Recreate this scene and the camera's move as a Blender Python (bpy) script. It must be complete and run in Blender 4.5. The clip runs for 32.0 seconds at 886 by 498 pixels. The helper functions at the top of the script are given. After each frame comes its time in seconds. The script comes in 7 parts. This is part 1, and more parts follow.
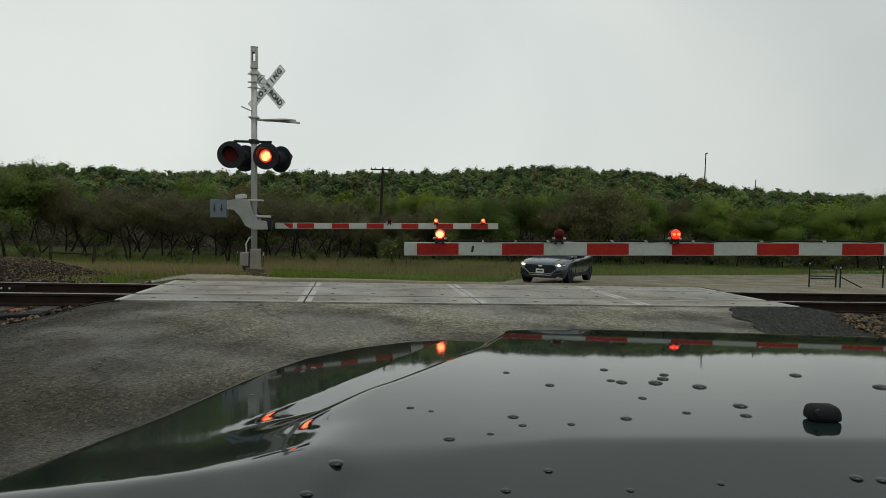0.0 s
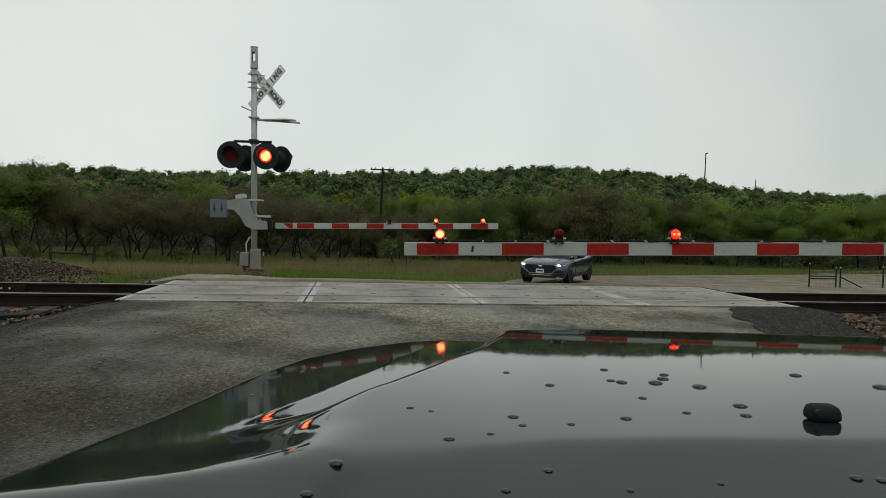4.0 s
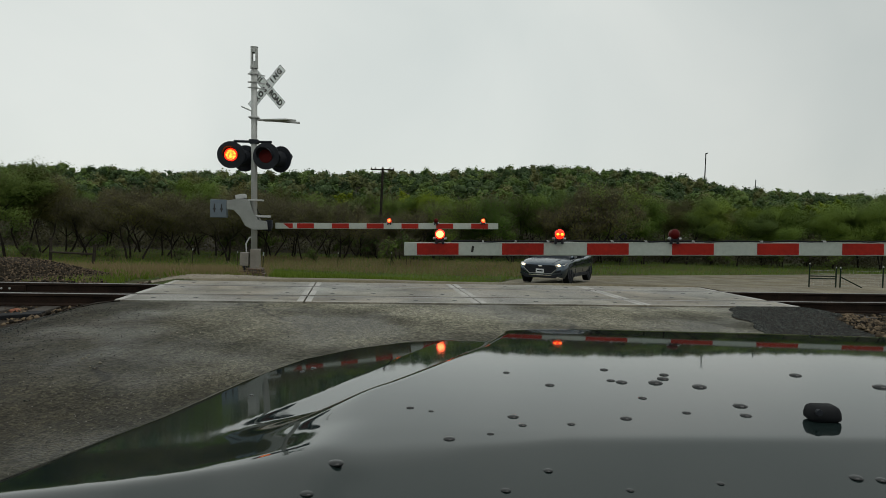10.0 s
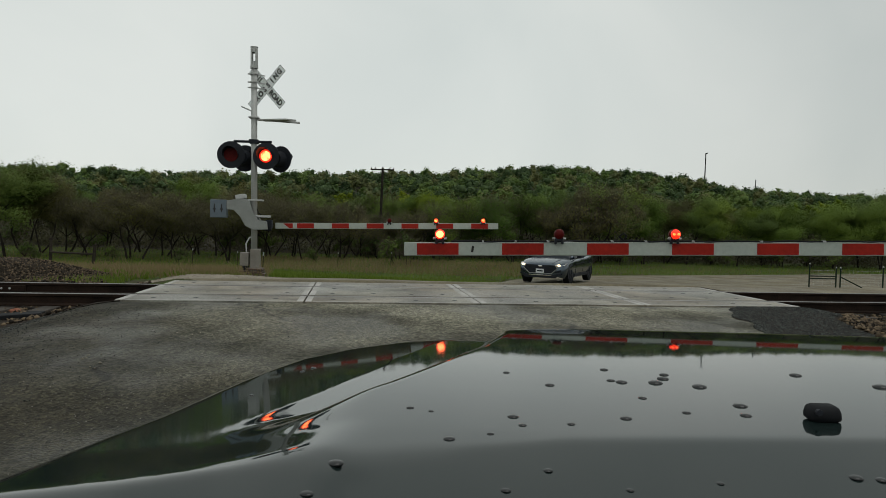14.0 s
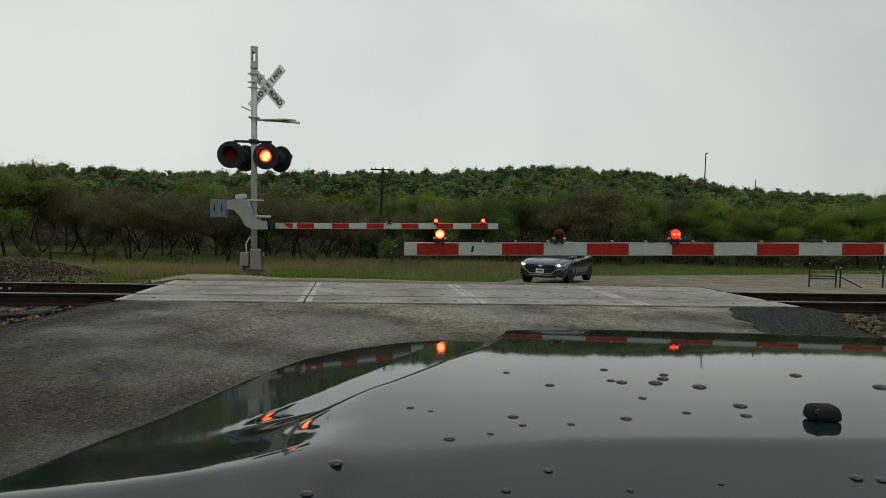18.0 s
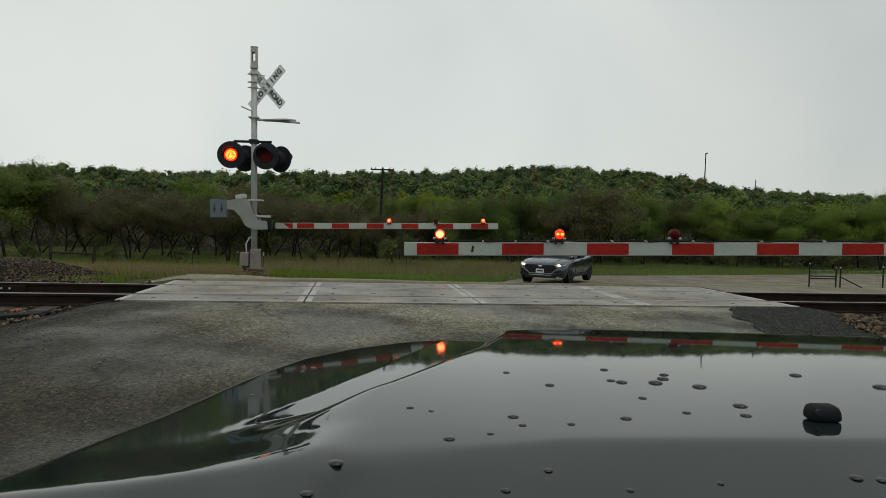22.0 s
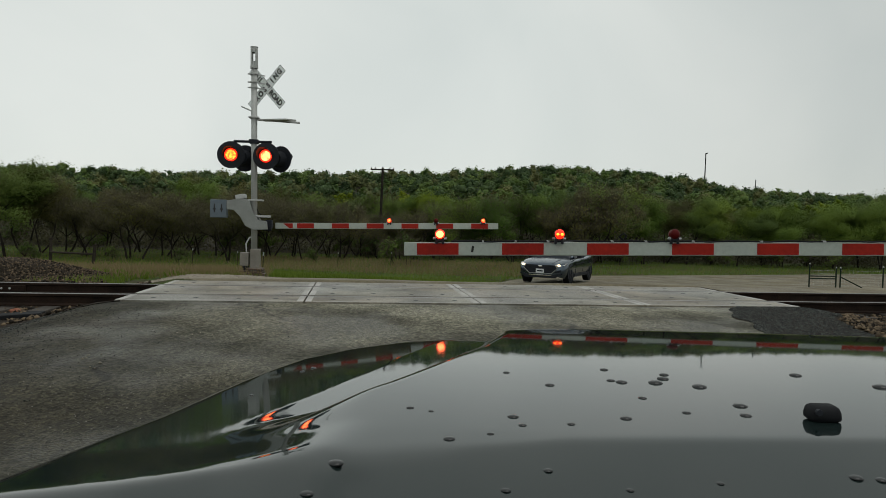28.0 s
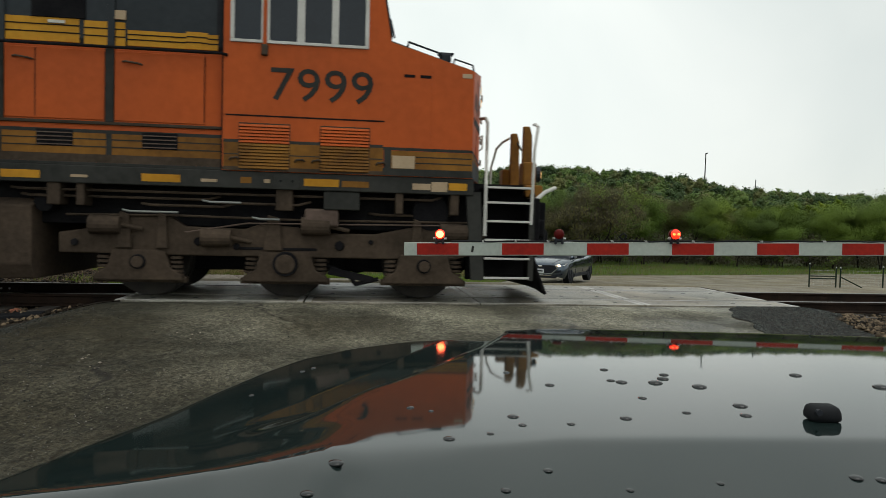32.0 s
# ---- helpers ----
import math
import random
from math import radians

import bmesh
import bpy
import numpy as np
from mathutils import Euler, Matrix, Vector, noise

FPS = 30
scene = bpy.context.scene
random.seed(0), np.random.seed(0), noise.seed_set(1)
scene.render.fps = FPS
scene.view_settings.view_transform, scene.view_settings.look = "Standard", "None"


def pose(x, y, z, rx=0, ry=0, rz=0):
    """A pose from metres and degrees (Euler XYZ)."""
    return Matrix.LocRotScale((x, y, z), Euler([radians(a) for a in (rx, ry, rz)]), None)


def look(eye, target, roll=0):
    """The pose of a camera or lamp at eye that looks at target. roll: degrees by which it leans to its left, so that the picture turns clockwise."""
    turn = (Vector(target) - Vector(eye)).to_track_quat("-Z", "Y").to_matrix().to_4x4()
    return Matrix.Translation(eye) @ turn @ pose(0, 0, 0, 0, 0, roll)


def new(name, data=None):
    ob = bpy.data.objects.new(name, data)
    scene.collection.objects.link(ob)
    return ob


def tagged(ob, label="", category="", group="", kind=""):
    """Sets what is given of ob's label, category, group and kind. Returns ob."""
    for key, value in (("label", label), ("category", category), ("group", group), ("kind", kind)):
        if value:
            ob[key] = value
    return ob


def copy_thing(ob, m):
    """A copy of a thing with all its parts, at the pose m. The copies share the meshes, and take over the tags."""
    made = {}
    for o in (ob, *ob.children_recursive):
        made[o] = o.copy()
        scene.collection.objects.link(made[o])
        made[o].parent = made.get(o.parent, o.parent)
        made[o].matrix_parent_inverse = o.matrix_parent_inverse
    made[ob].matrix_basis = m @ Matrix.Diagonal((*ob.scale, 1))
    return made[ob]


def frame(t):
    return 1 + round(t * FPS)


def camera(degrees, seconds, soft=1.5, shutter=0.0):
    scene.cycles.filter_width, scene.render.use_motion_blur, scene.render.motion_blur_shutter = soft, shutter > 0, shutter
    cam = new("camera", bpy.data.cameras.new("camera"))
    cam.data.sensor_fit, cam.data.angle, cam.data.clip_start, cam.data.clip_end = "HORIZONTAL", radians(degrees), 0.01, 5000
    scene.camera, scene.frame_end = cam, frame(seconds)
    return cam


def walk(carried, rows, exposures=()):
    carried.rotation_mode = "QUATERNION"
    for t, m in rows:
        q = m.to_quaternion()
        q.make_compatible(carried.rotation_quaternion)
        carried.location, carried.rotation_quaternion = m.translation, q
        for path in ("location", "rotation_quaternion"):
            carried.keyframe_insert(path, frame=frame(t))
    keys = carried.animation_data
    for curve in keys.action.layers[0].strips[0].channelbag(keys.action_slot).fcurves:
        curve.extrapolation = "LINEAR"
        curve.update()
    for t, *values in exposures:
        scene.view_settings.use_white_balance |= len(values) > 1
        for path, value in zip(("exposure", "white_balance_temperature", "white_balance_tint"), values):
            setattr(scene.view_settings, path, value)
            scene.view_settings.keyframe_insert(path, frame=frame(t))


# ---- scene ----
cam = camera(67.2, 32.0, soft=0.45, shutter=0.12)
EYE = (0, 0, 1.09)
STAND = look(EYE, (1.322, 9.906, 0.725), roll=1.49)
walk(cam, [(0.0, STAND), (32.0, STAND)], exposures=[(0.0, 0.03), (7.0, 0.05), (13.0, -0.02), (19.0, -0.02), (24.0, 0.0), (30.0, 0.02), (31.3, 0.02), (32.0, 0.48)])

# ---- light: an overcast day, cloud sheet over a hazy sky ----
SUN_UP, SUN_TURN = radians(70), radians(127)
world = bpy.data.worlds.new("overcast_sky")
scene.world = world
world.use_nodes = True
wn = world.node_tree.nodes
wl = world.node_tree.links
sky = wn.new("ShaderNodeTexSky")
sky.sky_type, sky.sun_disc = "NISHITA", False
sky.sun_elevation, sky.sun_rotation = SUN_UP, SUN_TURN
dim = wn.new("ShaderNodeMixRGB")
dim.blend_type = "MULTIPLY"
dim.inputs[0].default_value = 1.0
dim.inputs[2].default_value = (0.1, 0.1, 0.1, 1)
wl.new(sky.outputs[0], dim.inputs[1])
cloud = wn.new("ShaderNodeTexNoise")
cloud.inputs["Scale"].default_value = 2.6
cloud.inputs["Detail"].default_value = 5
cloud.inputs["Roughness"].default_value = 0.45
cloud.inputs["Distortion"].default_value = 0.5
cramp = wn.new("ShaderNodeValToRGB")
cramp.color_ramp.elements[0].position, cramp.color_ramp.elements[0].color = 0.34, (0.665, 0.710, 0.680, 1)
cramp.color_ramp.elements[1].position, cramp.color_ramp.elements[1].color = 0.66, (0.765, 0.797, 0.757, 1)
wl.new(cloud.outputs["Fac"], cramp.inputs[0])
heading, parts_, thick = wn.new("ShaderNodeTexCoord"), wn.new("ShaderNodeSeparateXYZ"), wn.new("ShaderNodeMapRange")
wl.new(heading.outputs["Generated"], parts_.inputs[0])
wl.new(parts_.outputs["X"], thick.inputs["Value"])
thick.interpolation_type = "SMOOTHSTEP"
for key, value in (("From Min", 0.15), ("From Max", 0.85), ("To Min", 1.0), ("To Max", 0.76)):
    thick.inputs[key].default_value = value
cover = wn.new("ShaderNodeMixRGB")
cover.inputs[0].default_value = 0.93
wl.new(dim.outputs[0], cover.inputs[1])
wl.new(cramp.outputs[0], cover.inputs[2])
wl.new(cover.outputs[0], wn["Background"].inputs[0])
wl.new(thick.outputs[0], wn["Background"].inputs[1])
sun_data = bpy.data.lights.new("sun", "SUN")
sun_data.energy, sun_data.angle, sun_data.color = 0.5, radians(40), (1.0, 0.97, 0.93)
sun = new("sun", sun_data)
sun.matrix_basis = look((40, -10, 137), (0, 20, 0))


# ---- materials ----
def surf(name, dark, light, scale=4.0, rough=0.7, metal=0.0, bump=0.0, bump_scale=60.0, fine=0.35, island=0.0, piece=0.0, coat=0.0, rough2=None, spec=0.5, skew=0.0, reach=None):
    """A surface that mixes two colours at two scales, with optional relief and change from leaf to leaf or piece to piece."""
    m = bpy.data.materials.new(name)
    m.use_nodes = True
    n, l = m.node_tree.nodes, m.node_tree.links
    b = n["Principled BSDF"]
    tc = n.new("ShaderNodeTexCoord")
    big = n.new("ShaderNodeTexNoise")
    big.inputs["Scale"].default_value, big.inputs["Detail"].default_value = scale, 4
    small = n.new("ShaderNodeTexNoise")
    small.inputs["Scale"].default_value, small.inputs["Detail"].default_value = scale * 11, 3
    l.new(tc.outputs["Object"], big.inputs["Vector"])
    l.new(tc.outputs["Object"], small.inputs["Vector"])
    mix = n.new("ShaderNodeMix")
    mix.inputs[0].default_value = fine
    l.new(big.outputs["Fac"], mix.inputs[2])
    l.new(small.outputs["Fac"], mix.inputs[3])
    value = mix.outputs[0]
    for amount, kind in ((island, "g"), (piece, "o")):
        if amount:
            src = n.new("ShaderNodeNewGeometry") if kind == "g" else n.new("ShaderNodeObjectInfo")
            mm = n.new("ShaderNodeMix")
            mm.inputs[0].default_value = amount
            l.new(value, mm.inputs[2])
            l.new(src.outputs["Random Per Island" if kind == "g" else "Random"], mm.inputs[3])
            value = mm.outputs[0]
    ramp = n.new("ShaderNodeValToRGB")
    lo, hi = (0.1 + skew, 0.95) if island else (0.27, 0.73) if piece else (0.32, 0.68)
    lo, hi = reach or (lo, hi)
    ramp.color_ramp.elements[0].position, ramp.color_ramp.elements[0].color = lo, (*dark, 1)
    ramp.color_ramp.elements[1].position, ramp.color_ramp.elements[1].color = hi, (*light, 1)
    l.new(value, ramp.inputs[0])
    l.new(ramp.outputs[0], b.inputs["Base Color"])
    b.inputs["Roughness"].default_value, b.inputs["Metallic"].default_value = rough, metal
    b.inputs["Specular IOR Level"].default_value = spec
    if rough2 is not None:
        rr = n.new("ShaderNodeMapRange")
        rr.inputs["From Min"].default_value, rr.inputs["From Max"].default_value = 0.35, 0.65
        rr.inputs["To Min"].default_value, rr.inputs["To Max"].default_value = rough, rough2
        l.new(big.outputs["Fac"], rr.inputs["Value"])
        l.new(rr.outputs[0], b.inputs["Roughness"])
    if coat:
        b.inputs["Coat Weight"].default_value, b.inputs["Coat Roughness"].default_value = coat, 0.045
    if bump:
        grain = n.new("ShaderNodeTexNoise")
        grain.inputs["Scale"].default_value, grain.inputs["Detail"].default_value = bump_scale, 4
        l.new(tc.outputs["Object"], grain.inputs["Vector"])
        bp = n.new("ShaderNodeBump")
        bp.inputs["Strength"].default_value, bp.inputs["Distance"].default_value = 0.6, bump
        l.new(grain.outputs["Fac"], bp.inputs["Height"])
        l.new(bp.outputs[0], b.inputs["Normal"])
    return m


def leafy(name, dark, light, scale, through_=0.25, **more):
    """A leaf surface: part of the light passes through it."""
    more.setdefault("piece", 0.45)
    more.setdefault("spec", 0.12)
    more.setdefault("reach", (0.24, 0.76) if more["piece"] else (0.37, 0.63))
    more.setdefault("island", 0.14)
    m = surf(name, dark, light, scale, 0.65, **more)
    n, l = m.node_tree.nodes, m.node_tree.links
    b = n["Principled BSDF"]
    tr = n.new("ShaderNodeBsdfTranslucent")
    l.new(b.inputs["Base Color"].links[0].from_socket, tr.inputs[0])
    mix = n.new("ShaderNodeMixShader")
    mix.inputs[0].default_value = through_
    l.new(b.outputs[0], mix.inputs[1])
    l.new(tr.outputs[0], mix.inputs[2])
    l.new(mix.outputs[0], n["Material Output"].inputs[0])
    return m


def glow(name, colour, strength, mottle=0.0):
    m = bpy.data.materials.new(name)
    m.use_nodes = True
    b = m.node_tree.nodes["Principled BSDF"]
    b.inputs["Base Color"].default_value = (*[min(1, c * 0.5) for c in colour], 1)
    b.inputs["Emission Color"].default_value, b.inputs["Emission Strength"].default_value = (*colour, 1), strength
    if mottle:
        n, l = m.node_tree.nodes, m.node_tree.links
        cell, tc, ramp = n.new("ShaderNodeTexNoise"), n.new("ShaderNodeTexCoord"), n.new("ShaderNodeMapRange")
        cell.inputs["Scale"].default_value = mottle
        ramp.inputs["From Min"].default_value, ramp.inputs["From Max"].default_value = 0.38, 0.6
        ramp.inputs["To Min"].default_value, ramp.inputs["To Max"].default_value = strength * 0.25, strength * 1.15
        l.new(tc.outputs["Object"], cell.inputs["Vector"])
        l.new(cell.outputs["Fac"], ramp.inputs["Value"])
        l.new(ramp.outputs[0], b.inputs["Emission Strength"])
    return m


def ground_material():
    """Grass with bare earth and last year's straw, thinner and browner in patches."""
    m = surf("meadow", (0.035, 0.062, 0.013), (0.075, 0.105, 0.028), 0.35, 0.95, 0, 0.03, 14, 0.45, spec=0.1)
    for node in m.node_tree.nodes:
        if node.bl_idname == "ShaderNodeValToRGB":
            node.color_ramp.elements.new(0.43).color = (0.052, 0.044, 0.026, 1)
            node.color_ramp.elements.new(0.52).color = (0.052, 0.082, 0.02, 1)
    # leaf litter in place of grass within the wood
    n, l = m.node_tree.nodes, m.node_tree.links
    b = n["Principled BSDF"]
    geo, sep, edge = n.new("ShaderNodeNewGeometry"), n.new("ShaderNodeSeparateXYZ"), n.new("ShaderNodeMapRange")
    edge.inputs["From Min"].default_value, edge.inputs["From Max"].default_value = 46.5, 50
    l.new(geo.outputs["Position"], sep.inputs[0])
    l.new(sep.outputs["Y"], edge.inputs["Value"])
    litter = n.new("ShaderNodeMixRGB")
    litter.inputs[2].default_value = (0.034, 0.030, 0.020, 1)
    l.new(edge.outputs[0], litter.inputs[0])
    l.new(b.inputs["Base Color"].links[0].from_socket, litter.inputs[1])
    l.new(litter.outputs[0], b.inputs["Base Color"])
    return m


def asphalt_material(name, dark, light, contrast, dust=None, place="Object", patches=0.9, tone=(1.12, 0.98, 0.82)):
    """Worn tarmac: patches, a speckle of aggregate in two grain sizes, and dust towards the crossing."""
    m = bpy.data.materials.new(name)
    m.use_nodes = True
    n, l = m.node_tree.nodes, m.node_tree.links
    b = n["Principled BSDF"]
    at = n.new("ShaderNodeTexCoord").outputs["Object"] if place == "Object" else n.new("ShaderNodeNewGeometry").outputs["Position"]

    def tex(kind_, scale, detail=4.0):
        t = n.new(kind_)
        t.inputs["Scale"].default_value = scale
        t.inputs["Detail"].default_value = detail
        l.new(at, t.inputs["Vector"])
        return t

    def span_(socket, a, b_, c, d):
        r = n.new("ShaderNodeMapRange")
        r.inputs["From Min"].default_value, r.inputs["From Max"].default_value = a, b_
        r.inputs["To Min"].default_value, r.inputs["To Max"].default_value = c, d
        l.new(socket, r.inputs["Value"])
        return r.outputs[0]

    def blend(kind_, fac, a, b_):
        x = n.new("ShaderNodeMixRGB")
        x.blend_type = kind_
        for socket, value in zip(x.inputs, (fac, a, b_)):
            if isinstance(value, (int, float)):
                socket.default_value = value
            elif isinstance(value, tuple):
                socket.default_value = (*value, 1)
            else:
                l.new(value, socket)
        return x.outputs[0]

    patch = tex("ShaderNodeTexNoise", patches, 6)
    col = blend("MIX", span_(patch.outputs["Fac"], 0.36, 0.64, 0, 1), dark, light)
    tint = tex("ShaderNodeTexNoise", 0.5, 3)
    col = blend("MULTIPLY", span_(tint.outputs["Fac"], 0.4, 0.6, 0, 0.8), col, tone)
    if dust:
        geo = n.new("ShaderNodeNewGeometry")
        sep = n.new("ShaderNodeSeparateXYZ")
        l.new(geo.outputs["Position"], sep.inputs[0])
        wear = tex("ShaderNodeTexNoise", 0.7, 6)
        f = n.new("ShaderNodeMath")
        f.operation = "MULTIPLY"
        l.new(span_(sep.outputs["Y"], 4.4, 8.4, 0.04, 1.0), f.inputs[0])
        l.new(span_(wear.outputs["Fac"], 0.40, 0.62, 0.25, 0.95), f.inputs[1])
        # the dusty wheel tracks keep to the carriageway; its gravelled shoulder stays dark
        lane = n.new("ShaderNodeMath")
        lane.operation = "MULTIPLY"
        l.new(f.outputs[0], lane.inputs[0])
        l.new(span_(sep.outputs["X"], -3.0, -0.9, 0.04, 1.0), lane.inputs[1])
        col = blend("MIX", lane.outputs[0], col, dust)
    for scale, lo, hi in ((85, 1 - contrast, 1 + contrast), (34, 1 - contrast * 0.9, 1 + contrast * 0.9), (13, 1 - contrast * 0.3, 1 + contrast * 0.3)):
        cell = n.new("ShaderNodeTexVoronoi")
        cell.inputs["Scale"].default_value = scale
        l.new(at, cell.inputs["Vector"])
        bw = n.new("ShaderNodeRGBToBW")
        l.new(cell.outputs["Color"], bw.inputs[0])
        grey = span_(bw.outputs[0], 0.2, 0.8, lo, hi)
        cc = n.new("ShaderNodeCombineColor")
        for k in range(3):
            l.new(grey, cc.inputs[k])
        col = blend("MULTIPLY", 1.0, col, cc.outputs[0])
    if dust:
        # a few wandering cracks
        wob = tex("ShaderNodeTexNoise", 1.7, 5)
        shift = blend("MIX", 0.35, at, wob.outputs["Color"])
        crack = n.new("ShaderNodeTexVoronoi")
        crack.feature = "DISTANCE_TO_EDGE"
        crack.inputs["Scale"].default_value = 0.62
        l.new(shift, crack.inputs["Vector"])
        where = tex("ShaderNodeTexNoise", 0.45, 2)
        line = n.new("ShaderNodeMath")
        line.operation = "MULTIPLY"
        l.new(span_(crack.outputs["Distance"], 0.004, 0.011, 0.75, 0.0), line.inputs[0])
        l.new(span_(where.outputs["Fac"], 0.48, 0.56, 0, 1), line.inputs[1])
        col = blend("MIX", line.outputs[0], col, (0.014, 0.013, 0.012))
    l.new(col, b.inputs["Base Color"])
    wet = tex("ShaderNodeTexNoise", 0.75, 5)
    l.new(span_(wet.outputs["Fac"], 0.40, 0.60, 0.42 if dust else 0.36 if patches > 1 else 0.6, 0.88 if patches < 1 else 0.62), b.inputs["Roughness"])
    b.inputs["Specular IOR Level"].default_value = 0.16 if dust else 0.5 if patches > 1 else 0.2
    relief = tex("ShaderNodeTexNoise", 45, 5)
    bp = n.new("ShaderNodeBump")
    bp.inputs["Strength"].default_value, bp.inputs["Distance"].default_value = 0.8, 0.012
    l.new(relief.outputs["Fac"], bp.inputs["Height"])
    l.new(bp.outputs[0], b.inputs["Normal"])
    return m


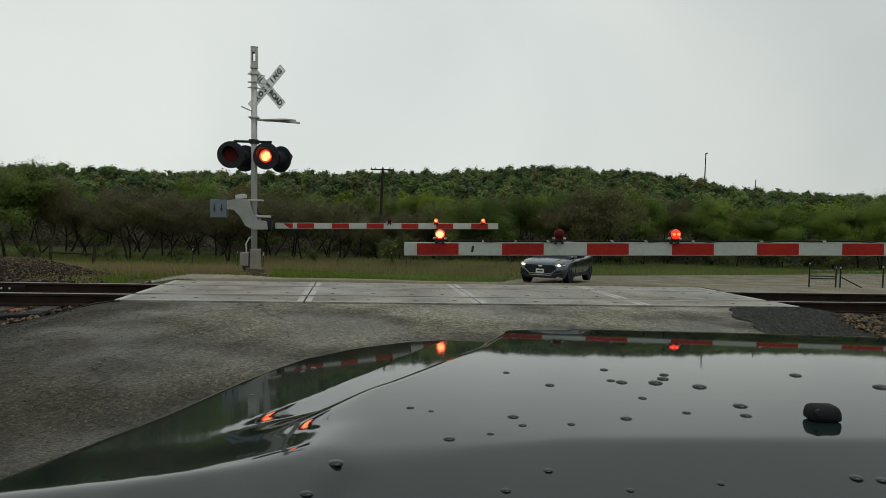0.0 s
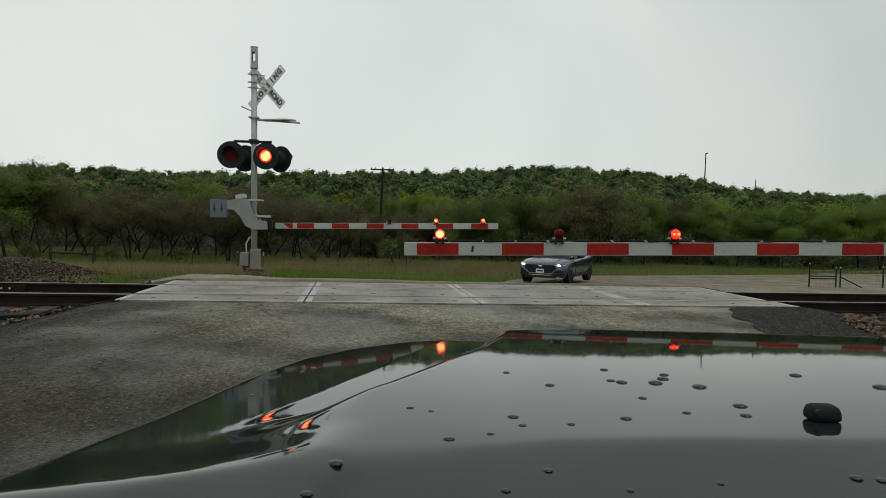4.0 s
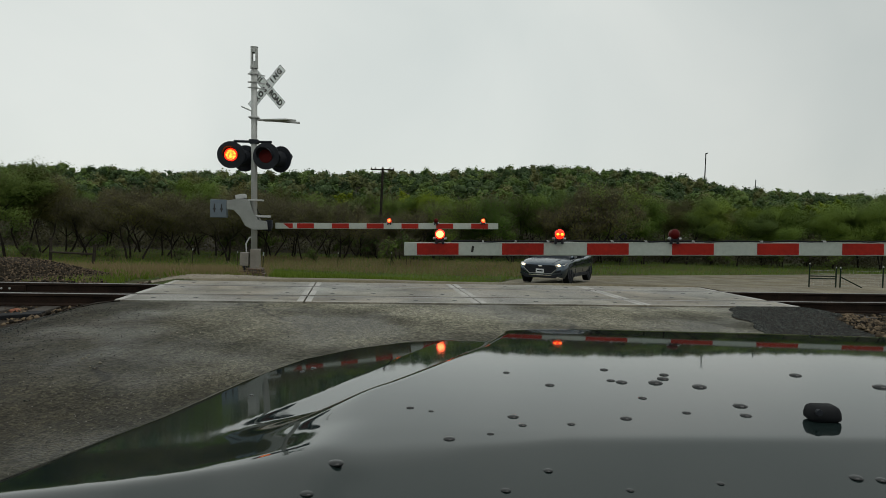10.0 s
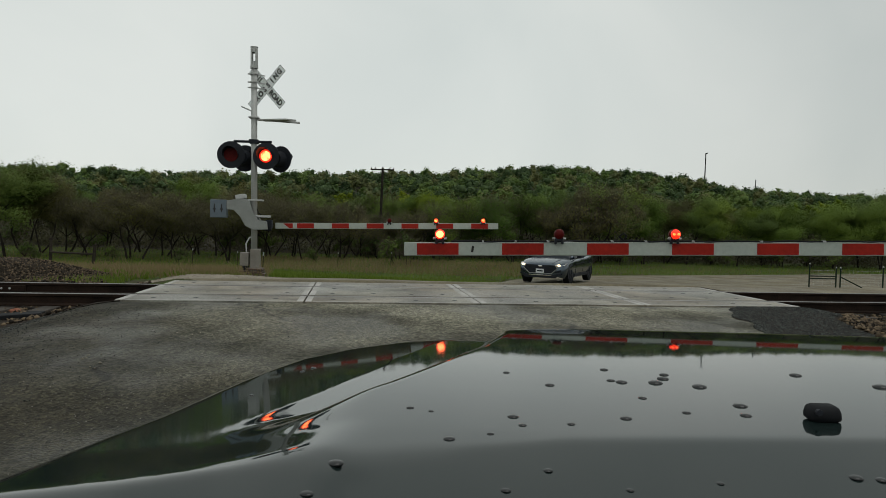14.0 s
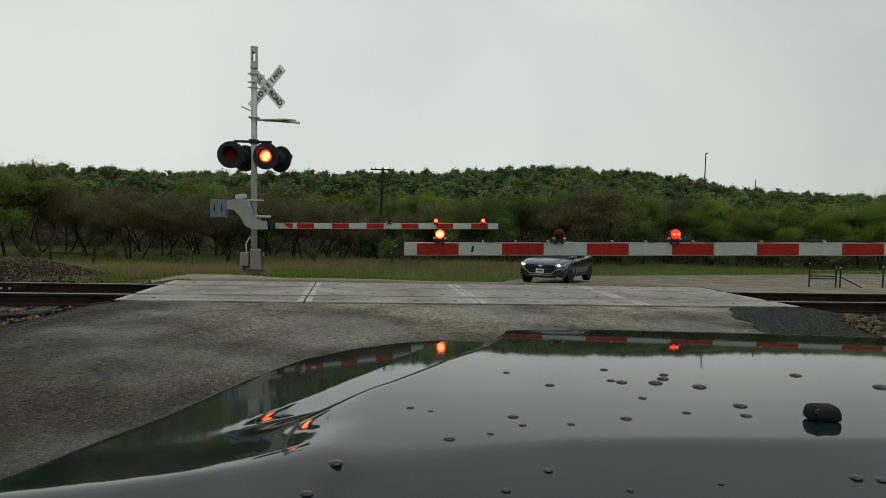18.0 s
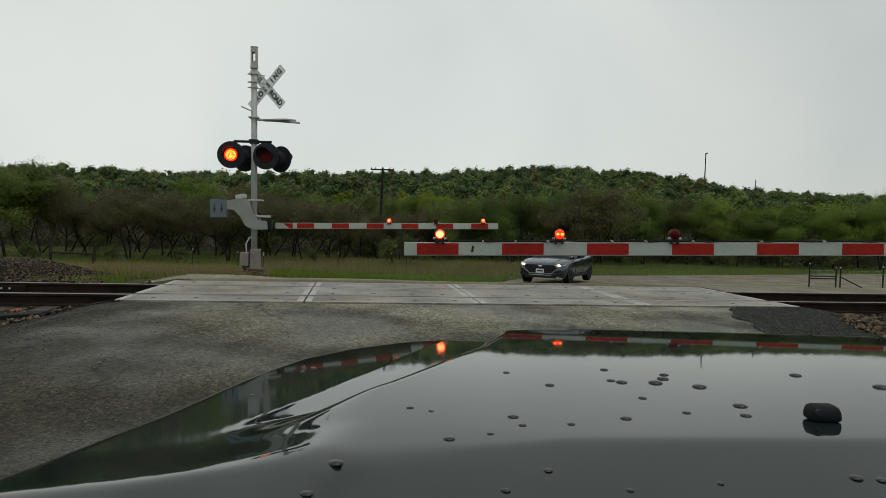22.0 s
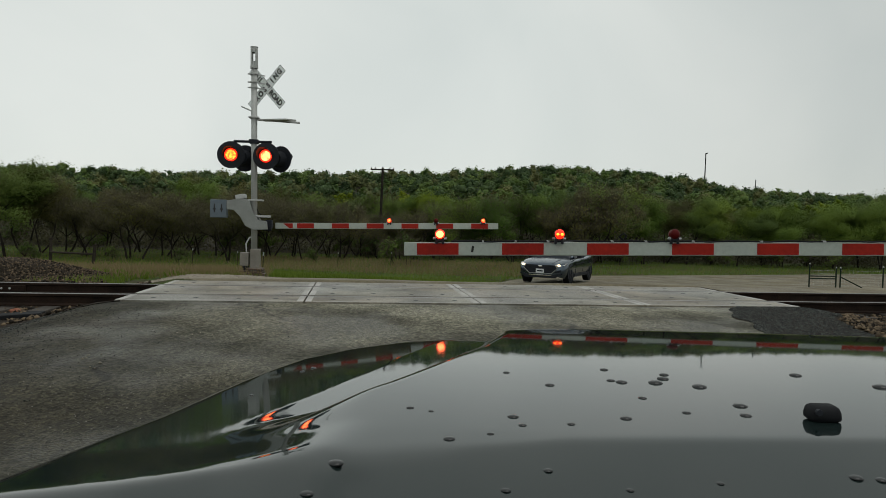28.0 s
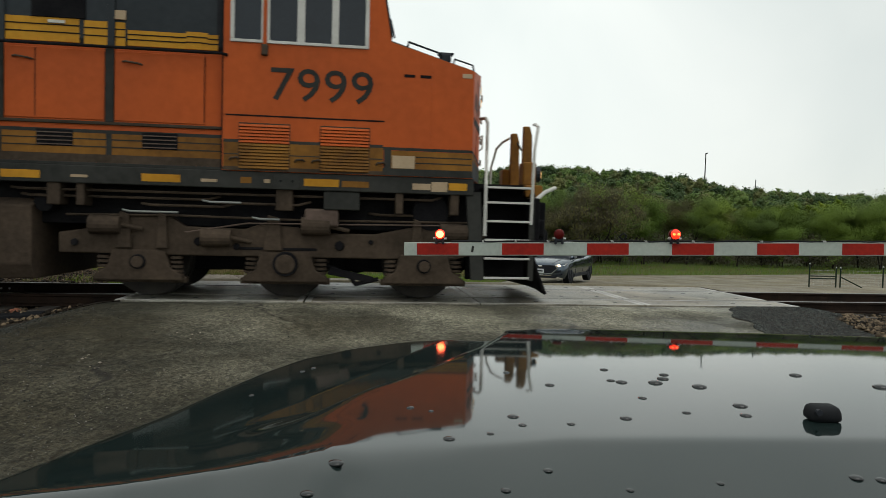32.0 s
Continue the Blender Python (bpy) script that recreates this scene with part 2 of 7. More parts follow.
M = dict(
    meadow=ground_material(),
    asphalt=asphalt_material("worn_asphalt", (0.0155, 0.0155, 0.0108), (0.036, 0.035, 0.0255), 0.46, (0.212, 0.200, 0.150)),
    farroad=asphalt_material("pale_road", (0.12, 0.106, 0.076), (0.185, 0.166, 0.124), 0.16, tone=(1.05, 1.0, 0.86)),
    concrete=asphalt_material("crossing_concrete", (0.075, 0.070, 0.055), (0.245, 0.240, 0.205), 0.16, None, "Position", 1.5, (1.1, 0.96, 0.84)),
    edge_steel=surf("panel_edge", (0.22, 0.21, 0.195), (0.46, 0.445, 0.42), 1.5, 0.55, 0.2, 0.002, 80),
    rail_side=surf("rusty_rail", (0.008, 0.006, 0.005), (0.028, 0.017, 0.012), 3, 0.85, 0.0, 0.003, 60, spec=0.1),
    rail_top=surf("polished_rail", (0.11, 0.105, 0.10), (0.24, 0.235, 0.23), 2, 0.4, 1.0),
    tie=surf("creosote_tie", (0.025, 0.021, 0.018), (0.075, 0.062, 0.05), 3, 0.85, 0, 0.01, 30, piece=0.3),
    ballast=surf("ballast_stone", (0.014, 0.011, 0.008), (0.21, 0.155, 0.10), 3, 0.9, 0, 0, 40, 0.3, island=0.75, spec=0.15, skew=0.22),
    darkgravel=surf("dark_gravel", (0.018, 0.0205, 0.020), (0.11, 0.115, 0.108), 5, 0.85, 0, 0, 40, 0.3, island=0.7, spec=0.2, skew=0.25),
    pebble=surf("road_chippings", (0.04, 0.038, 0.034), (0.20, 0.185, 0.16), 5, 0.8, 0, 0, 40, 0.3, island=0.8),
    ballastbed=surf("ballast_bed", (0.012, 0.0100, 0.0078), (0.046, 0.036, 0.027), 9, 0.95, 0, 0.04, 22, 0.6, spec=0.1),
    redstone=surf("rust_red_stone", (0.16, 0.055, 0.03), (0.34, 0.13, 0.075), 9, 0.85, 0, 0.006, 30),
    sand=surf("sandy_gravel", (0.16, 0.135, 0.105), (0.32, 0.28, 0.225), 2.5, 0.9, 0, 0.012, 45, 0.5),
    galv=surf("galvanised_steel", (0.36, 0.37, 0.36), (0.5, 0.5, 0.49), 2.5, 0.5, 0.35, 0.001, 70),
    alu=surf("aluminium_paint", (0.31, 0.32, 0.305), (0.44, 0.445, 0.43), 3, 0.5, 0.3),
    castgrey=surf("grey_casting", (0.19, 0.2, 0.19), (0.30, 0.31, 0.295), 3, 0.6, 0.2),
    greypaint=surf("blue_grey_paint", (0.085, 0.112, 0.135), (0.13, 0.162, 0.19), 4, 0.6),
    cream=surf("box_paint", (0.15, 0.135, 0.115), (0.25, 0.23, 0.2), 3, 0.7),
    black=surf("black_paint", (0.006, 0.0075, 0.011), (0.016, 0.019, 0.026), 4, 0.6, spec=0.25),
    rubber=surf("black_rubber", (0.006, 0.0065, 0.008), (0.013, 0.014, 0.016), 6, 0.7, spec=0.15),
    white=surf("reflective_white", (0.31, 0.345, 0.31), (0.40, 0.435, 0.395), 2.5, 0.5, fine=0.5, spec=0.3),
    signwhite=surf("sign_white", (0.88, 0.93, 0.92), (0.93, 0.96, 0.95), 2.5, 0.4, fine=0.5),
    red=surf("reflective_red", (0.22, 0.009, 0.004), (0.34, 0.015, 0.006), 2.5, 0.5, fine=0.5, spec=0.2),
    lensred=surf("dark_red_lens", (0.06, 0.003, 0.003), (0.10, 0.005, 0.004), 9, 0.5, spec=0.1),
    letter=surf("black_lettering", (0.012, 0.012, 0.012), (0.03, 0.03, 0.03), 9, 0.6),
    glow_amber=glow("lit_amber_lamp", (1.0, 0.22, 0.02), 4.2, 26),
    glow_rim=glow("lit_red_lamp_rim", (1.0, 0.022, 0.006), 1.5),
    glow_white=glow("lit_white_hot_lamp", (1.0, 0.15, 0.045), 8.0, 9),
    glow_red=glow("lit_red_lamp", (1.0, 0.15, 0.03), 5.5, 14),
    glow_hot=glow("lit_tip_lamp", (1.0, 0.17, 0.055), 7.0),
    glow_head=glow("lit_headlamp", (1.0, 0.72, 0.42), 2.6),
    glow_ditch=glow("lit_ditch_light", (1.0, 0.55, 0.2), 1.5),
    bark=surf("grey_bark", (0.013, 0.011, 0.009), (0.042, 0.036, 0.028), 3, 0.9, 0, 0.02, 16, spec=0.1),
    twig=surf("bare_twigs", (0.060, 0.055, 0.036), (0.145, 0.128, 0.084), 0.7, 0.9, island=0.3, spec=0.1),
    leaf_dark=leafy("dark_green_leaves", (0.046, 0.079, 0.017), (0.118, 0.165, 0.035), 0.5),
    leaf_mid=leafy("green_leaves", (0.064, 0.116, 0.019), (0.174, 0.241, 0.039), 0.5),
    leaf_lime=leafy("spring_leaves", (0.085, 0.135, 0.008), (0.20, 0.25, 0.022), 0.5),
    leaf_brown=leafy("olive_brown_buds", (0.060, 0.065, 0.019), (0.151, 0.142, 0.042), 0.5),
    # hill leaves: distance haze is put into the colour, paler and bluer than near leaves
    hazy_dark=leafy("hazy_dark_hill_leaves", (0.036, 0.067, 0.027), (0.095, 0.141, 0.056), 0.11, piece=0, island=0.06),
    hazy_green=leafy("hazy_green_hill_leaves", (0.059, 0.110, 0.033), (0.173, 0.237, 0.064), 0.11, piece=0, island=0.06),
    hazy_olive=leafy("hazy_olive_hill_leaves", (0.077, 0.095, 0.038), (0.186, 0.192, 0.072), 0.11, piece=0, island=0.06),
    brush=leafy("underbrush_leaves", (0.044, 0.044, 0.025), (0.120, 0.115, 0.060), 0.6, piece=0),
    grass=leafy("green_grass", (0.065, 0.125, 0.012), (0.20, 0.245, 0.04), 0.3),
    straw=leafy("dry_grass", (0.15, 0.11, 0.055), (0.36, 0.28, 0.155), 0.4),
    post=surf("dark_green_steel", (0.008, 0.016, 0.010), (0.018, 0.03, 0.02), 5, 0.7, spec=0.15),
    oldwood=surf("weathered_wood", (0.018, 0.015, 0.012), (0.06, 0.05, 0.04), 4, 0.9, spec=0.1),
    hood=surf("dark_grey_car_paint", (0.009, 0.016, 0.0155), (0.013, 0.021, 0.020), 1.5, 0.4, 0.0, coat=1.0),
    suv=surf("slate_grey_car_paint", (0.050, 0.071, 0.094), (0.064, 0.088, 0.114), 2, 0.24, 0.9, coat=0.6),
    glass=surf("dark_car_glass", (0.009, 0.013, 0.019), (0.014, 0.020, 0.028), 2, 0.06, spec=0.3),
    chrome=surf("bright_metal", (0.5, 0.5, 0.5), (0.65, 0.65, 0.65), 4, 0.2, 1.0),
    water=surf("water_bead", (0.006, 0.007, 0.008), (0.012, 0.013, 0.014), 9, 0.08),
    plate=surf("pale_plate", (0.5, 0.52, 0.55), (0.65, 0.66, 0.68), 9, 0.5),
    orange=surf("locomotive_orange", (0.34, 0.064, 0.012), (0.47, 0.092, 0.020), 0.9, 0.5, 0, 0.0015, 30, 0.35, rough2=0.7, spec=0.15),
    yellow=surf("locomotive_yellow", (0.34, 0.15, 0.008), (0.50, 0.245, 0.016), 1.2, 0.6, spec=0.2),
    yellowdirt=surf("dirty_yellow", (0.11, 0.046, 0.009), (0.25, 0.112, 0.016), 1.2, 0.7, spec=0.2),
    tan=surf("faded_cream", (0.30, 0.21, 0.12), (0.42, 0.31, 0.2), 3, 0.7),
    locogrey=surf("locomotive_dark_grey", (0.020, 0.0205, 0.019), (0.046, 0.046, 0.042), 0.9, 0.7, 0, 0.001, 40, spec=0.1),
    locoblue=surf("locomotive_slate_grey", (0.010, 0.014, 0.018), (0.026, 0.033, 0.039), 0.9, 0.6, spec=0.25),
    grime=surf("brown_grime", (0.031, 0.0235, 0.0175), (0.084, 0.061, 0.044), 1.6, 0.9, 0, 0.006, 25, spec=0.1),
    soot=surf("black_grime", (0.006, 0.0062, 0.0075), (0.017, 0.016, 0.017), 2.5, 0.9, 0, 0.004, 25, spec=0.05),
    wheelsteel=surf("worn_wheel_steel", (0.012, 0.010, 0.008), (0.04, 0.033, 0.027), 4, 0.7, 0.2),
    rust=surf("rusty_steel_plate", (0.055, 0.034, 0.025), (0.13, 0.088, 0.068), 2, 0.8, 0.1, 0.003, 30),
    handrail=surf("white_handrail", (0.42, 0.41, 0.38), (0.56, 0.55, 0.52), 3, 0.5),
    noseroof=surf("dull_green_grey", (0.06, 0.066, 0.06), (0.12, 0.126, 0.115), 2, 0.7, spec=0.2),
    blackmatte=surf("matte_anti_glare", (0.02, 0.02, 0.02), (0.04, 0.04, 0.04), 3, 0.8),
)


M["hood"].node_tree.nodes["Principled BSDF"].inputs["Specular IOR Level"].default_value = 0.0


# ---- building helpers ----
def thing(name, at, label, category, group="", kind=""):
    ob = new(name)
    ob.empty_display_size = 0.2
    ob.location = at
    return tagged(ob, label, category, group, kind)


def home(ob):
    while ob.parent is not None:
        ob = ob.parent
    return ob.location


def part(name, bm, material, parent, label="", smooth=False, world_coords=True):
    """Links a bmesh, drawn in the world's coordinates, as one mesh under its thing."""
    me = bpy.data.meshes.new(name)
    if parent is not None and world_coords:
        bmesh.ops.translate(bm, verts=bm.verts, vec=-Vector(home(parent)))
    bm.to_mesh(me)
    bm.free()
    me.materials.append(material)
    if smooth:
        me.polygons.foreach_set("use_smooth", [True] * len(me.polygons))
    ob = new(name, me)
    if parent is not None:
        ob.parent = parent
    if label:
        ob["label"] = label
    return ob


def shared(name, me, parent, m, label=""):
    """One more object on a mesh that alike pieces share."""
    ob = new(name, me)
    ob.parent = parent
    ob.matrix_basis = m
    if label:
        ob["label"] = label
    return ob


def mesh_of(name, bm, material, smooth=False):
    me = bpy.data.meshes.new(name)
    bm.to_mesh(me)
    bm.free()
    me.materials.append(material)
    if smooth:
        me.polygons.foreach_set("use_smooth", [True] * len(me.polygons))
    return me


def np_mesh(name, verts, quads, material, smooth=False):
    verts, quads = np.asarray(verts, np.float32), np.asarray(quads, np.int32)
    k = quads.shape[1]
    me = bpy.data.meshes.new(name)
    me.vertices.add(len(verts))
    me.vertices.foreach_set("co", verts.ravel())
    me.loops.add(quads.size)
    me.loops.foreach_set("vertex_index", quads.ravel())
    me.polygons.add(len(quads))
    me.polygons.foreach_set("loop_start", np.arange(0, quads.size, k, dtype=np.int32))
    me.polygons.foreach_set("loop_total", np.full(len(quads), k, np.int32))
    if smooth:
        me.polygons.foreach_set("use_smooth", np.ones(len(quads), bool))
    me.update(calc_edges=True)
    me.materials.append(material)
    return me


def box(bm, c, size, bevel=0.0, m=None, taper=1.0):
    """A block about c; m turns it; taper narrows its top."""
    made = bmesh.ops.create_cube(bm, size=1.0)["verts"]
    for v in made:
        k = taper if v.co.z > 0 else 1.0
        v.co = Vector((v.co.x * size[0] * k, v.co.y * size[1] * k, v.co.z * size[2]))
    if bevel:
        edges = list({e for v in made for e in v.link_edges})
        r = bmesh.ops.bevel(bm, geom=edges, offset=bevel, segments=2, profile=0.5, affect="EDGES")
        made = list({v for f in r["faces"] for v in f.verts} | {v for v in made if v.is_valid})
    t = Matrix.Translation(c) @ (m or Matrix())
    bmesh.ops.transform(bm, matrix=t, verts=made)
    return made


def span(bm, x0, x1, y0, y1, z0, z1, bevel=0.0):
    return box(bm, ((x0 + x1) / 2, (y0 + y1) / 2, (z0 + z1) / 2), (abs(x1 - x0), abs(y1 - y0), abs(z1 - z0)), bevel)


def rod(bm, a, b, r0, r1=None, seg=10, caps=True):
    a, b = Vector(a), Vector(b)
    r1 = r0 if r1 is None else r1
    d = b - a
    m = Matrix.Translation((a + b) / 2) @ d.to_track_quat("Z", "Y").to_matrix().to_4x4()
    return bmesh.ops.create_cone(bm, cap_ends=caps, segments=seg, radius1=r0, radius2=r1, depth=d.length, matrix=m)["verts"]


def tube(bm, pts, r, seg=8):
    for a, b in zip(pts, pts[1:]):
        rod(bm, a, b, r, r, seg)
    for p in pts[1:-1]:
        bmesh.ops.create_uvsphere(bm, u_segments=seg, v_segments=6, radius=r, matrix=Matrix.Translation(p))


def ball(bm, c, r, m=None, u=14, v=9):
    return bmesh.ops.create_uvsphere(bm, u_segments=u, v_segments=v, radius=1.0, matrix=Matrix.Translation(c) @ (m or Matrix()) @ Matrix.Diagonal((*((r, r, r) if isinstance(r, (int, float)) else r), 1)))["verts"]


def prism(bm, outline, direction, bevel=0.0):
    """A flat outline of points, pushed out along direction."""
    low = [bm.verts.new(p) for p in outline]
    high = [bm.verts.new(Vector(p) + Vector(direction)) for p in outline]
    n = len(low)
    faces = [bm.faces.new(low), bm.faces.new(high[::-1])]
    faces += [bm.faces.new((low[i], high[i], high[(i + 1) % n], low[(i + 1) % n])) for i in range(n)]
    bmesh.ops.recalc_face_normals(bm, faces=faces)
    if bevel:
        bmesh.ops.bevel(bm, geom=list({e for f in faces for e in f.edges}), offset=bevel, segments=2, profile=0.5, affect="EDGES")


def lettering(text, size, m, depth=0.004, stretch=1.0, bold=0.0):
    """Words in the built-in font as a bmesh, their middle at m, facing its +z."""
    cu = bpy.data.curves.new("words", "FONT")
    cu.body, cu.size, cu.extrude, cu.align_x, cu.align_y = text, size, depth, "CENTER", "CENTER"
    cu.resolution_u = 3
    cu.offset = bold
    ob = bpy.data.objects.new("words", cu)
    scene.collection.objects.link(ob)
    me = bpy.data.meshes.new_from_object(ob.evaluated_get(bpy.context.evaluated_depsgraph_get()))
    bm = bmesh.new()
    bm.from_mesh(me)
    bmesh.ops.transform(bm, matrix=m @ Matrix.Diagonal((stretch, 1, 1, 1)), verts=bm.verts)
    bpy.data.objects.remove(ob)
    bpy.data.curves.remove(cu)
    bpy.data.meshes.remove(me)
    return bm


def facing(at, right, upward=(0, 0, 1)):
    """A pose whose x runs along right, y upward and z out of the face."""
    r = Vector(right).normalized()
    o = r.cross(Vector(upward)).normalized()
    u = o.cross(r)
    m = Matrix((r, u, o)).transposed().to_4x4()
    m.translation = at
    return m


# the camera's heading on the ground: right and forward
RIGHT = Vector((math.cos(radians(7.6)), -math.sin(radians(7.6)), 0))
AHEAD = Vector((math.sin(radians(7.6)), math.cos(radians(7.6)), 0))

# ---- ground ----
NEAR_RAIL, FAR_RAIL = 9.86, 11.36
PANEL_X = [-3.10, -0.66, 1.78, 4.22, 6.66]


def smooth01(v):
    v = np.clip(v, 0, 1)
    return v * v * (3 - 2 * v)


def ridge_height(x):
    return np.interp(x, [-400, -175, -120, -50, 0, 50, 97, 130, 158, 180, 200, 260, 420], [16.5, 13.2, 12.4, 13.0, 15.2, 17.0, 21.0, 20.6, 19.2, 17.2, 13.4, 12.0, 9.5])


def land(x, y):
    """Height of the ground; the tops of the rails and the crossing lie at 0."""
    x, y = np.asarray(x, float), np.asarray(y, float)
    near = -0.32 + 0.31 * smooth01((y - 3.0) / 6.1)
    side = smooth01((-3.0 - x) / 1.3) + smooth01((x - 6.5) / 1.5)
    dip = np.clip(side, 0, 1) * smooth01((y - 5.5) / 2.5)
    near = near * (1 - dip) + dip * -0.27
    fall_ = np.clip(np.interp(x, [-4, 3], [0.062, 0.088]) * (y - 12.5), 0, 99)
    far = -np.where(fall_ < 1.0, fall_, 1.0 + 0.25 * (1 - np.exp(-(np.maximum(fall_, 1.0) - 1.0) / 0.25)))
    far = far - 0.2 * np.clip(side, 0, 1) * smooth01((15.5 - y) / 3.0)
    z = np.where(y < 10.6, near, far)
    bed = (y > 9.1) & (y < 12.2)
    z = np.where(bed, np.where(side > 0.3, -0.23, -0.3), z)
    run = smooth01((y - 100) / 215.0)
    hill = run * (ridge_height(x * 330 / np.maximum(y, 80)) + 3.6)
    fall = 1 - smooth01((y - 340) / 250.0)
    return z + hill * (0.35 + 0.65 * fall)


def axis(breaks):
    out = []
    for a, b, step in breaks:
        out.append(np.arange(a, b, step))
    return np.concatenate(out)


def sheet(name, xs, ys, height, material, smooth=True):
    gx, gy = np.meshgrid(xs, ys)
    v = np.stack([gx, gy, height(gx, gy)], -1).reshape(-1, 3)
    w, h = len(xs), len(ys)
    i = (np.arange(h - 1)[:, None] * w + np.arange(w - 1)[None]).ravel()
    return np_mesh(name, v, np.stack([i, i + 1, i + w + 1, i + w], -1), material, smooth)


# the near road's left and right edge, and the far road's
def road_left(y):
    return np.interp(y, [-12, 5.2, 6.4, 7.6, 8.6, 9.2], [-13, -10, -6.6, -4.6, -3.5, -3.1]) + 0.12 * np.sin(y * 3.1) + 0.07 * np.sin(y * 7.7 + 1)


def road_right(y):
    return np.interp(y, [-12, 6, 7, 7.8, 8.4, 9.2], [5.0, 4.9, 4.85, 4.96, 5.25, 5.62]) + 0.08 * np.sin(y * 4.3) + 0.05 * np.sin(y * 9.1)


def far_left(y):
    return np.interp(y, [12, 13.5, 16, 24, 27.5, 31, 32.6, 36, 44], [-3.1, -2.6, -0.6, 5.2, 6.6, 9.5, 16.7, 29, 64])


def far_right(y):
    return np.interp(y, [12, 12.6, 14, 16, 18, 20, 24, 44], [6.9, 10.5, 14.0, 17, 20, 34, 66, 74])


def under_roads(x, y):
    z = land(x, y)
    on = ((y < 9.15) & (x > road_left(y) + 0.2) & (x < road_right(y) - 0.2)) | ((y > 12.15) & (y < 40) & (x > far_left(y) + 0.4) & (x < far_right(y) - 0.4))
    return z - 0.05 * on


xs = axis([(-900, -200, 50), (-200, -60, 10), (-60, -14, 2), (-14, 14, 0.3), (14, 60, 2), (60, 300, 10), (300, 1000, 50)])
ys = axis([(-300, -20, 40), (-20, 0, 2), (0, 20, 0.3), (20, 48, 1), (48, 120, 4), (120, 700, 12), (700, 3000, 200)])
ground = tagged(new("ground", sheet("ground", xs, ys, under_roads, M["meadow"])), "green meadow with brown patches rising to a wooded hill", "ground", kind="structure")


def road_strip(name, ys, left, right, n, material, lift, label):
    rows = []
    for y in ys:
        xs_ = np.linspace(left(y), right(y), n)
        rows.append(np.stack([xs_, np.full(n, y), land(xs_, np.full(n, y)) + lift], -1))
    v = np.concatenate(rows)
    i = (np.arange(len(ys) - 1)[:, None] * n + np.arange(n - 1)[None]).ravel()
    me = np_mesh(name, v, np.stack([i, i + 1, i + n + 1, i + n], -1), material, True)
    return tagged(new(name, me), label, "road", kind="structure")


road_strip("road", np.arange(-12, 9.17, 0.15), road_left, road_right, 60, M["asphalt"], 0.006, "worn grey asphalt road with loose gravel before the rails")
road_strip("road_beyond", np.concatenate([np.arange(12.1, 20, 0.25), np.arange(20, 44.1, 1.0)]), far_left, far_right, 50, M["farroad"], 0.012, "pale tan road bending away beyond the rails")

def bed_inner_left(y):
    return np.interp(y, [5.4, 9.1, 9.2, 12.1, 12.2, 13.4, 14.6], [0, 0, -3.13, -3.13, -3.6, -4.9, -6.0]) + np.where(y < 9.12, road_left(y) + 0.1 * np.sin(y * 5.7), 0)


def bed_inner_right(y):
    return np.where(y < 9.12, road_right(y) - 0.05 + 0.09 * np.sin(y * 6.1), 6.72)


road_strip("ballast_bed", np.arange(5.5, 14.6, 0.1), lambda y: -60 + 0 * y, bed_inner_left, 200, M["ballastbed"], 0.014, "dark ballast bed beside the rails")
road_strip("ballast_bed", np.arange(3.5, 12.5, 0.1), bed_inner_right, lambda y: 70 + 0 * y, 200, M["ballastbed"], 0.014, "dark ballast bed beside the rails")

# ---- railway ----
track = thing("railway_track", (0, 10.61, -0.2), "railway track of rusty rails on dark timber ties", "railway track", kind="structure")


def rail_mesh():
    bm = bmesh.new()
    prof = [(-0.075, -0.172), (0.075, -0.172), (0.075, -0.155), (0.014, -0.135), (0.010, -0.05), (0.036, -0.038), (0.036, -0.006), (-0.036, -0.006), (-0.036, -0.038), (-0.010, -0.05), (-0.014, -0.135), (-0.075, -0.155)]
    prism(bm, [(-330, y, z) for y, z in prof], (560, 0, 0))
    return bm


def rail_head():
    bm = bmesh.new()
    prism(bm, [(-330, y, z) for y, z in ((-0.034, -0.006), (0.034, -0.006), (0.029, 0.0), (-0.029, 0.0))], (560, 0, 0))
    return bm


for y in (NEAR_RAIL, FAR_RAIL):
    bm = rail_mesh()
    bmesh.ops.translate(bm, verts=bm.verts, vec=(0, y, 0))
    rail = part("rail", bm, M["rail_side"], track, "brown rusty steel rail")
    bm = rail_head()
    bmesh.ops.translate(bm, verts=bm.verts, vec=(0, y, 0))
    part("running_surface", bm, M["rail_top"], rail, "polished top of the rail")
bm = bmesh.new()
box(bm, (0, 0, 0), (0.23, 2.6, 0.17), 0.012)
tie_mesh = mesh_of("tie", bm, M["tie"])
rng = random.Random(4)
for x in list(np.arange(-19.5, -3.2, 0.53)) + list(np.arange(7.0, 24, 0.53)):
    shared("tie", tie_mesh, track, pose(x + rng.uniform(-0.04, 0.04), rng.uniform(-0.06, 0.06), -0.06 + rng.uniform(-0.012, 0.004), 0, 0, rng.uniform(-2, 2)))
bm = bmesh.new()
box(bm, (0, 0, 0), (0.9, 0.03, 0.1), 0.008)
bar_mesh = mesh_of("joint_bar", bm, M["rail_side"])
bm = bmesh.new()
ball(bm, (0, 0, 0), (0.018, 0.014, 0.018), u=8, v=6)
bolt_mesh = mesh_of("bolt", bm, M["galv"])
for x, y in ((-5.6, FAR_RAIL), (-6.6, NEAR_RAIL)):
    bar = shared("joint_bar", bar_mesh, track, pose(x, y - 10.61 - 0.035, 0.107))
    for dx in (-0.32, -0.2, 0.1, 0.22):
        shared("bolt", bolt_mesh, bar, pose(dx, -0.018, 0))

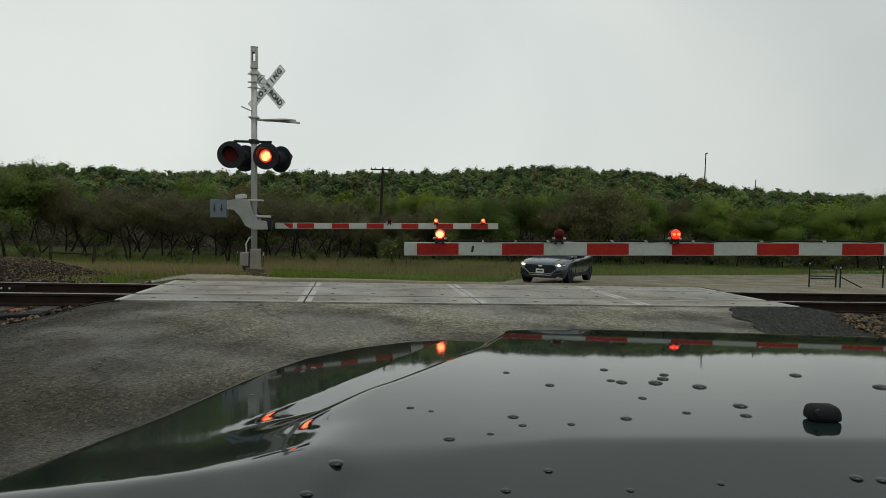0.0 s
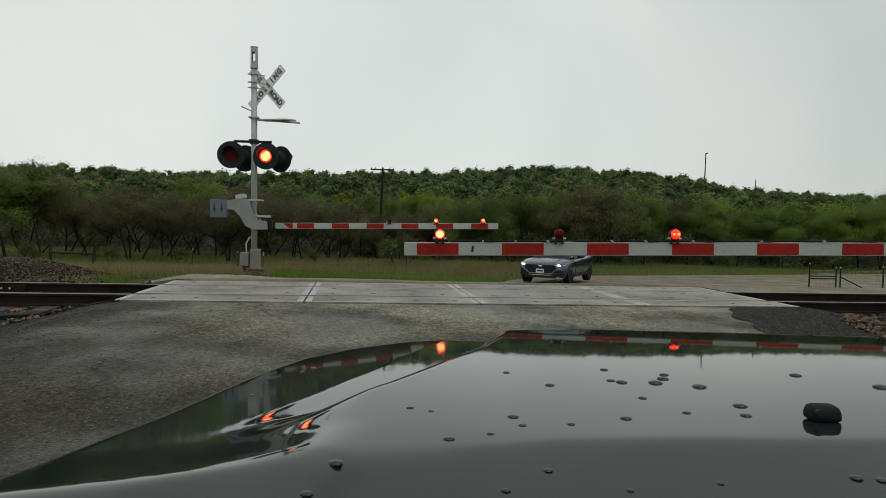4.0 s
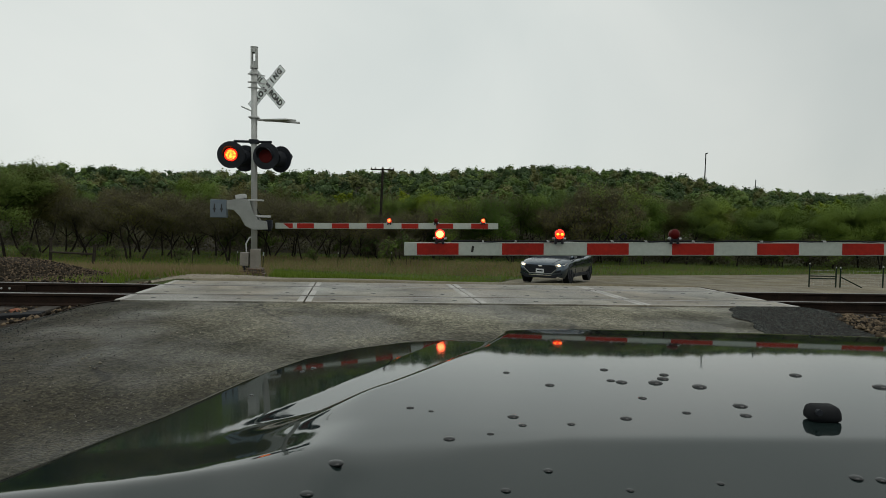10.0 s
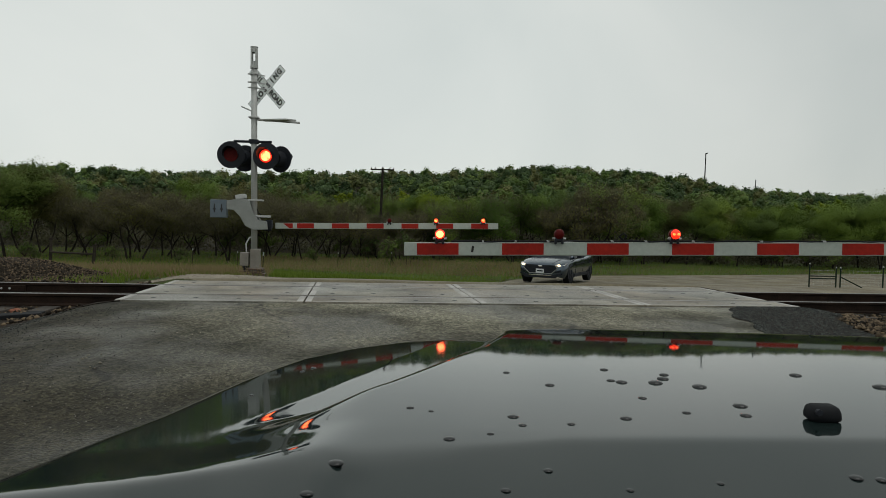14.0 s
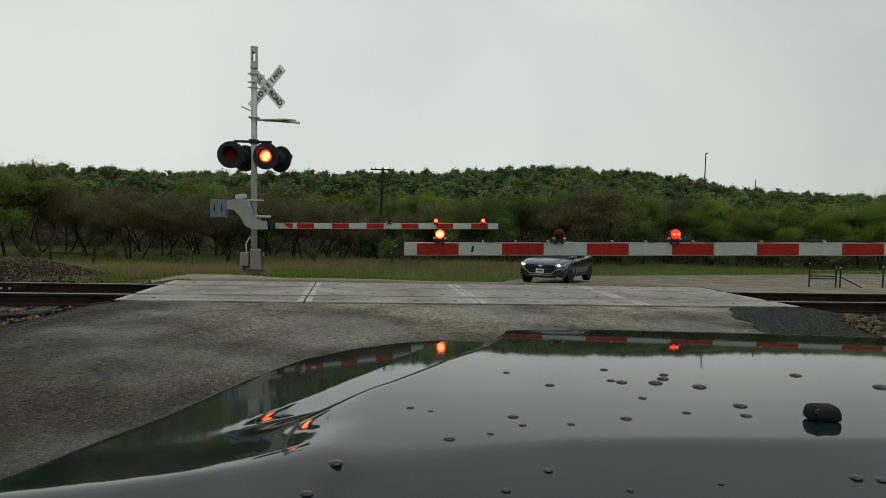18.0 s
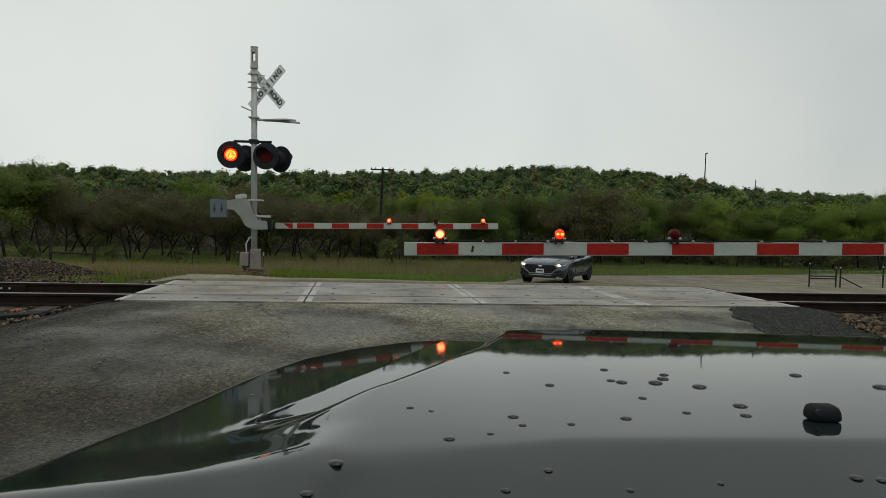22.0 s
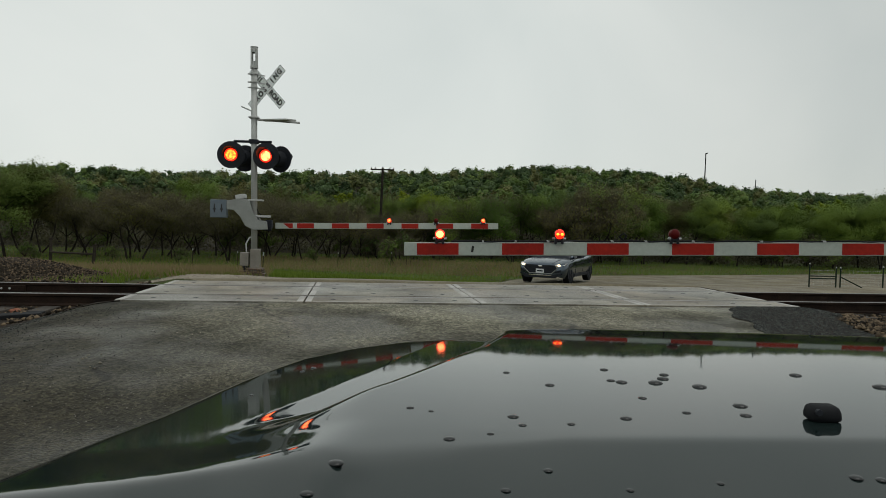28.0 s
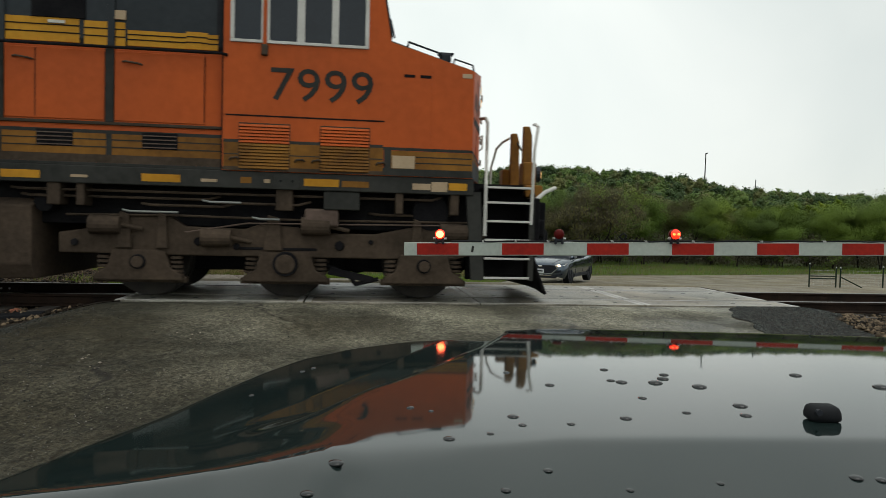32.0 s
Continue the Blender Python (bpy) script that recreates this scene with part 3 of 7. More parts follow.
crossing = thing("crossing_surface", (1.78, 10.61, -0.2), "grey concrete level crossing panels with steel edges", "level crossing", kind="structure")
rows = [("field", 9.17, 9.80), ("gauge", 9.985, 11.255), ("far", 11.42, 12.10)]
for kind_, y0, y1 in rows:
    bm = bmesh.new()
    box(bm, (0, 0, 0), (2.425, y1 - y0, 0.19), 0.008)
    slab = mesh_of("concrete_panel", bm, M["concrete"])
    bm = bmesh.new()
    box(bm, (0, 0, 0), (0.085, y1 - y0 - 0.02, 0.01), 0.002)
    strip = mesh_of("edge_strip", bm, M["edge_steel"])
    bm = bmesh.new()
    box(bm, (0, 0, 0), (2.2, 0.03, 0.01), 0.002)
    long_strip = mesh_of("edge_strip", bm, M["edge_steel"])
    bm = bmesh.new()
    rod(bm, (0, 0, -0.003), (0, 0, 0.003), 0.035, seg=10)
    hole = mesh_of("bolt_recess", bm, M["black"])
    for i in range(4):
        xm, ym = (PANEL_X[i] + PANEL_X[i + 1]) / 2, (y0 + y1) / 2
        p = shared("concrete_panel", slab, crossing, pose(xm - 1.78, ym - 10.61, 0.105 + rng.uniform(-0.003, 0.002)))
        for sx in (-1, 1):
            shared("edge_strip", strip, p, pose(sx * 1.165, 0, 0.0925))
        if kind_ != "gauge":
            shared("edge_strip", long_strip, p, pose(0, (y0 - y1) / 2 + 0.03 if kind_ != "far" else (y1 - y0) / 2 - 0.03, 0.0925))
        for hx in (-0.85, -0.3, 0.3, 0.85):
            for hy_ in ((-0.35, 0.35) if kind_ == "gauge" else (0.0,)):
                shared("bolt_recess", hole, p, pose(hx + rng.uniform(-0.05, 0.05), hy_ + rng.uniform(-0.04, 0.04), 0.094))


# ---- loose stone ----
def stones(name, count, place, size, material, seed, label, category="gravel"):
    """Many small broken stones, joined; place(r) gives a point for random r."""
    r = np.random.RandomState(seed)
    base = np.array([(1, 0, 0), (-1, 0, 0), (0, 1, 0), (0, -1, 0), (0, 0, 1), (0, 0, -1)], float)
    tri = np.array([(0, 2, 4), (2, 1, 4), (1, 3, 4), (3, 0, 4), (2, 0, 5), (1, 2, 5), (3, 1, 5), (0, 3, 5)])
    mid = np.array([base[t].mean(0) * 1.35 for t in tri])
    base = np.concatenate([base, mid])
    tris = []
    for k, (a, b, c) in enumerate(tri):
        tris += [(a, b, 6 + k), (b, c, 6 + k), (c, a, 6 + k)]
    tris = np.array(tris)
    pts = place(r, count)
    count = len(pts)
    s = r.uniform(size[0], size[1], count)
    ax = r.uniform(0.6, 1.3, (count, 1, 3)) * s[:, None, None]
    ang = r.uniform(0, 6.28, count)
    jitter = r.uniform(0.7, 1.2, (count, len(base), 1))
    v = base[None] * jitter * ax
    v[..., 2] *= 0.75
    c, sn = np.cos(ang)[:, None], np.sin(ang)[:, None]
    v = np.stack([v[..., 0] * c - v[..., 1] * sn, v[..., 0] * sn + v[..., 1] * c, v[..., 2]], -1) + pts[:, None]
    f = tris[None] + (np.arange(count) * len(base))[:, None, None]
    return tagged(new(name, np_mesh(name, v.reshape(-1, 3), f.reshape(-1, 3), material)), label, category, kind="stuff")


def ballast_spots(r, n):
    left = r.rand(n) < 0.5
    x = np.where(left, -3.3 - 11 * r.rand(n) ** 1.3, 6.0 + 9 * r.rand(n) ** 1.8)
    y = np.where(left, 7.3 + 7.0 * r.rand(n), 6.6 + 5.6 * r.rand(n) ** 1.2)
    edge = np.where(left, np.interp(y, [7.3, 8, 8.6, 9.2, 12.1, 13.0, 14.3], [-5.8, -4.7, -3.7, -3.2, -3.2, -4.4, -5.2]), np.interp(y, [7.3, 7.9, 8.5, 9.2], [6.05, 6.3, 6.9, 7.3]))
    x = np.where(left, np.minimum(x, edge - 0.5 * r.rand(n)), np.maximum(x, edge + 0.5 * r.rand(n)))
    rail_gap = (np.abs(y - NEAR_RAIL) < 0.12) | (np.abs(y - FAR_RAIL) < 0.12)
    y = np.where(rail_gap, y + 0.3, y)
    keep = left | (y < 12.1)
    x, y = x[keep], y[keep]
    n = len(x)
    z = np.where((y > 9.1) & (y < 12.2), -0.205, land(x, y) + 0.02)
    return np.stack([x, y, z + r.uniform(-0.015, 0.02, n)], -1)


def gravel_spots(r, n):
    left = r.rand(n) < 0.8
    y = np.where(left, 5.0 + 3.5 * r.rand(n), 6.6 + 2.5 * r.rand(n))
    x = np.where(left, np.maximum(road_left(y) - 0.6, -4.4) + r.exponential(0.5, n), road_right(y) + 1.3 * np.abs(r.normal(0.0, 0.6, n)) - 0.12)
    return np.stack([x, y, land(x, y) + 0.012], -1)


def verge_spots(r, n):
    y = 6.4 + 2.72 * r.rand(n)
    x = road_right(y) - 0.1 + (np.interp(y, [6.4, 7.9, 8.5, 9.1], [1.4, 1.3, 1.75, 1.85])) * r.rand(n) ** 1.15
    return np.stack([x, y, land(x, y) + 0.014], -1)


def chip_spots(r, n):
    y = 1.9 + 6.4 * r.rand(n) ** 1.6
    x = np.where(r.rand(n) < 0.75, -0.4 - 6.5 * r.rand(n) ** 0.8, 5 * r.rand(n)) * (0.3 + y / 9)
    return np.stack([x, y, land(x, y) + 0.010], -1)


stones("ballast", 26000, ballast_spots, (0.012, 0.042), M["ballast"], 1, "loose brown and grey ballast stones beside the rails", "ballast")
stones("road_shoulder_gravel", 12000, gravel_spots, (0.003, 0.008), M["darkgravel"], 2, "dark crushed gravel along the asphalt edge")
stones("road_shoulder_gravel", 13000, verge_spots, (0.004, 0.014), M["darkgravel"], 22, "dark crushed gravel between the asphalt and the ballast")
stones("road_chippings", 9000, chip_spots, (0.0025, 0.0075), M["pebble"], 3, "small pale chippings scattered on the asphalt")


plank = thing("old_tie", (-4.2, 9.12, -0.26), "short black creosoted tie end lying in the ballast", "railway tie")
bm = bmesh.new()
box(bm, (-4.2, 9.12, -0.215), (0.5, 0.2, 0.07), 0.012, pose(0, 0, 0, 3, -3, 10))
part("timber", bm, M["rubber"], plank)
rock = thing("stone", (-4.42, 9.45, -0.25), "rust-red stone among the ballast", "stone")
bm = bmesh.new()
ball(bm, (-4.42, 9.45, -0.205), (0.075, 0.05, 0.04), u=7, v=5)
for v in bm.verts:
    v.co += Vector((rng.uniform(-0.01, 0.01), rng.uniform(-0.01, 0.01), rng.uniform(-0.008, 0.008)))
part("rock", bm, M["redstone"], rock)


def mound(name, cx, cy, rx, ry, h, material, seed, label, category):
    n = 60
    g = np.linspace(-1.25, 1.25, n)
    gx, gy = np.meshgrid(g, g)
    q = np.sqrt(gx ** 2 + gy ** 2)
    wob = np.array([[noise.noise((x * 2.1 + seed, y * 2.1, 0.3)) for x in g] for y in g])
    X, Y = cx + gx * rx, cy + gy * ry
    z = land(X, Y) - 0.02 + h * smooth01((1.1 - q) / 0.95) * (1 + 0.08 * wob)
    v = np.stack([X, Y, z], -1).reshape(-1, 3)
    i = (np.arange(n - 1)[:, None] * n + np.arange(n - 1)[None]).ravel()
    ob = new(name, np_mesh(name, v, np.stack([i, i + 1, i + n + 1, i + n], -1), material, True))
    return tagged(ob, label, category, kind="stuff"), lambda x, y: land(x, y) - 0.02 + h * smooth01((1.1 - np.sqrt(((x - cx) / rx) ** 2 + ((y - cy) / ry) ** 2)) / 0.95)


_, pile_z = mound("gravel_heap", -7.35, 15.1, 2.3, 1.5, 0.17 - float(land(-7.35, 15.1)), M["ballastbed"], 3, "heap of brown ballast stones beside the track", "gravel pile")
_, berm_z = mound("sandy_berm", -2.7, 13.4, 2.1, 0.6, 0.085, M["sand"], 8, "low sandy gravel berm behind the rails", "berm")


def pile_spots(r, n):
    a, q = r.uniform(0, 6.28, n), np.sqrt(r.rand(n)) * 1.08
    x, y = -7.35 + 2.3 * q * np.cos(a), 15.1 + 1.5 * q * np.sin(a)
    return np.stack([x, y, pile_z(x, y) + 0.005], -1)


def berm_spots(r, n):
    a, q = r.uniform(0, 6.28, n), np.sqrt(r.rand(n)) * 1.05
    x, y = -2.7 + 2.1 * q * np.cos(a), 13.4 + 0.6 * q * np.sin(a)
    return np.stack([x, y, berm_z(x, y)], -1)


stones("pile_stones", 11000, pile_spots, (0.008, 0.026), M["ballast"], 5, "brown and grey stones on the gravel heap", "stones")
stones("berm_stones", 1500, berm_spots, (0.006, 0.02), M["sand"], 6, "pale pebbles on the sandy berm", "stones")


def flake_spots(r, n):
    centre = r.randint(0, 4, n)
    x = np.choose(centre, [0.42, -2.2, -1.55, 2.2]) + r.normal(0, 0.09, n)
    y = np.choose(centre, [7.55, 6.1, 6.9, 6.6]) + r.normal(0, 0.1, n)
    return np.stack([x, y, land(x, y) + 0.012], -1)


stones("road_flakes", 26, flake_spots, (0.006, 0.014), M["sand"], 12, "pale chips of stone on the asphalt", "stones")

# ---- crossing signal beyond the rails, with its barrier ----
FLASH = []      # (lit element, its phase, the way it draws back)


def light_head(owner, c, out, r_disc, lit, phase):
    """A round signal head: backing disc, visor, dark lens and the lit element that comes forward when it flashes."""
    c, out = Vector(c), Vector(out).normalized()
    back = -out
    bm = bmesh.new()
    rod(bm, c, c + back * 0.02, r_disc, r_disc, 28)
    head = part("light_head", bm, M["black"], owner, "black round backing disc")
    bm = bmesh.new()
    rod(bm, c + back * 0.02, c + back * 0.2, r_disc * 0.62, r_disc * 0.5, 20)
    part("housing", bm, M["black"], head)
    m = out.to_track_quat("Z", "Y").to_matrix().to_4x4()
    m.translation = c
    bm = bmesh.new()
    n = 18
    rings = []
    for k in range(n + 1):
        a = radians(-15 + 210 * k / n)
        reach = 0.06 + 0.2 * max(0.0, math.sin(radians(180 * k / n)))
        for rr, d in ((0.175, 0.0), (0.178, reach), (0.168, reach), (0.165, 0.0)):
            side = RIGHT * math.cos(a) + Vector((0, 0, 1)) * math.sin(a)
            rings.append(bm.verts.new(c + side * rr + out * d))
    for k in range(n):
        for j in range(4):
            bm.faces.new((rings[4 * k + j], rings[4 * k + (j + 1) % 4], rings[4 * k + 4 + (j + 1) % 4], rings[4 * k + 4 + j]))
    bmesh.ops.recalc_face_normals(bm, faces=bm.faces)
    part("visor", bm, M["black"], head)
    if lit is None:
        return head
    bm = bmesh.new()
    rod(bm, c, c + out * 0.012, 0.155, 0.15, 24)
    part("lens", bm, M["lensred"], head, "dark red glass lens")
    bm = bmesh.new()
    rod(bm, c + out * 0.013, c + out * 0.017, 0.145, 0.14, 24)
    rim = part("glowing_rim", bm, M["glow_rim"], head, "red glow round the lamp")
    bm = bmesh.new()
    rod(bm, c + out * 0.018, c + out * 0.022, 0.112, 0.1, 20)
    core = part("glowing_lamp", bm, lit, head, "brightly glowing signal lamp")
    for ob in (rim, core):
        FLASH.append((ob, phase, back * 0.06))
    return head


def small_lamp(owner, c, r, lit, phase, twin=False):
    """An arm lamp: foot, grey ear bolts, hooded red lens and its lit element, one round lamp or two diodes side by side."""
    c = Vector(c)
    out = -AHEAD
    bm = bmesh.new()
    box(bm, c + Vector((0, 0, -r * 1.0)) + AHEAD * r * 0.4, (r * 1.55, r * 1.3, r * 0.75), r * 0.12, pose(0, 0, 0, 0, 0, -7.6))
    for sx in (-1, 1):
        box(bm, c + RIGHT * sx * r * 0.62 + Vector((0, 0, -r * 1.55)), (r * 0.42, r * 0.6, r * 0.6), r * 0.08, pose(0, 0, 0, 0, 0, -7.6))
    holder = part("arm_lamp", bm, M["black"], owner, "small red lamp on the barrier arm")
    for sx in (-1, 1):
        bm = bmesh.new()
        rod(bm, c + RIGHT * sx * r * 0.7 + Vector((0, 0, -r * 0.82)), c + RIGHT * sx * r * 1.25 + Vector((0, 0, -r * 0.78)), r * 0.2, seg=8)
        part("ear_bolt", bm, M["galv"], holder, "grey bolt at the lamp's side")
    bm = bmesh.new()
    ball(bm, c, (r * 0.96, r * 0.8, r * 0.98))
    rod(bm, c, c + AHEAD * r * 1.3, r * 0.93, r * 0.8, 16)
    part("lens", bm, M["lensred"], holder, "dark red round lens", smooth=True)
    bm = bmesh.new()
    ball(bm, c + out * r * 0.5, (r * 0.92, r * 0.55, r * 0.92))
    e = part("glowing_lens", bm, M["glow_rim"], holder, "glowing red lens", smooth=True)
    bm = bmesh.new()
    if twin:
        for sx in (-1, 1):
            ball(bm, c + out * r * 0.92 + RIGHT * sx * r * 0.36, (r * 0.34, r * 0.2, r * 0.25))
    else:
        ball(bm, c + out * r * 0.95, (r * 0.72, r * 0.2, r * 0.68))
    e2 = part("glowing_lamp", bm, lit, holder, "brightly glowing lamp core", smooth=True)
    if phase is not None:
        FLASH.append((e, phase + " arm", AHEAD * r * 0.62))
        FLASH.append((e2, phase + " arm", AHEAD * r * 0.9))
    return holder


def barrier_arm(owner, tip, along, length, first, height, thick, label, pitch=0.8125):
    """A white arm with red panels 16 inches wide, from its tip along its length."""
    tip, along = Vector(tip), Vector(along).normalized()
    m = facing(tip, along if along.x > 0 else -along)
    sgn = 1 if along.x > 0 else -1
    bm = bmesh.new()
    box(bm, (sgn * length / 2, 0, -thick / 2), (length, height, thick), 0.006)
    bmesh.ops.transform(bm, matrix=m, verts=bm.verts)
    arm = part("barrier_arm", bm, M["white"], owner, label)
    s = first
    while s + 0.405 < length:
        bm = bmesh.new()
        box(bm, (sgn * (s + 0.2025), 0, 0.0015), (pitch * 0.49, height * 0.86, 0.004), 0.0012)
        bmesh.ops.transform(bm, matrix=m, verts=bm.verts)
        part("red_panel", bm, M["red"], arm, "red reflective panel")
        s += pitch
    return arm, m, sgn


sig = thing("crossing_signal", (-2.24, 15.5, -0.16), "grey railway crossing signal with crossbuck, flashing lights and lowered barrier", "crossing signal", "crossing signals")
FOOT, TOP = Vector((-2.232, 15.5, -0.16)), Vector((-2.305, 15.5, 5.0))
UPM = (TOP - FOOT).normalized()


def on_mast(z):
    return FOOT + UPM * (z + 0.16)


bm = bmesh.new()
rod(bm, on_mast(0.1), on_mast(4.55), 0.071, 0.066, 18)
part("mast", bm, M["alu"], sig, "light grey steel mast", smooth=True)
bm = bmesh.new()
for k in range(16):
    a0, a1 = 6.2832 * k / 16, 6.2832 * (k + 1) / 16
    q = [on_mast(4.5) + Vector((math.cos(a) * 0.082, math.sin(a) * 0.082, 0)) for a in (a0, a1)]
    for z0, z1 in (((0, 0.12), (0.32, 0.44)) if k in (3, 4, 11, 12) else ((0, 0.44),)):
        vs = [bm.verts.new(q[0] + UPM * z0), bm.verts.new(q[1] + UPM * z0), bm.verts.new(q[1] + UPM * z1), bm.verts.new(q[0] + UPM * z1)]
        bm.faces.new(vs)
bmesh.ops.remove_doubles(bm, verts=bm.verts, dist=0.002)
bmesh.ops.solidify(bm, geom=bm.faces[:], thickness=0.008)
rod(bm, on_mast(4.93), on_mast(4.95), 0.085, seg=16)
rod(bm, on_mast(4.47), on_mast(4.52), 0.088, seg=16)
part("bell_cap", bm, M["alu"], sig, "hollow grey mast cap with an oval opening")
bm = bmesh.new()
box(bm, on_mast(0.17) + Vector((0.03, 0, 0)), (0.2, 0.3, 0.52), 0.012)
part("base_casting", bm, M["cream"], sig, "dull beige cast base")
bm = bmesh.new()
box(bm, on_mast(0.2) + Vector((-0.2, -0.02, 0)), (0.19, 0.25, 0.3), 0.015)
part("junction_box", bm, M["cream"], sig, "beige junction box")
bm = bmesh.new()
box(bm, on_mast(-0.02) + Vector((-0.18, -0.02, 0)), (0.12, 0.18, 0.14), 0.01)
part("box_support", bm, M["black"], sig)
for dx, dz, w in ((-0.02, -0.115, 0.56), (0.05, -0.06, 0.40), (-0.03, -0.01, 0.48), (0.03, 0.045, 0.36)):
    bm = bmesh.new()
    box(bm, FOOT + Vector((dx, -0.03, dz + 0.1)), (w, 0.5, 0.03), 0.006, pose(0, 0, 0, 0, 2, 8 * dx * 10))
    part("base_plate", bm, M["rust"], sig, "rusty base plate")
bm = bmesh.new()
tube(bm, [on_mast(0.36) + Vector((-0.16, -0.05, 0)), on_mast(0.55) + Vector((-0.17, -0.04, 0)), on_mast(0.68) + Vector((-0.1, -0.03, 0)), on_mast(0.72)], 0.016)
part("conduit", bm, M["galv"], sig)

# crossbuck: two boards on a plane turned away from the road
xr = (RIGHT * math.cos(radians(20)) - AHEAD * math.sin(radians(20))).normalized()
XB = on_mast(4.10) + RIGHT * 0.225 + AHEAD * 0.22
for turn, words, d in ((45, "CROSSING", 0.012), (-45, "RAIL    ROAD", 0.0)):
    m = facing(XB, xr) @ pose(0, 0, d, 0, 0, turn)
    bm = bmesh.new()
    box(bm, (0, 0, 0), (1.2, 0.21, 0.008), 0.002)
    bmesh.ops.transform(bm, matrix=m, verts=bm.verts)
    board = part("crossbuck_board", bm, M["signwhite"], sig, "white reflective board with black letters")
    places = [0.136 * (k - 3.5) for k in range(8)] if turn > 0 else [-0.5, -0.385, -0.30, -0.225, 0.175, 0.285, 0.395, 0.505]
    for at, character in zip(places, words.replace(" ", "")):
        part("letter", lettering(character, 0.172, m @ pose(at, -0.004, 0.007), 0.002, 0.92, 0.008), M["letter"], board, "black letter")
    bm = bmesh.new()
    for y in (-0.099, 0.099):
        box(bm, (0, y, 0.0055), (1.18, 0.006, 0.002))
    for x in (-0.593, 0.593):
        box(bm, (x, 0, 0.0055), (0.006, 0.194, 0.002))
    bmesh.ops.transform(bm, matrix=m, verts=bm.verts)
    part("border", bm, M["letter"], board, "thin black border line")
for z in (4.35, 4.17, 4.05):
    bm = bmesh.new()
    rod(bm, on_mast(z) - UPM * 0.014, on_mast(z) + UPM * 0.014, 0.088, seg=16)
    box(bm, on_mast(z) + RIGHT * 0.1 + AHEAD * 0.1, (0.24, 0.03, 0.024), 0.004, pose(0, 0, 0, 0, 0, 33))
    box(bm, on_mast(z) - RIGHT * 0.11, (0.07, 0.05, 0.024), 0.004)
    part("clamp", bm, M["galv"], sig)
# thin sign seen on edge, and a small bracket
bm = bmesh.new()
box(bm, on_mast(3.33) + RIGHT * 0.5 - AHEAD * 0.05, (0.98, 0.3, 0.035), 0.004, pose(0, 0, 0, 3, 3.2, -42))
part("track_sign", bm, M["galv"], sig, "grey sign plate seen on edge")
bm = bmesh.new()
box(bm, on_mast(3.315) + RIGHT * 0.55, (0.95, 0.03, 0.045), 0.004, pose(0, 0, 0, 0, 3.0, -7.6))
part("sign_arm", bm, M["galv"], sig)
bm = bmesh.new()
box(bm, on_mast(3.56) - RIGHT * 0.14, (0.3, 0.1, 0.025), 0.004, pose(0, 0, 0, 0, 22, -7))
box(bm, on_mast(3.38), (0.22, 0.22, 0.03), 0.004)
part("bracket", bm, M["galv"], sig)

# lights: two facing the camera, two facing away
bm = bmesh.new()
tube(bm, [on_mast(2.84) - RIGHT * 0.45 - AHEAD * 0.02, on_mast(2.84) + RIGHT * 0.4 - AHEAD * 0.02], 0.028)
box(bm, on_mast(2.84), (0.2, 0.22, 0.09), 0.01)
part("light_crossarm", bm, M["black"], sig)
OUT_L = -AHEAD + RIGHT * 0.12
light_head(sig, on_mast(2.52) - RIGHT * 0.462 - AHEAD * 0.2, OUT_L, 0.30, M["glow_amber"], "left")
light_head(sig, on_mast(2.51) + RIGHT * 0.315 - AHEAD * 0.2, -AHEAD - RIGHT * 0.1, 0.30, M["glow_white"], "right")
light_head(sig, on_mast(2.48) - RIGHT * 0.26 + AHEAD * 0.2, AHEAD + RIGHT * 0.2, 0.3, None, None)
light_head(sig, on_mast(2.48) + RIGHT * 0.55 + AHEAD * 0.2, AHEAD + RIGHT * 0.45, 0.3, None, None)

# barrier mechanism: counterweight, curved cheek, pivot
def q(x, z, d=0.0):
    """A point beside the mast: x to the right, height z, d ahead."""
    return on_mast(z) + RIGHT * x + AHEAD * d


bm = bmesh.new()
outline = [(-0.62, 1.50), (-0.22, 1.56), (-0.06, 1.5), (0.0, 1.28), (0.12, 1.08), (0.32, 1.06), (0.34, 0.88), (0.02, 0.86), (-0.16, 0.95), (-0.28, 1.16), (-0.42, 1.3), (-0.62, 1.31)]
prism(bm, [q(x, z, -0.1) for x, z in outline], AHEAD * -0.05, 0.008)
part("counterweight_arm", bm, M["castgrey"], sig, "curved light grey counterweight arm")
bm = bmesh.new()
prism(bm, [q(x, z, 0.14) for x, z in outline], AHEAD * -0.05, 0.008)
part("counterweight_arm", bm, M["castgrey"], sig, "curved light grey counterweight arm")
bm = bmesh.new()
box(bm, q(-0.755, 1.32, -0.1), (0.36, 0.16, 0.4), 0.012, pose(0, 0, 0, 0, 0, -7.6))
cw = part("counterweight", bm, M["greypaint"], sig, "blue-grey counterweight block")
for dx in (-0.06, 0.1):
    bm = bmesh.new()
    box(bm, q(-0.775 + dx, 1.33, -0.185), (0.03, 0.012, 0.19), 0.004, pose(0, 0, 0, 0, 0, -7.6))
    box(bm, q(-0.775 + dx, 1.31, -0.19), (0.07, 0.012, 0.03), 0.004, pose(0, 0, 0, 0, 0, -7.6))
    part("slot", bm, M["letter"], cw, "dark bolted slot")
bm = bmesh.new()
box(bm, q(-0.3, 1.6, 0.02), (0.2, 0.24, 0.1), 0.015, pose(0, 0, 0, 0, -10, -7.6))
part("mechanism_cover", bm, M["galv"], sig)
bm = bmesh.new()
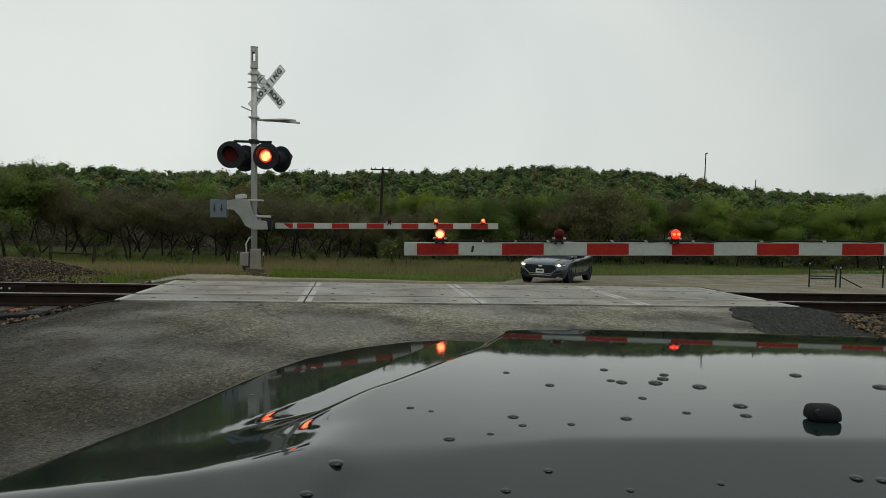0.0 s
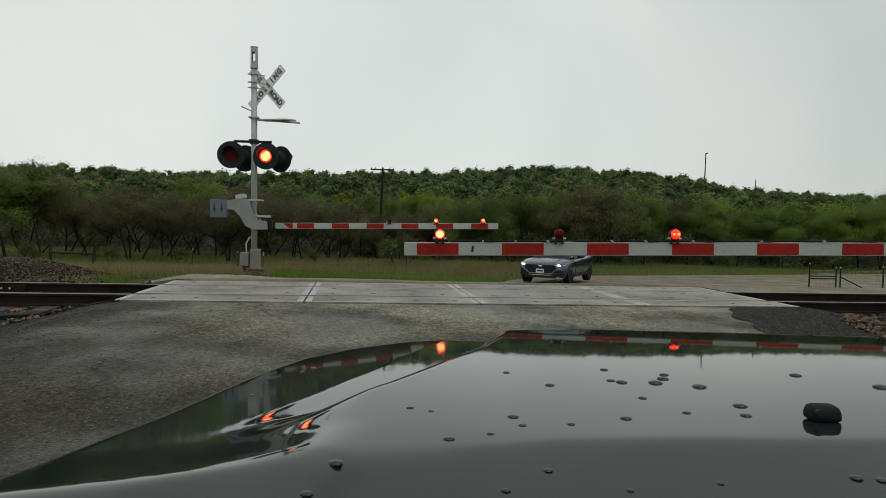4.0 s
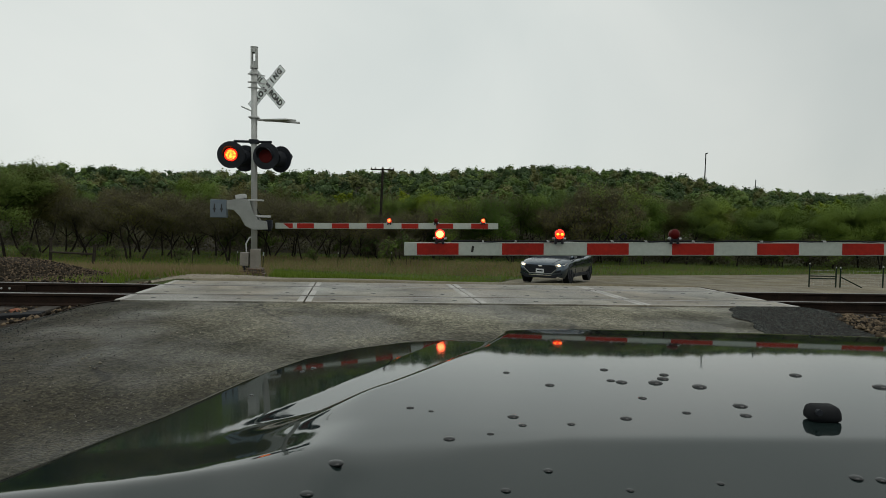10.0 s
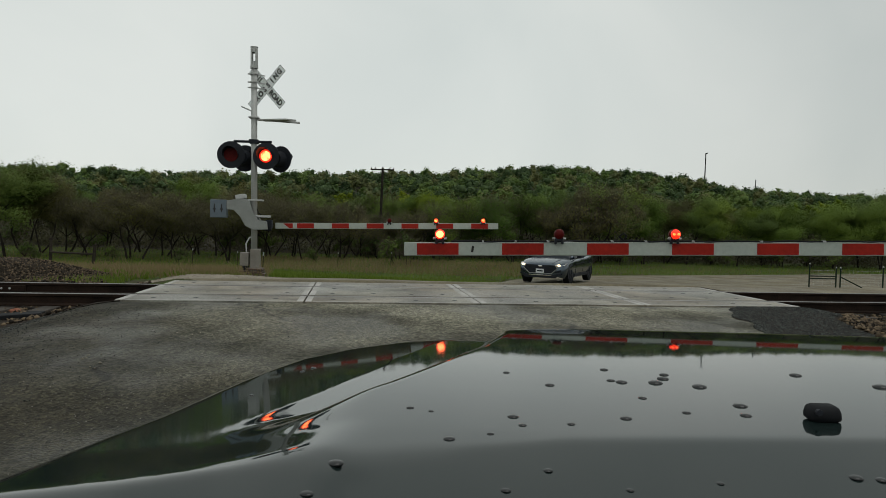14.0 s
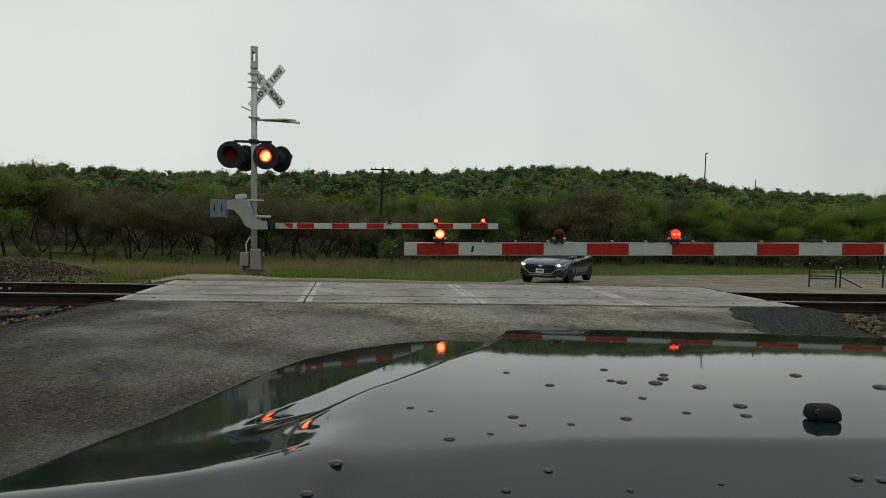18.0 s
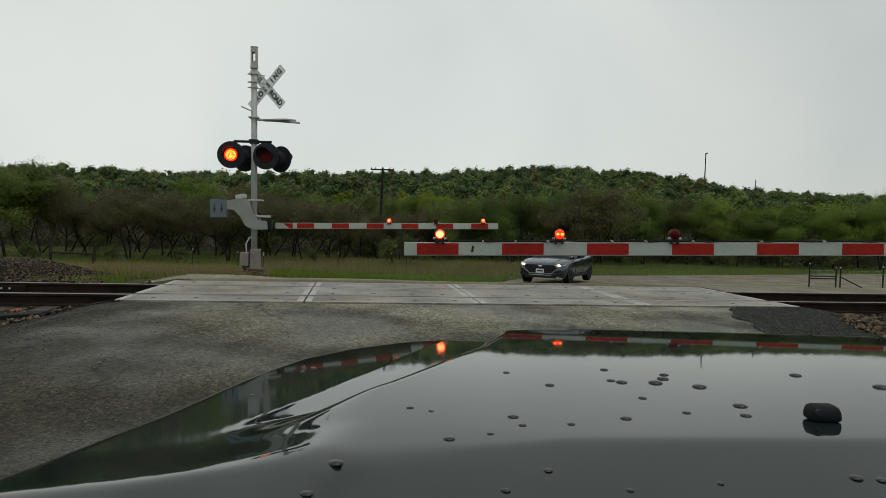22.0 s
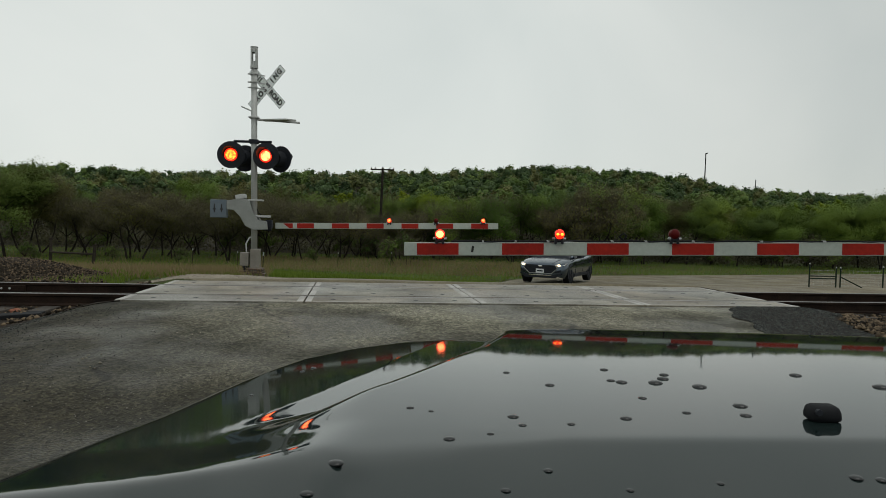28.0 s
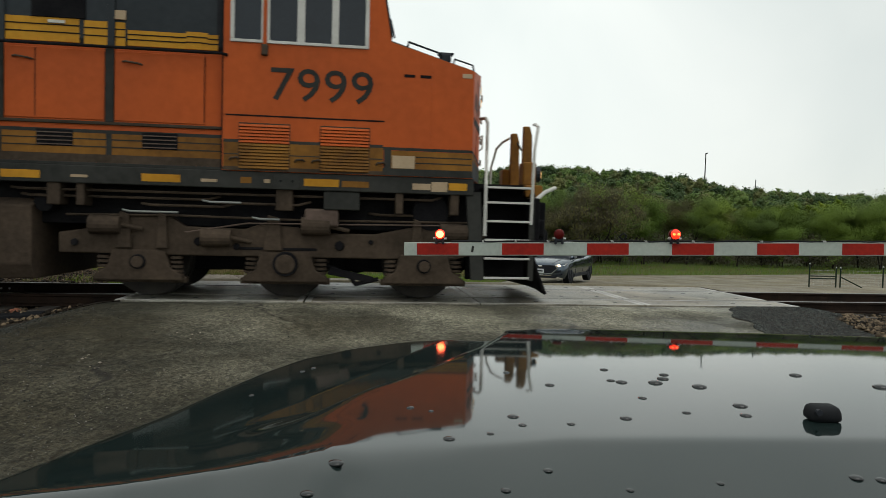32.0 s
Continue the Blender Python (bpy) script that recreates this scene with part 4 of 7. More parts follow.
box(bm, q(0.04, 1.53, 0.0), (0.32, 0.2, 0.035), 0.006, pose(0, 0, 0, 0, 0, -7.6))
part("mast_clamp", bm, M["galv"], sig)
bm = bmesh.new()
box(bm, q(0.2, 1.17, 0.0), (0.34, 0.12, 0.05), 0.006, pose(0, 0, 0, 0, 0, -7.6))
part("mechanism_bracket", bm, M["galv"], sig)
bm = bmesh.new()
box(bm, q(0.34, 1.0, 0.0), (0.14, 0.12, 0.18), 0.01, pose(0, 0, 0, 0, 0, -7.6))
box(bm, q(0.3, 0.88, 0.0), (0.18, 0.1, 0.06), 0.01, pose(0, 0, 0, 0, 0, -7.6))
part("arm_socket", bm, M["black"], sig)
bm = bmesh.new()
tube(bm, [q(-0.02, 1.52, 0.0), q(0.1, 1.25, 0.0), q(0.22, 1.15, 0.0)], 0.012)
part("cable", bm, M["rubber"], sig)
F0, F1 = Vector((3.271, 15.03, 1.085)), Vector((-1.80, 15.66, 0.965))
fl = (F1 - F0).length
farm, fm, fs = barrier_arm(sig, F0, F1 - F0, fl, 0.228, 0.135, 0.04, "white barrier arm with red reflective panels", 0.798)
bm = bmesh.new()
prism(bm, [(fs * x, y, 0.0) for x, y in ((4.71, -0.055), (4.71, 0.055), (4.93, 0.055), (4.79, -0.055))], (0, 0, 0.0035))
bmesh.ops.transform(bm, matrix=fm, verts=bm.verts)
part("red_panel", bm, M["red"], farm, "slanted red reflective panel")
for t, lit, ph in ((0.35, "glow_red", None), (1.43, "glow_red", "right"), (2.50, "glow_red", "left")):
    p = F0 + (F1 - F0).normalized() * t + Vector((0, 0, 0.125)) - AHEAD * 0.02
    small_lamp(farm, p, 0.052, M["glow_red"], ph)

# ---- the nearer barrier, its mast beside the road ----
N0, N1 = Vector((0.473, 6.359, 0.848)), Vector((5.036, 5.754, 0.965))
NDIR = (N1 - N0).normalized()
PIV = N0 + NDIR * 7.0
base_z = float(land(PIV.x + 0.35, PIV.y + 0.1))
gate = thing("crossing_gate", (PIV.x + 0.35, PIV.y + 0.1, base_z), "lowered red and white crossing barrier with red lamps", "crossing barrier", "crossing signals")
narm, nm, ns = barrier_arm(gate, N0, NDIR, 7.0, 0.12, 0.127, 0.04, "white barrier arm with red reflective panels and cream edges")
for t, lit, ph in ((0.34, "glow_hot", None), (1.475, "glow_amber", "left"), (2.575, "glow_red", "right")):
    small_lamp(narm, N0 + NDIR * t + Vector((0, 0, 0.142)) - AHEAD * 0.02, 0.051, M[lit], ph, ph is not None)
bm = bmesh.new()
pts = [N0 + NDIR * (0.45 + k * 0.19) + Vector((0, 0, 0.074 + 0.005 * math.sin(k * 2.3))) for k in range(30)]
tube(bm, pts, 0.0075, 6)
part("lamp_cable", bm, M["rubber"], narm, "black cable along the arm")
bm = bmesh.new()
tube(bm, [N0 + NDIR * t + Vector((0, 0, z)) for t, z in ((2.1, 0.075), (2.05, 0.12), (2.09, 0.15), (2.12, 0.13), (2.1, 0.09))], 0.006, 6)
part("cable_loop", bm, M["rubber"], narm)
for t in (0.75, 1.06, 1.37, 1.98, 2.3, 2.75, 3.4, 4.0):
    bm = bmesh.new()
    box(bm, N0 + NDIR * t + Vector((0, -0.01, 0.072)), (0.012, 0.06, 0.02), 0.003)
    part("cable_clip", bm, M["galv"], narm)
bm = bmesh.new()
box(bm, N0 + NDIR * 0.655 + Vector((0, 0, 0.0)) - AHEAD * 0.003, (0.022, 0.006, 0.06), 0.002, pose(0, 0, 0, 0, 8, -7.6))
part("scuff", bm, M["locogrey"], narm, "dark scuff mark on the arm")
bm = bmesh.new()
B = Vector((PIV.x + 0.35, PIV.y + 0.1, base_z))
rod(bm, B, B + Vector((0, 0, 4.9)), 0.076, seg=16)
part("mast", bm, M["alu"], gate, "light grey steel mast", smooth=True)
bm = bmesh.new()
box(bm, B + Vector((0, 0, 0.15)), (0.3, 0.3, 0.3), 0.02)
part("base_casting", bm, M["cream"], gate)
bm = bmesh.new()
prism(bm, [(PIV.x + x, PIV.y - 0.08, PIV.z + z) for x, z in ((-0.1, -0.1), (0.25, -0.1), (0.6, 0.3), (1.0, 0.35), (1.0, 0.6), (0.5, 0.58), (0.1, 0.1), (-0.1, 0.1))], (0, 0.1, 0), 0.008)
part("counterweight_arm", bm, M["alu"], gate)

# ---- woods ----
def tubes_np(segs, sides=5):
    """Tapered tubes for a list of (p0, p1, r0, r1)."""
    V, Q = [], []
    ring = np.linspace(0, 2 * np.pi, sides, endpoint=False)
    for p0, p1, r0, r1 in segs:
        p0, p1 = np.array(p0), np.array(p1)
        d = p1 - p0
        d = d / (np.linalg.norm(d) + 1e-9)
        a = np.cross(d, (0.31, 0.95, 0.1))
        a /= np.linalg.norm(a) + 1e-9
        b = np.cross(d, a)
        o = len(V) * 2 * sides
        c = np.cos(ring)[:, None] * a + np.sin(ring)[:, None] * b
        V.append(np.concatenate([p0 + c * r0, p1 + c * r1]))
        for k in range(sides):
            k2 = (k + 1) % sides
            Q.append((o + k, o + k2, o + sides + k2, o + sides + k))
    return np.concatenate(V), np.array(Q)


def grow(r, h, stems, lean, spread):
    """Limbs of a tree of height h: segments and the tips that carry leaves."""
    segs, tips = [], []

    def branch(p, d, length, rad, level):
        n = 3 if level < 2 else 2
        for k in range(n):
            d = d + r.normal(0, 0.16, 3) + np.array((0, 0, 0.05 if level else 0.1))
            d /= np.linalg.norm(d)
            e = p + d * length / n
            r1 = rad * (0.82 if k < n - 1 else 0.62)
            segs.append((p, e, rad, r1))
            p, rad = e, r1
            if level == 3:
                tips.append(e)
            elif k > 0 or level:
                for _ in range(r.randint(1, 3) if level < 2 else 2):
                    side = r.normal(0, 1, 3)
                    side[2] = abs(side[2]) * 0.5
                    dd = d * 0.55 + side / np.linalg.norm(side) * spread
                    branch(p, dd / np.linalg.norm(dd), length * r.uniform(0.5, 0.72), rad * 0.62, level + 1)
        if level < 3:
            dd = d + r.normal(0, 0.25, 3)
            branch(p, dd / np.linalg.norm(dd), length * 0.6, rad * 0.9, level + 1)

    for s in range(stems):
        d = np.array((r.normal(0, lean), r.normal(0, lean), 1.0))
        p = np.array((r.normal(0, 0.1 * (stems - 1)), r.normal(0, 0.1 * (stems - 1)), -0.1))
        branch(p, d / np.linalg.norm(d), h * 0.42, h * 0.017 / stems ** 0.4, 0)
    return segs, np.array(tips)


def leaf_cards(r, centres, per, radius, size, heart=None):
    """Small leaf sprays scattered round the centres, turned outwards and up so that clumps catch light from above."""
    n = len(centres) * per
    off = r.normal(0, 1, (n, 3))
    off /= np.maximum(1.0, np.linalg.norm(off, axis=1)[:, None] / 1.7)
    rep_ = np.repeat(centres, per, 0)
    c = rep_ + off * radius * np.array((1, 1, 0.75))
    out = off / (np.linalg.norm(off, axis=1)[:, None] + 1e-6)
    if heart is not None:
        h = c - heart
        out = out * 0.6 + h / (np.linalg.norm(h, axis=1)[:, None] + 1e-6)
    nrm = out + np.array((0, 0, 0.4)) + r.normal(0, 0.24, (n, 3))
    nrm /= np.linalg.norm(nrm, axis=1)[:, None]
    a = np.cross(nrm, r.normal(0, 1, (n, 3)))
    a /= np.linalg.norm(a, axis=1)[:, None] + 1e-6
    b = np.cross(nrm, a)
    s = r.uniform(size * 0.5, size * 1.25, (n, 1))
    v = np.stack([c - a * s, c + b * s * 0.75, c + a * s, c - b * s * 0.75], 1)
    return v.reshape(-1, 3), np.arange(n * 4).reshape(-1, 4)


def twig_cards(r, centres, per, length, width):
    n = len(centres) * per
    p = np.repeat(centres, per, 0) + r.normal(0, 0.12, (n, 3))
    d = r.normal(0, 1, (n, 3)) + np.array((0, 0, 0.7))
    d /= np.linalg.norm(d, axis=1)[:, None]
    w = np.cross(d, r.normal(0, 1, (n, 3)))
    w /= np.linalg.norm(w, axis=1)[:, None]
    L = r.uniform(0.4, 1.2, (n, 1)) * length
    v = np.stack([p - w * width, p + w * width, p + d * L + w * width * 0.3, p + d * L - w * width * 0.3], 1)
    return v.reshape(-1, 3), np.arange(n * 4).reshape(-1, 4)


def lump_base():
    """A unit cube cut into 24 faces and drawn out to a ball: corners and faces."""
    grid = [(x, y, z) for x in (-1, 0, 1) for y in (-1, 0, 1) for z in (-1, 0, 1) if (x, y, z) != (0, 0, 0)]
    index = {p: k for k, p in enumerate(grid)}
    faces = []
    for ax in range(3):
        for side in (-1, 1):
            for u in (-1, 0):
                for w in (-1, 0):
                    ring = []
                    for du, dw in ((0, 0), (1, 0), (1, 1), (0, 1)):
                        p = [0, 0, 0]
                        p[ax], p[(ax + 1) % 3], p[(ax + 2) % 3] = side, u + du, w + dw
                        ring.append(index[tuple(p)])
                    faces.append(ring if side > 0 else ring[::-1])
    v = np.array(grid, float)
    return v / np.linalg.norm(v, axis=1)[:, None], np.array(faces)


LUMP_V, LUMP_F = lump_base()


def lumps(r, centres, radii):
    """Ragged masses of leaf about the centres."""
    n = len(centres)
    v = LUMP_V[None] * r.uniform(0.62, 1.22, (n, len(LUMP_V), 1)) * (radii[:, None, None] * r.uniform(0.75, 1.2, (n, 1, 3)))
    v = v + centres[:, None]
    f = LUMP_F[None] + (np.arange(n) * len(LUMP_V))[:, None, None]
    return v.reshape(-1, 3), f.reshape(-1, 4)


def leaf_mass(name, r, centres, radii, hearts, per, size, material, core=0.45, reach=1.15):
    """A crown: ragged masses with leaf sprays standing out of them, so that it is dense within and loose at its outline."""
    v0, f0 = lumps(r, centres, radii * core)
    off = r.normal(0, 1, (len(centres) * per, 3))
    off /= np.linalg.norm(off, axis=1)[:, None]
    c = np.repeat(centres, per, 0) + off * np.repeat(radii, per)[:, None] * r.uniform(0.45, reach, (len(off), 1))
    v1, f1 = leaf_cards(r, c, 1, 0.02, size, np.repeat(hearts, per, 0))
    return np_mesh(name, np.concatenate([v0, v1]), np.concatenate([f0, f1 + len(v0)]), M[material], True)


def tree_kind(name, seed, h, stems, lean, spread, leaf, per, radius, size, label, twigs=0, girth=1.0, far=False):
    r = np.random.RandomState(seed)
    segs, tips = grow(r, h, stems, lean, spread)
    top = tips[:, 2].max()
    k = h / top
    segs = [(np.array(a) * k, np.array(b) * k, ra, rb) for a, b, ra, rb in segs]
    tips = tips * k
    segs = [(a, b, ra * girth, rb * girth) for a, b, ra, rb in segs if not far or ra > 0.012 * h / 5]
    ob = thing(name, (0, 0, 0), label, "tree")
    v, f = tubes_np(segs, 4 if far else 5)
    t = new("trunk", np_mesh("trunk", v, f, M["bark"], True))
    t.parent = ob
    if twigs:
        v, f = twig_cards(r, tips, twigs, h * 0.13, 0.008)
        t = new("twig_spray", np_mesh("twig_spray", v, f, M["twig"]))
        t.parent = ob
    if per:
        heart = tips.mean(0) * np.array((1, 1, 0.8))
        if far:
            some = tips[r.permutation(len(tips))[:90]] + r.normal(0, 0.1, (min(90, len(tips)), 3))
            t = new("crown", leaf_mass("crown", r, some, r.uniform(0.2, 0.5, len(some)) * h / 5.5, np.repeat(heart[None], len(some), 0), per, size, leaf))
        else:
            v, f = leaf_cards(r, tips, per, radius, size, heart)
            t = new("crown", np_mesh("crown", v, f, M[leaf], True))
        t.parent = ob
    return ob


KINDS = [
    tree_kind("tree", 11, 5.0, 3, 0.35, 0.85, "leaf_brown", 9, 0.24, 0.055, "bare grey-brown tree with fine twigs and first buds", 13, 1.6),
    tree_kind("tree", 12, 4.6, 2, 0.45, 0.95, "leaf_brown", 9, 0.25, 0.055, "bare dark-stemmed tree with brown twigs in the meadow", 13, 1.6),
    tree_kind("tree", 13, 5.6, 1, 0.2, 0.8, "leaf_dark", 90, 0.33, 0.048, "dark green leafy tree with uneven crown"),
    tree_kind("tree", 14, 6.0, 2, 0.25, 0.8, "leaf_mid", 70, 0.34, 0.048, "mid-green leafy tree at the wood's edge"),
    tree_kind("tree", 15, 5.6, 2, 0.22, 0.75, "leaf_lime", 70, 0.33, 0.046, "tree with fresh yellow-green spring leaves"),
    tree_kind("tree", 16, 5.2, 3, 0.3, 0.85, "leaf_mid", 34, 0.28, 0.05, "thinly leafed green tree with visible limbs", 6),
    tree_kind("tree", 17, 6.2, 2, 0.3, 0.85, "leaf_brown", 48, 0.3, 0.05, "olive-brown budding tree among the others", 6),
]
FAR_KINDS = [
    tree_kind("tree", 13, 5.6, 1, 0.2, 0.8, "leaf_dark", 26, 0.36, 0.15, "dark green leafy tree in the wood", far=True),
    tree_kind("tree", 34, 6.0, 1, 0.25, 0.8, "leaf_mid", 26, 0.36, 0.15, "mid-green leafy tree in the wood", far=True),
    tree_kind("tree", 35, 5.8, 1, 0.22, 0.75, "leaf_lime", 26, 0.34, 0.14, "yellow-green leafy tree in the wood", far=True),
    tree_kind("tree", 36, 6.0, 1, 0.3, 0.85, "leaf_brown", 26, 0.34, 0.13, "olive-brown budding tree in the wood", far=True),
]
SHRUB = tree_kind("shrub", 21, 1.7, 2, 0.6, 1.0, "leaf_dark", 6, 0.16, 0.08, "low dark shrub under the trees", 3, far=True)
tagged(SHRUB, category="shrub")


def put(kind_, x, y, scale, turn, group):
    ob = copy_thing(kind_, pose(x, y, float(land(x, y)) - 0.03, 0, 0, turn))
    ob.scale = (scale, scale, scale * rng.uniform(0.93, 1.08))
    tagged(ob, group=group)
    return ob


rng = random.Random(77)


def at_px(px, depth):
    """Ground spot that lies on the sight line px across the picture, depth metres ahead."""
    lat = (px - 784) / 1180 * depth
    p = RIGHT * lat + AHEAD * depth
    return p.x, p.y


# first row: bare trees in the meadow, then leafy ones towards the road
for px, depth, kind_, s in ((-45, 33, 2, 1.22), (8, 35, 2, 1.16), (42, 36, 6, 1.05), (75, 40, 6, 1.0), (120, 42, 1, 1.0), (150, 38, 0, 0.85), (190, 39, 1, 0.95), (237, 36, 0, 1.0), (243, 44, 0, 1.05),
                           (290, 40, 1, 0.95), (312, 37, 0, 0.85), (345, 43, 0, 1.0), (385, 42, 1, 1.0), (414, 37, 0, 1.0), (440, 44, 6, 0.9), (480, 42, 0, 0.95), (520, 43, 1, 0.95),
                           (548, 40, 0, 0.9), (580, 45, 5, 0.9), (605, 43, 1, 1.0), (632, 46, 0, 0.9), (665, 44, 1, 0.6), (705, 44, 1, 0.8), (735, 44, 0, 0.95), (770, 46, 1, 1.0), (800, 44, 5, 0.95),
                           (838, 47, 5, 1.0), (870, 46, 3, 0.9), (905, 44, 5, 0.95), (940, 47, 3, 0.95), (985, 45, 0, 0.9), (1020, 47, 2, 0.9), (1040, 43, 1, 1.12), (1060, 46, 5, 1.1), (1095, 47, 5, 1.1), (1140, 45, 3, 0.9),
                           (1180, 47, 6, 0.9), (1215, 46, 2, 0.9), (1260, 47, 3, 0.85), (1305, 46, 2, 0.8), (1350, 47, 4, 0.82), (1385, 46, 3, 0.82), (1430, 48, 2, 0.9), (1475, 46, 3, 0.9), (1520, 48, 2, 0.95), (1560, 46, 3, 0.95), (1610, 47, 2, 1.0)):
    x, y = at_px(px, depth)
    put(KINDS[kind_], x, y, s * (0.74 if px < 900 else 0.9), rng.uniform(0, 360), "trees at the meadow's edge")
# second and third rows: closing the wood behind
for row, (depth, step, jitter) in enumerate(((56, 44, 14), (70, 40, 12), (86, 36, 12), (104, 34, 12))):
    px = -60.0
    while px < 1640:
        d = depth + rng.uniform(-5, 5)
        x, y = at_px(px + rng.uniform(-jitter, jitter), d)
        if row == 0:
            tree = KINDS[rng.choice((6, 2, 5, 3, 5, 2) if px < 560 else (4, 3, 3, 5, 4, 2) if px < 900 else (3, 2, 4, 3, 6, 2))]
        else:
            tree = FAR_KINDS[rng.choice((3, 0, 1, 0, 3) if px < 560 else (2, 1, 1, 0, 3) if px < 900 else (1, 0, 2, 1, 3, 0))]
        put(tree, x, y, rng.uniform(0.62, 0.94) * (0.97 + 0.07 * row), rng.uniform(0, 360), "trees of the wood")
        px += step
# the wood goes on beside the road, out to the left
for k in range(54):
    a = radians(-34 - 50 * (k % 27) / 26 + rng.uniform(-1, 1))
    d = (48 if k < 27 else 66) + rng.uniform(-4, 4)
    put(FAR_KINDS[rng.choice((3, 0, 1, 0, 3))], d * math.sin(a), d * math.cos(a), rng.uniform(0.8, 1.15), rng.uniform(0, 360), "trees of the wood")
for px, depth in [(rng.uniform(-40, 1600), rng.uniform(44, 56)) for _ in range(70)]:
    x, y = at_px(px, depth)
    put(SHRUB, x, y, rng.uniform(0.7, 1.35), rng.uniform(0, 360), "shrubs under the trees")
for px, depth, s in ((700, 37, 0.9), (725, 37.5, 1.0), (1100, 43, 0.7), (1125, 43.5, 0.8), (310, 33, 0.5), (1020, 42, 0.6), (60, 31, 0.6), (205, 34, 0.5), (560, 37, 0.5), (1290, 43.5, 0.6), (1480, 43.5, 0.7)):
    x, y = at_px(px, depth)
    put(SHRUB, x, y, s, rng.uniform(0, 360), "shrubs under the trees")
for ob in KINDS + FAR_KINDS + [SHRUB]:
    x, y = at_px(rng.uniform(100, 1400), rng.uniform(112, 118))
    ob.location = (x, y, float(land(x, y)))


def hill_wood(seed, share, material):
    """Part of the wood on the hill: crowns of many ragged leaf masses, joined."""
    r = np.random.RandomState(seed)
    C, W, H = [], [], []
    for near, far, count, clumps in ((106, 170, 420, 9), (170, 345, 1500, 7), (290, 344, 560, 7)):
        count = int(count * share)
        y = near + (far - near) * r.rand(count)
        x = y * (-0.62 + 1.58 * r.rand(count))
        rad = r.uniform(1.9, 4.3, count) * (0.85 if near < 150 else 1.0)
        base = land(x, y)
        tall = r.uniform(0.85, 1.25, count)
        for k in range(clumps):
            u = r.normal(0, 1, (count, 3))
            u /= np.linalg.norm(u, axis=1)[:, None]
            u[:, 2] = np.abs(u[:, 2]) * 0.95 if k < clumps * 0.7 else -np.abs(u[:, 2]) * 0.8
            c = np.stack([x, y, base + rad * 0.9 * tall], -1) + u * rad[:, None] * np.array((0.72, 0.72, 0.80)) * r.uniform(0.35, 0.85, (count, 1))
            C.append(c)
            W.append(rad * r.uniform(0.34, 0.55, count))
            H.append(np.stack([x, y, base + rad * 0.4], -1))
    return leaf_mass("hill_wood", r, np.concatenate(C), np.concatenate(W), np.concatenate(H), 36, 0.40, material, 0.52, 1.04)


# the three hill woods wear leaf colours with the haze mixed in
for seed, share, material, words in ((5, 0.42, "hazy_dark", "dark green trees covering the hill"), (6, 0.33, "hazy_green", "fresh green trees scattered over the hill"), (7, 0.25, "hazy_olive", "olive-brown budding trees on the hill")):
    tagged(new("hill_wood", hill_wood(seed, share, material)), words, "woodland", kind="stuff")


def thicket(seed, count, depths, tall, px0, px1):
    """Brush below the trees: small leaf sprays heaped in uneven clumps."""
    r = np.random.RandomState(seed)
    d = depths[0] + (depths[1] - depths[0]) * r.rand(count)
    px = px0 + (px1 - px0) * r.rand(count)
    lat = (px - 784) / 1180 * d
    x, y = RIGHT.x * lat + AHEAD.x * d, RIGHT.y * lat + AHEAD.y * d
    top = tall * r.uniform(0.35, 1.0, count)
    base = land(x, y)
    out = []
    for k in range(7):
        c = np.stack([x + r.normal(0, 0.35, count), y + r.normal(0, 0.35, count), base + top * (k + 0.5) / 7], -1)
        out.append(leaf_cards(r, c, 14, 0.3, 0.07, np.repeat(np.stack([x, y, base + top * 0.3], -1), 14, 0))[0])
    v = np.concatenate(out)
    return np_mesh("underbrush", v, np.arange(len(v)).reshape(-1, 4), M["brush"])


tagged(new("underbrush", thicket(51, 980, (48, 58), 2.9, -520, 1660)), "dark brown-green underbrush below the trees", "underbrush", kind="stuff")
tagged(new("underbrush", thicket(52, 110, (46, 50), 1.3, 620, 1660)), "low dark underbrush at the wood's edge", "underbrush", kind="stuff")


def blades(name, count, place, height, width, material, seed, label):
    r = np.random.RandomState(seed)
    p = place(r, count)
    n = len(p)
    a = r.uniform(0, 6.28, n)
    w = np.stack([np.cos(a), np.sin(a), np.zeros(n)], -1) * width
    h = r.uniform(0.5, 1.15, (n, 1)) * height
    lean = r.normal(0, 0.35, (n, 3)) * h
    lean[:, 2] = 0
    up = np.array((0, 0, 1.0)) * h
    v = np.stack([p - w, p + w, p + up + lean * 1.0 + w * 0.15, p + up + lean - w * 0.15], 1)
    return tagged(new(name, np_mesh(name, v.reshape(-1, 3), np.arange(4 * n).reshape(-1, 4), material)), label, "grass", kind="stuff")


def off_road(x, y, z=None):
    return ~((y > 12) & (x > far_left(y) - 0.1) & (x < far_right(y) + 0.1))


def meadow_spots(r, n):
    d = 12.6 + 35.4 * r.rand(n) ** 1.25
    px = -60 + 1700 * r.rand(n)
    lat = (px - 784) / 1180 * d
    x = RIGHT.x * lat + AHEAD.x * d
    y = RIGHT.y * lat + AHEAD.y * d
    k = off_road(x, y) & (y > np.where(x < -6.2, 14.4, np.where(x < -4.4, 13.4, 14.2)) + 0.3 * np.sin(x * 3.0)) & ((x + 2.2) ** 2 + (y - 15.3) ** 2 > 0.45) & (((x + 7.35) / 2.35) ** 2 + ((y - 15.1) / 1.6) ** 2 > 1)
    x, y = x[k], y[k]
    return np.stack([x, y, land(x, y) - 0.02], -1)


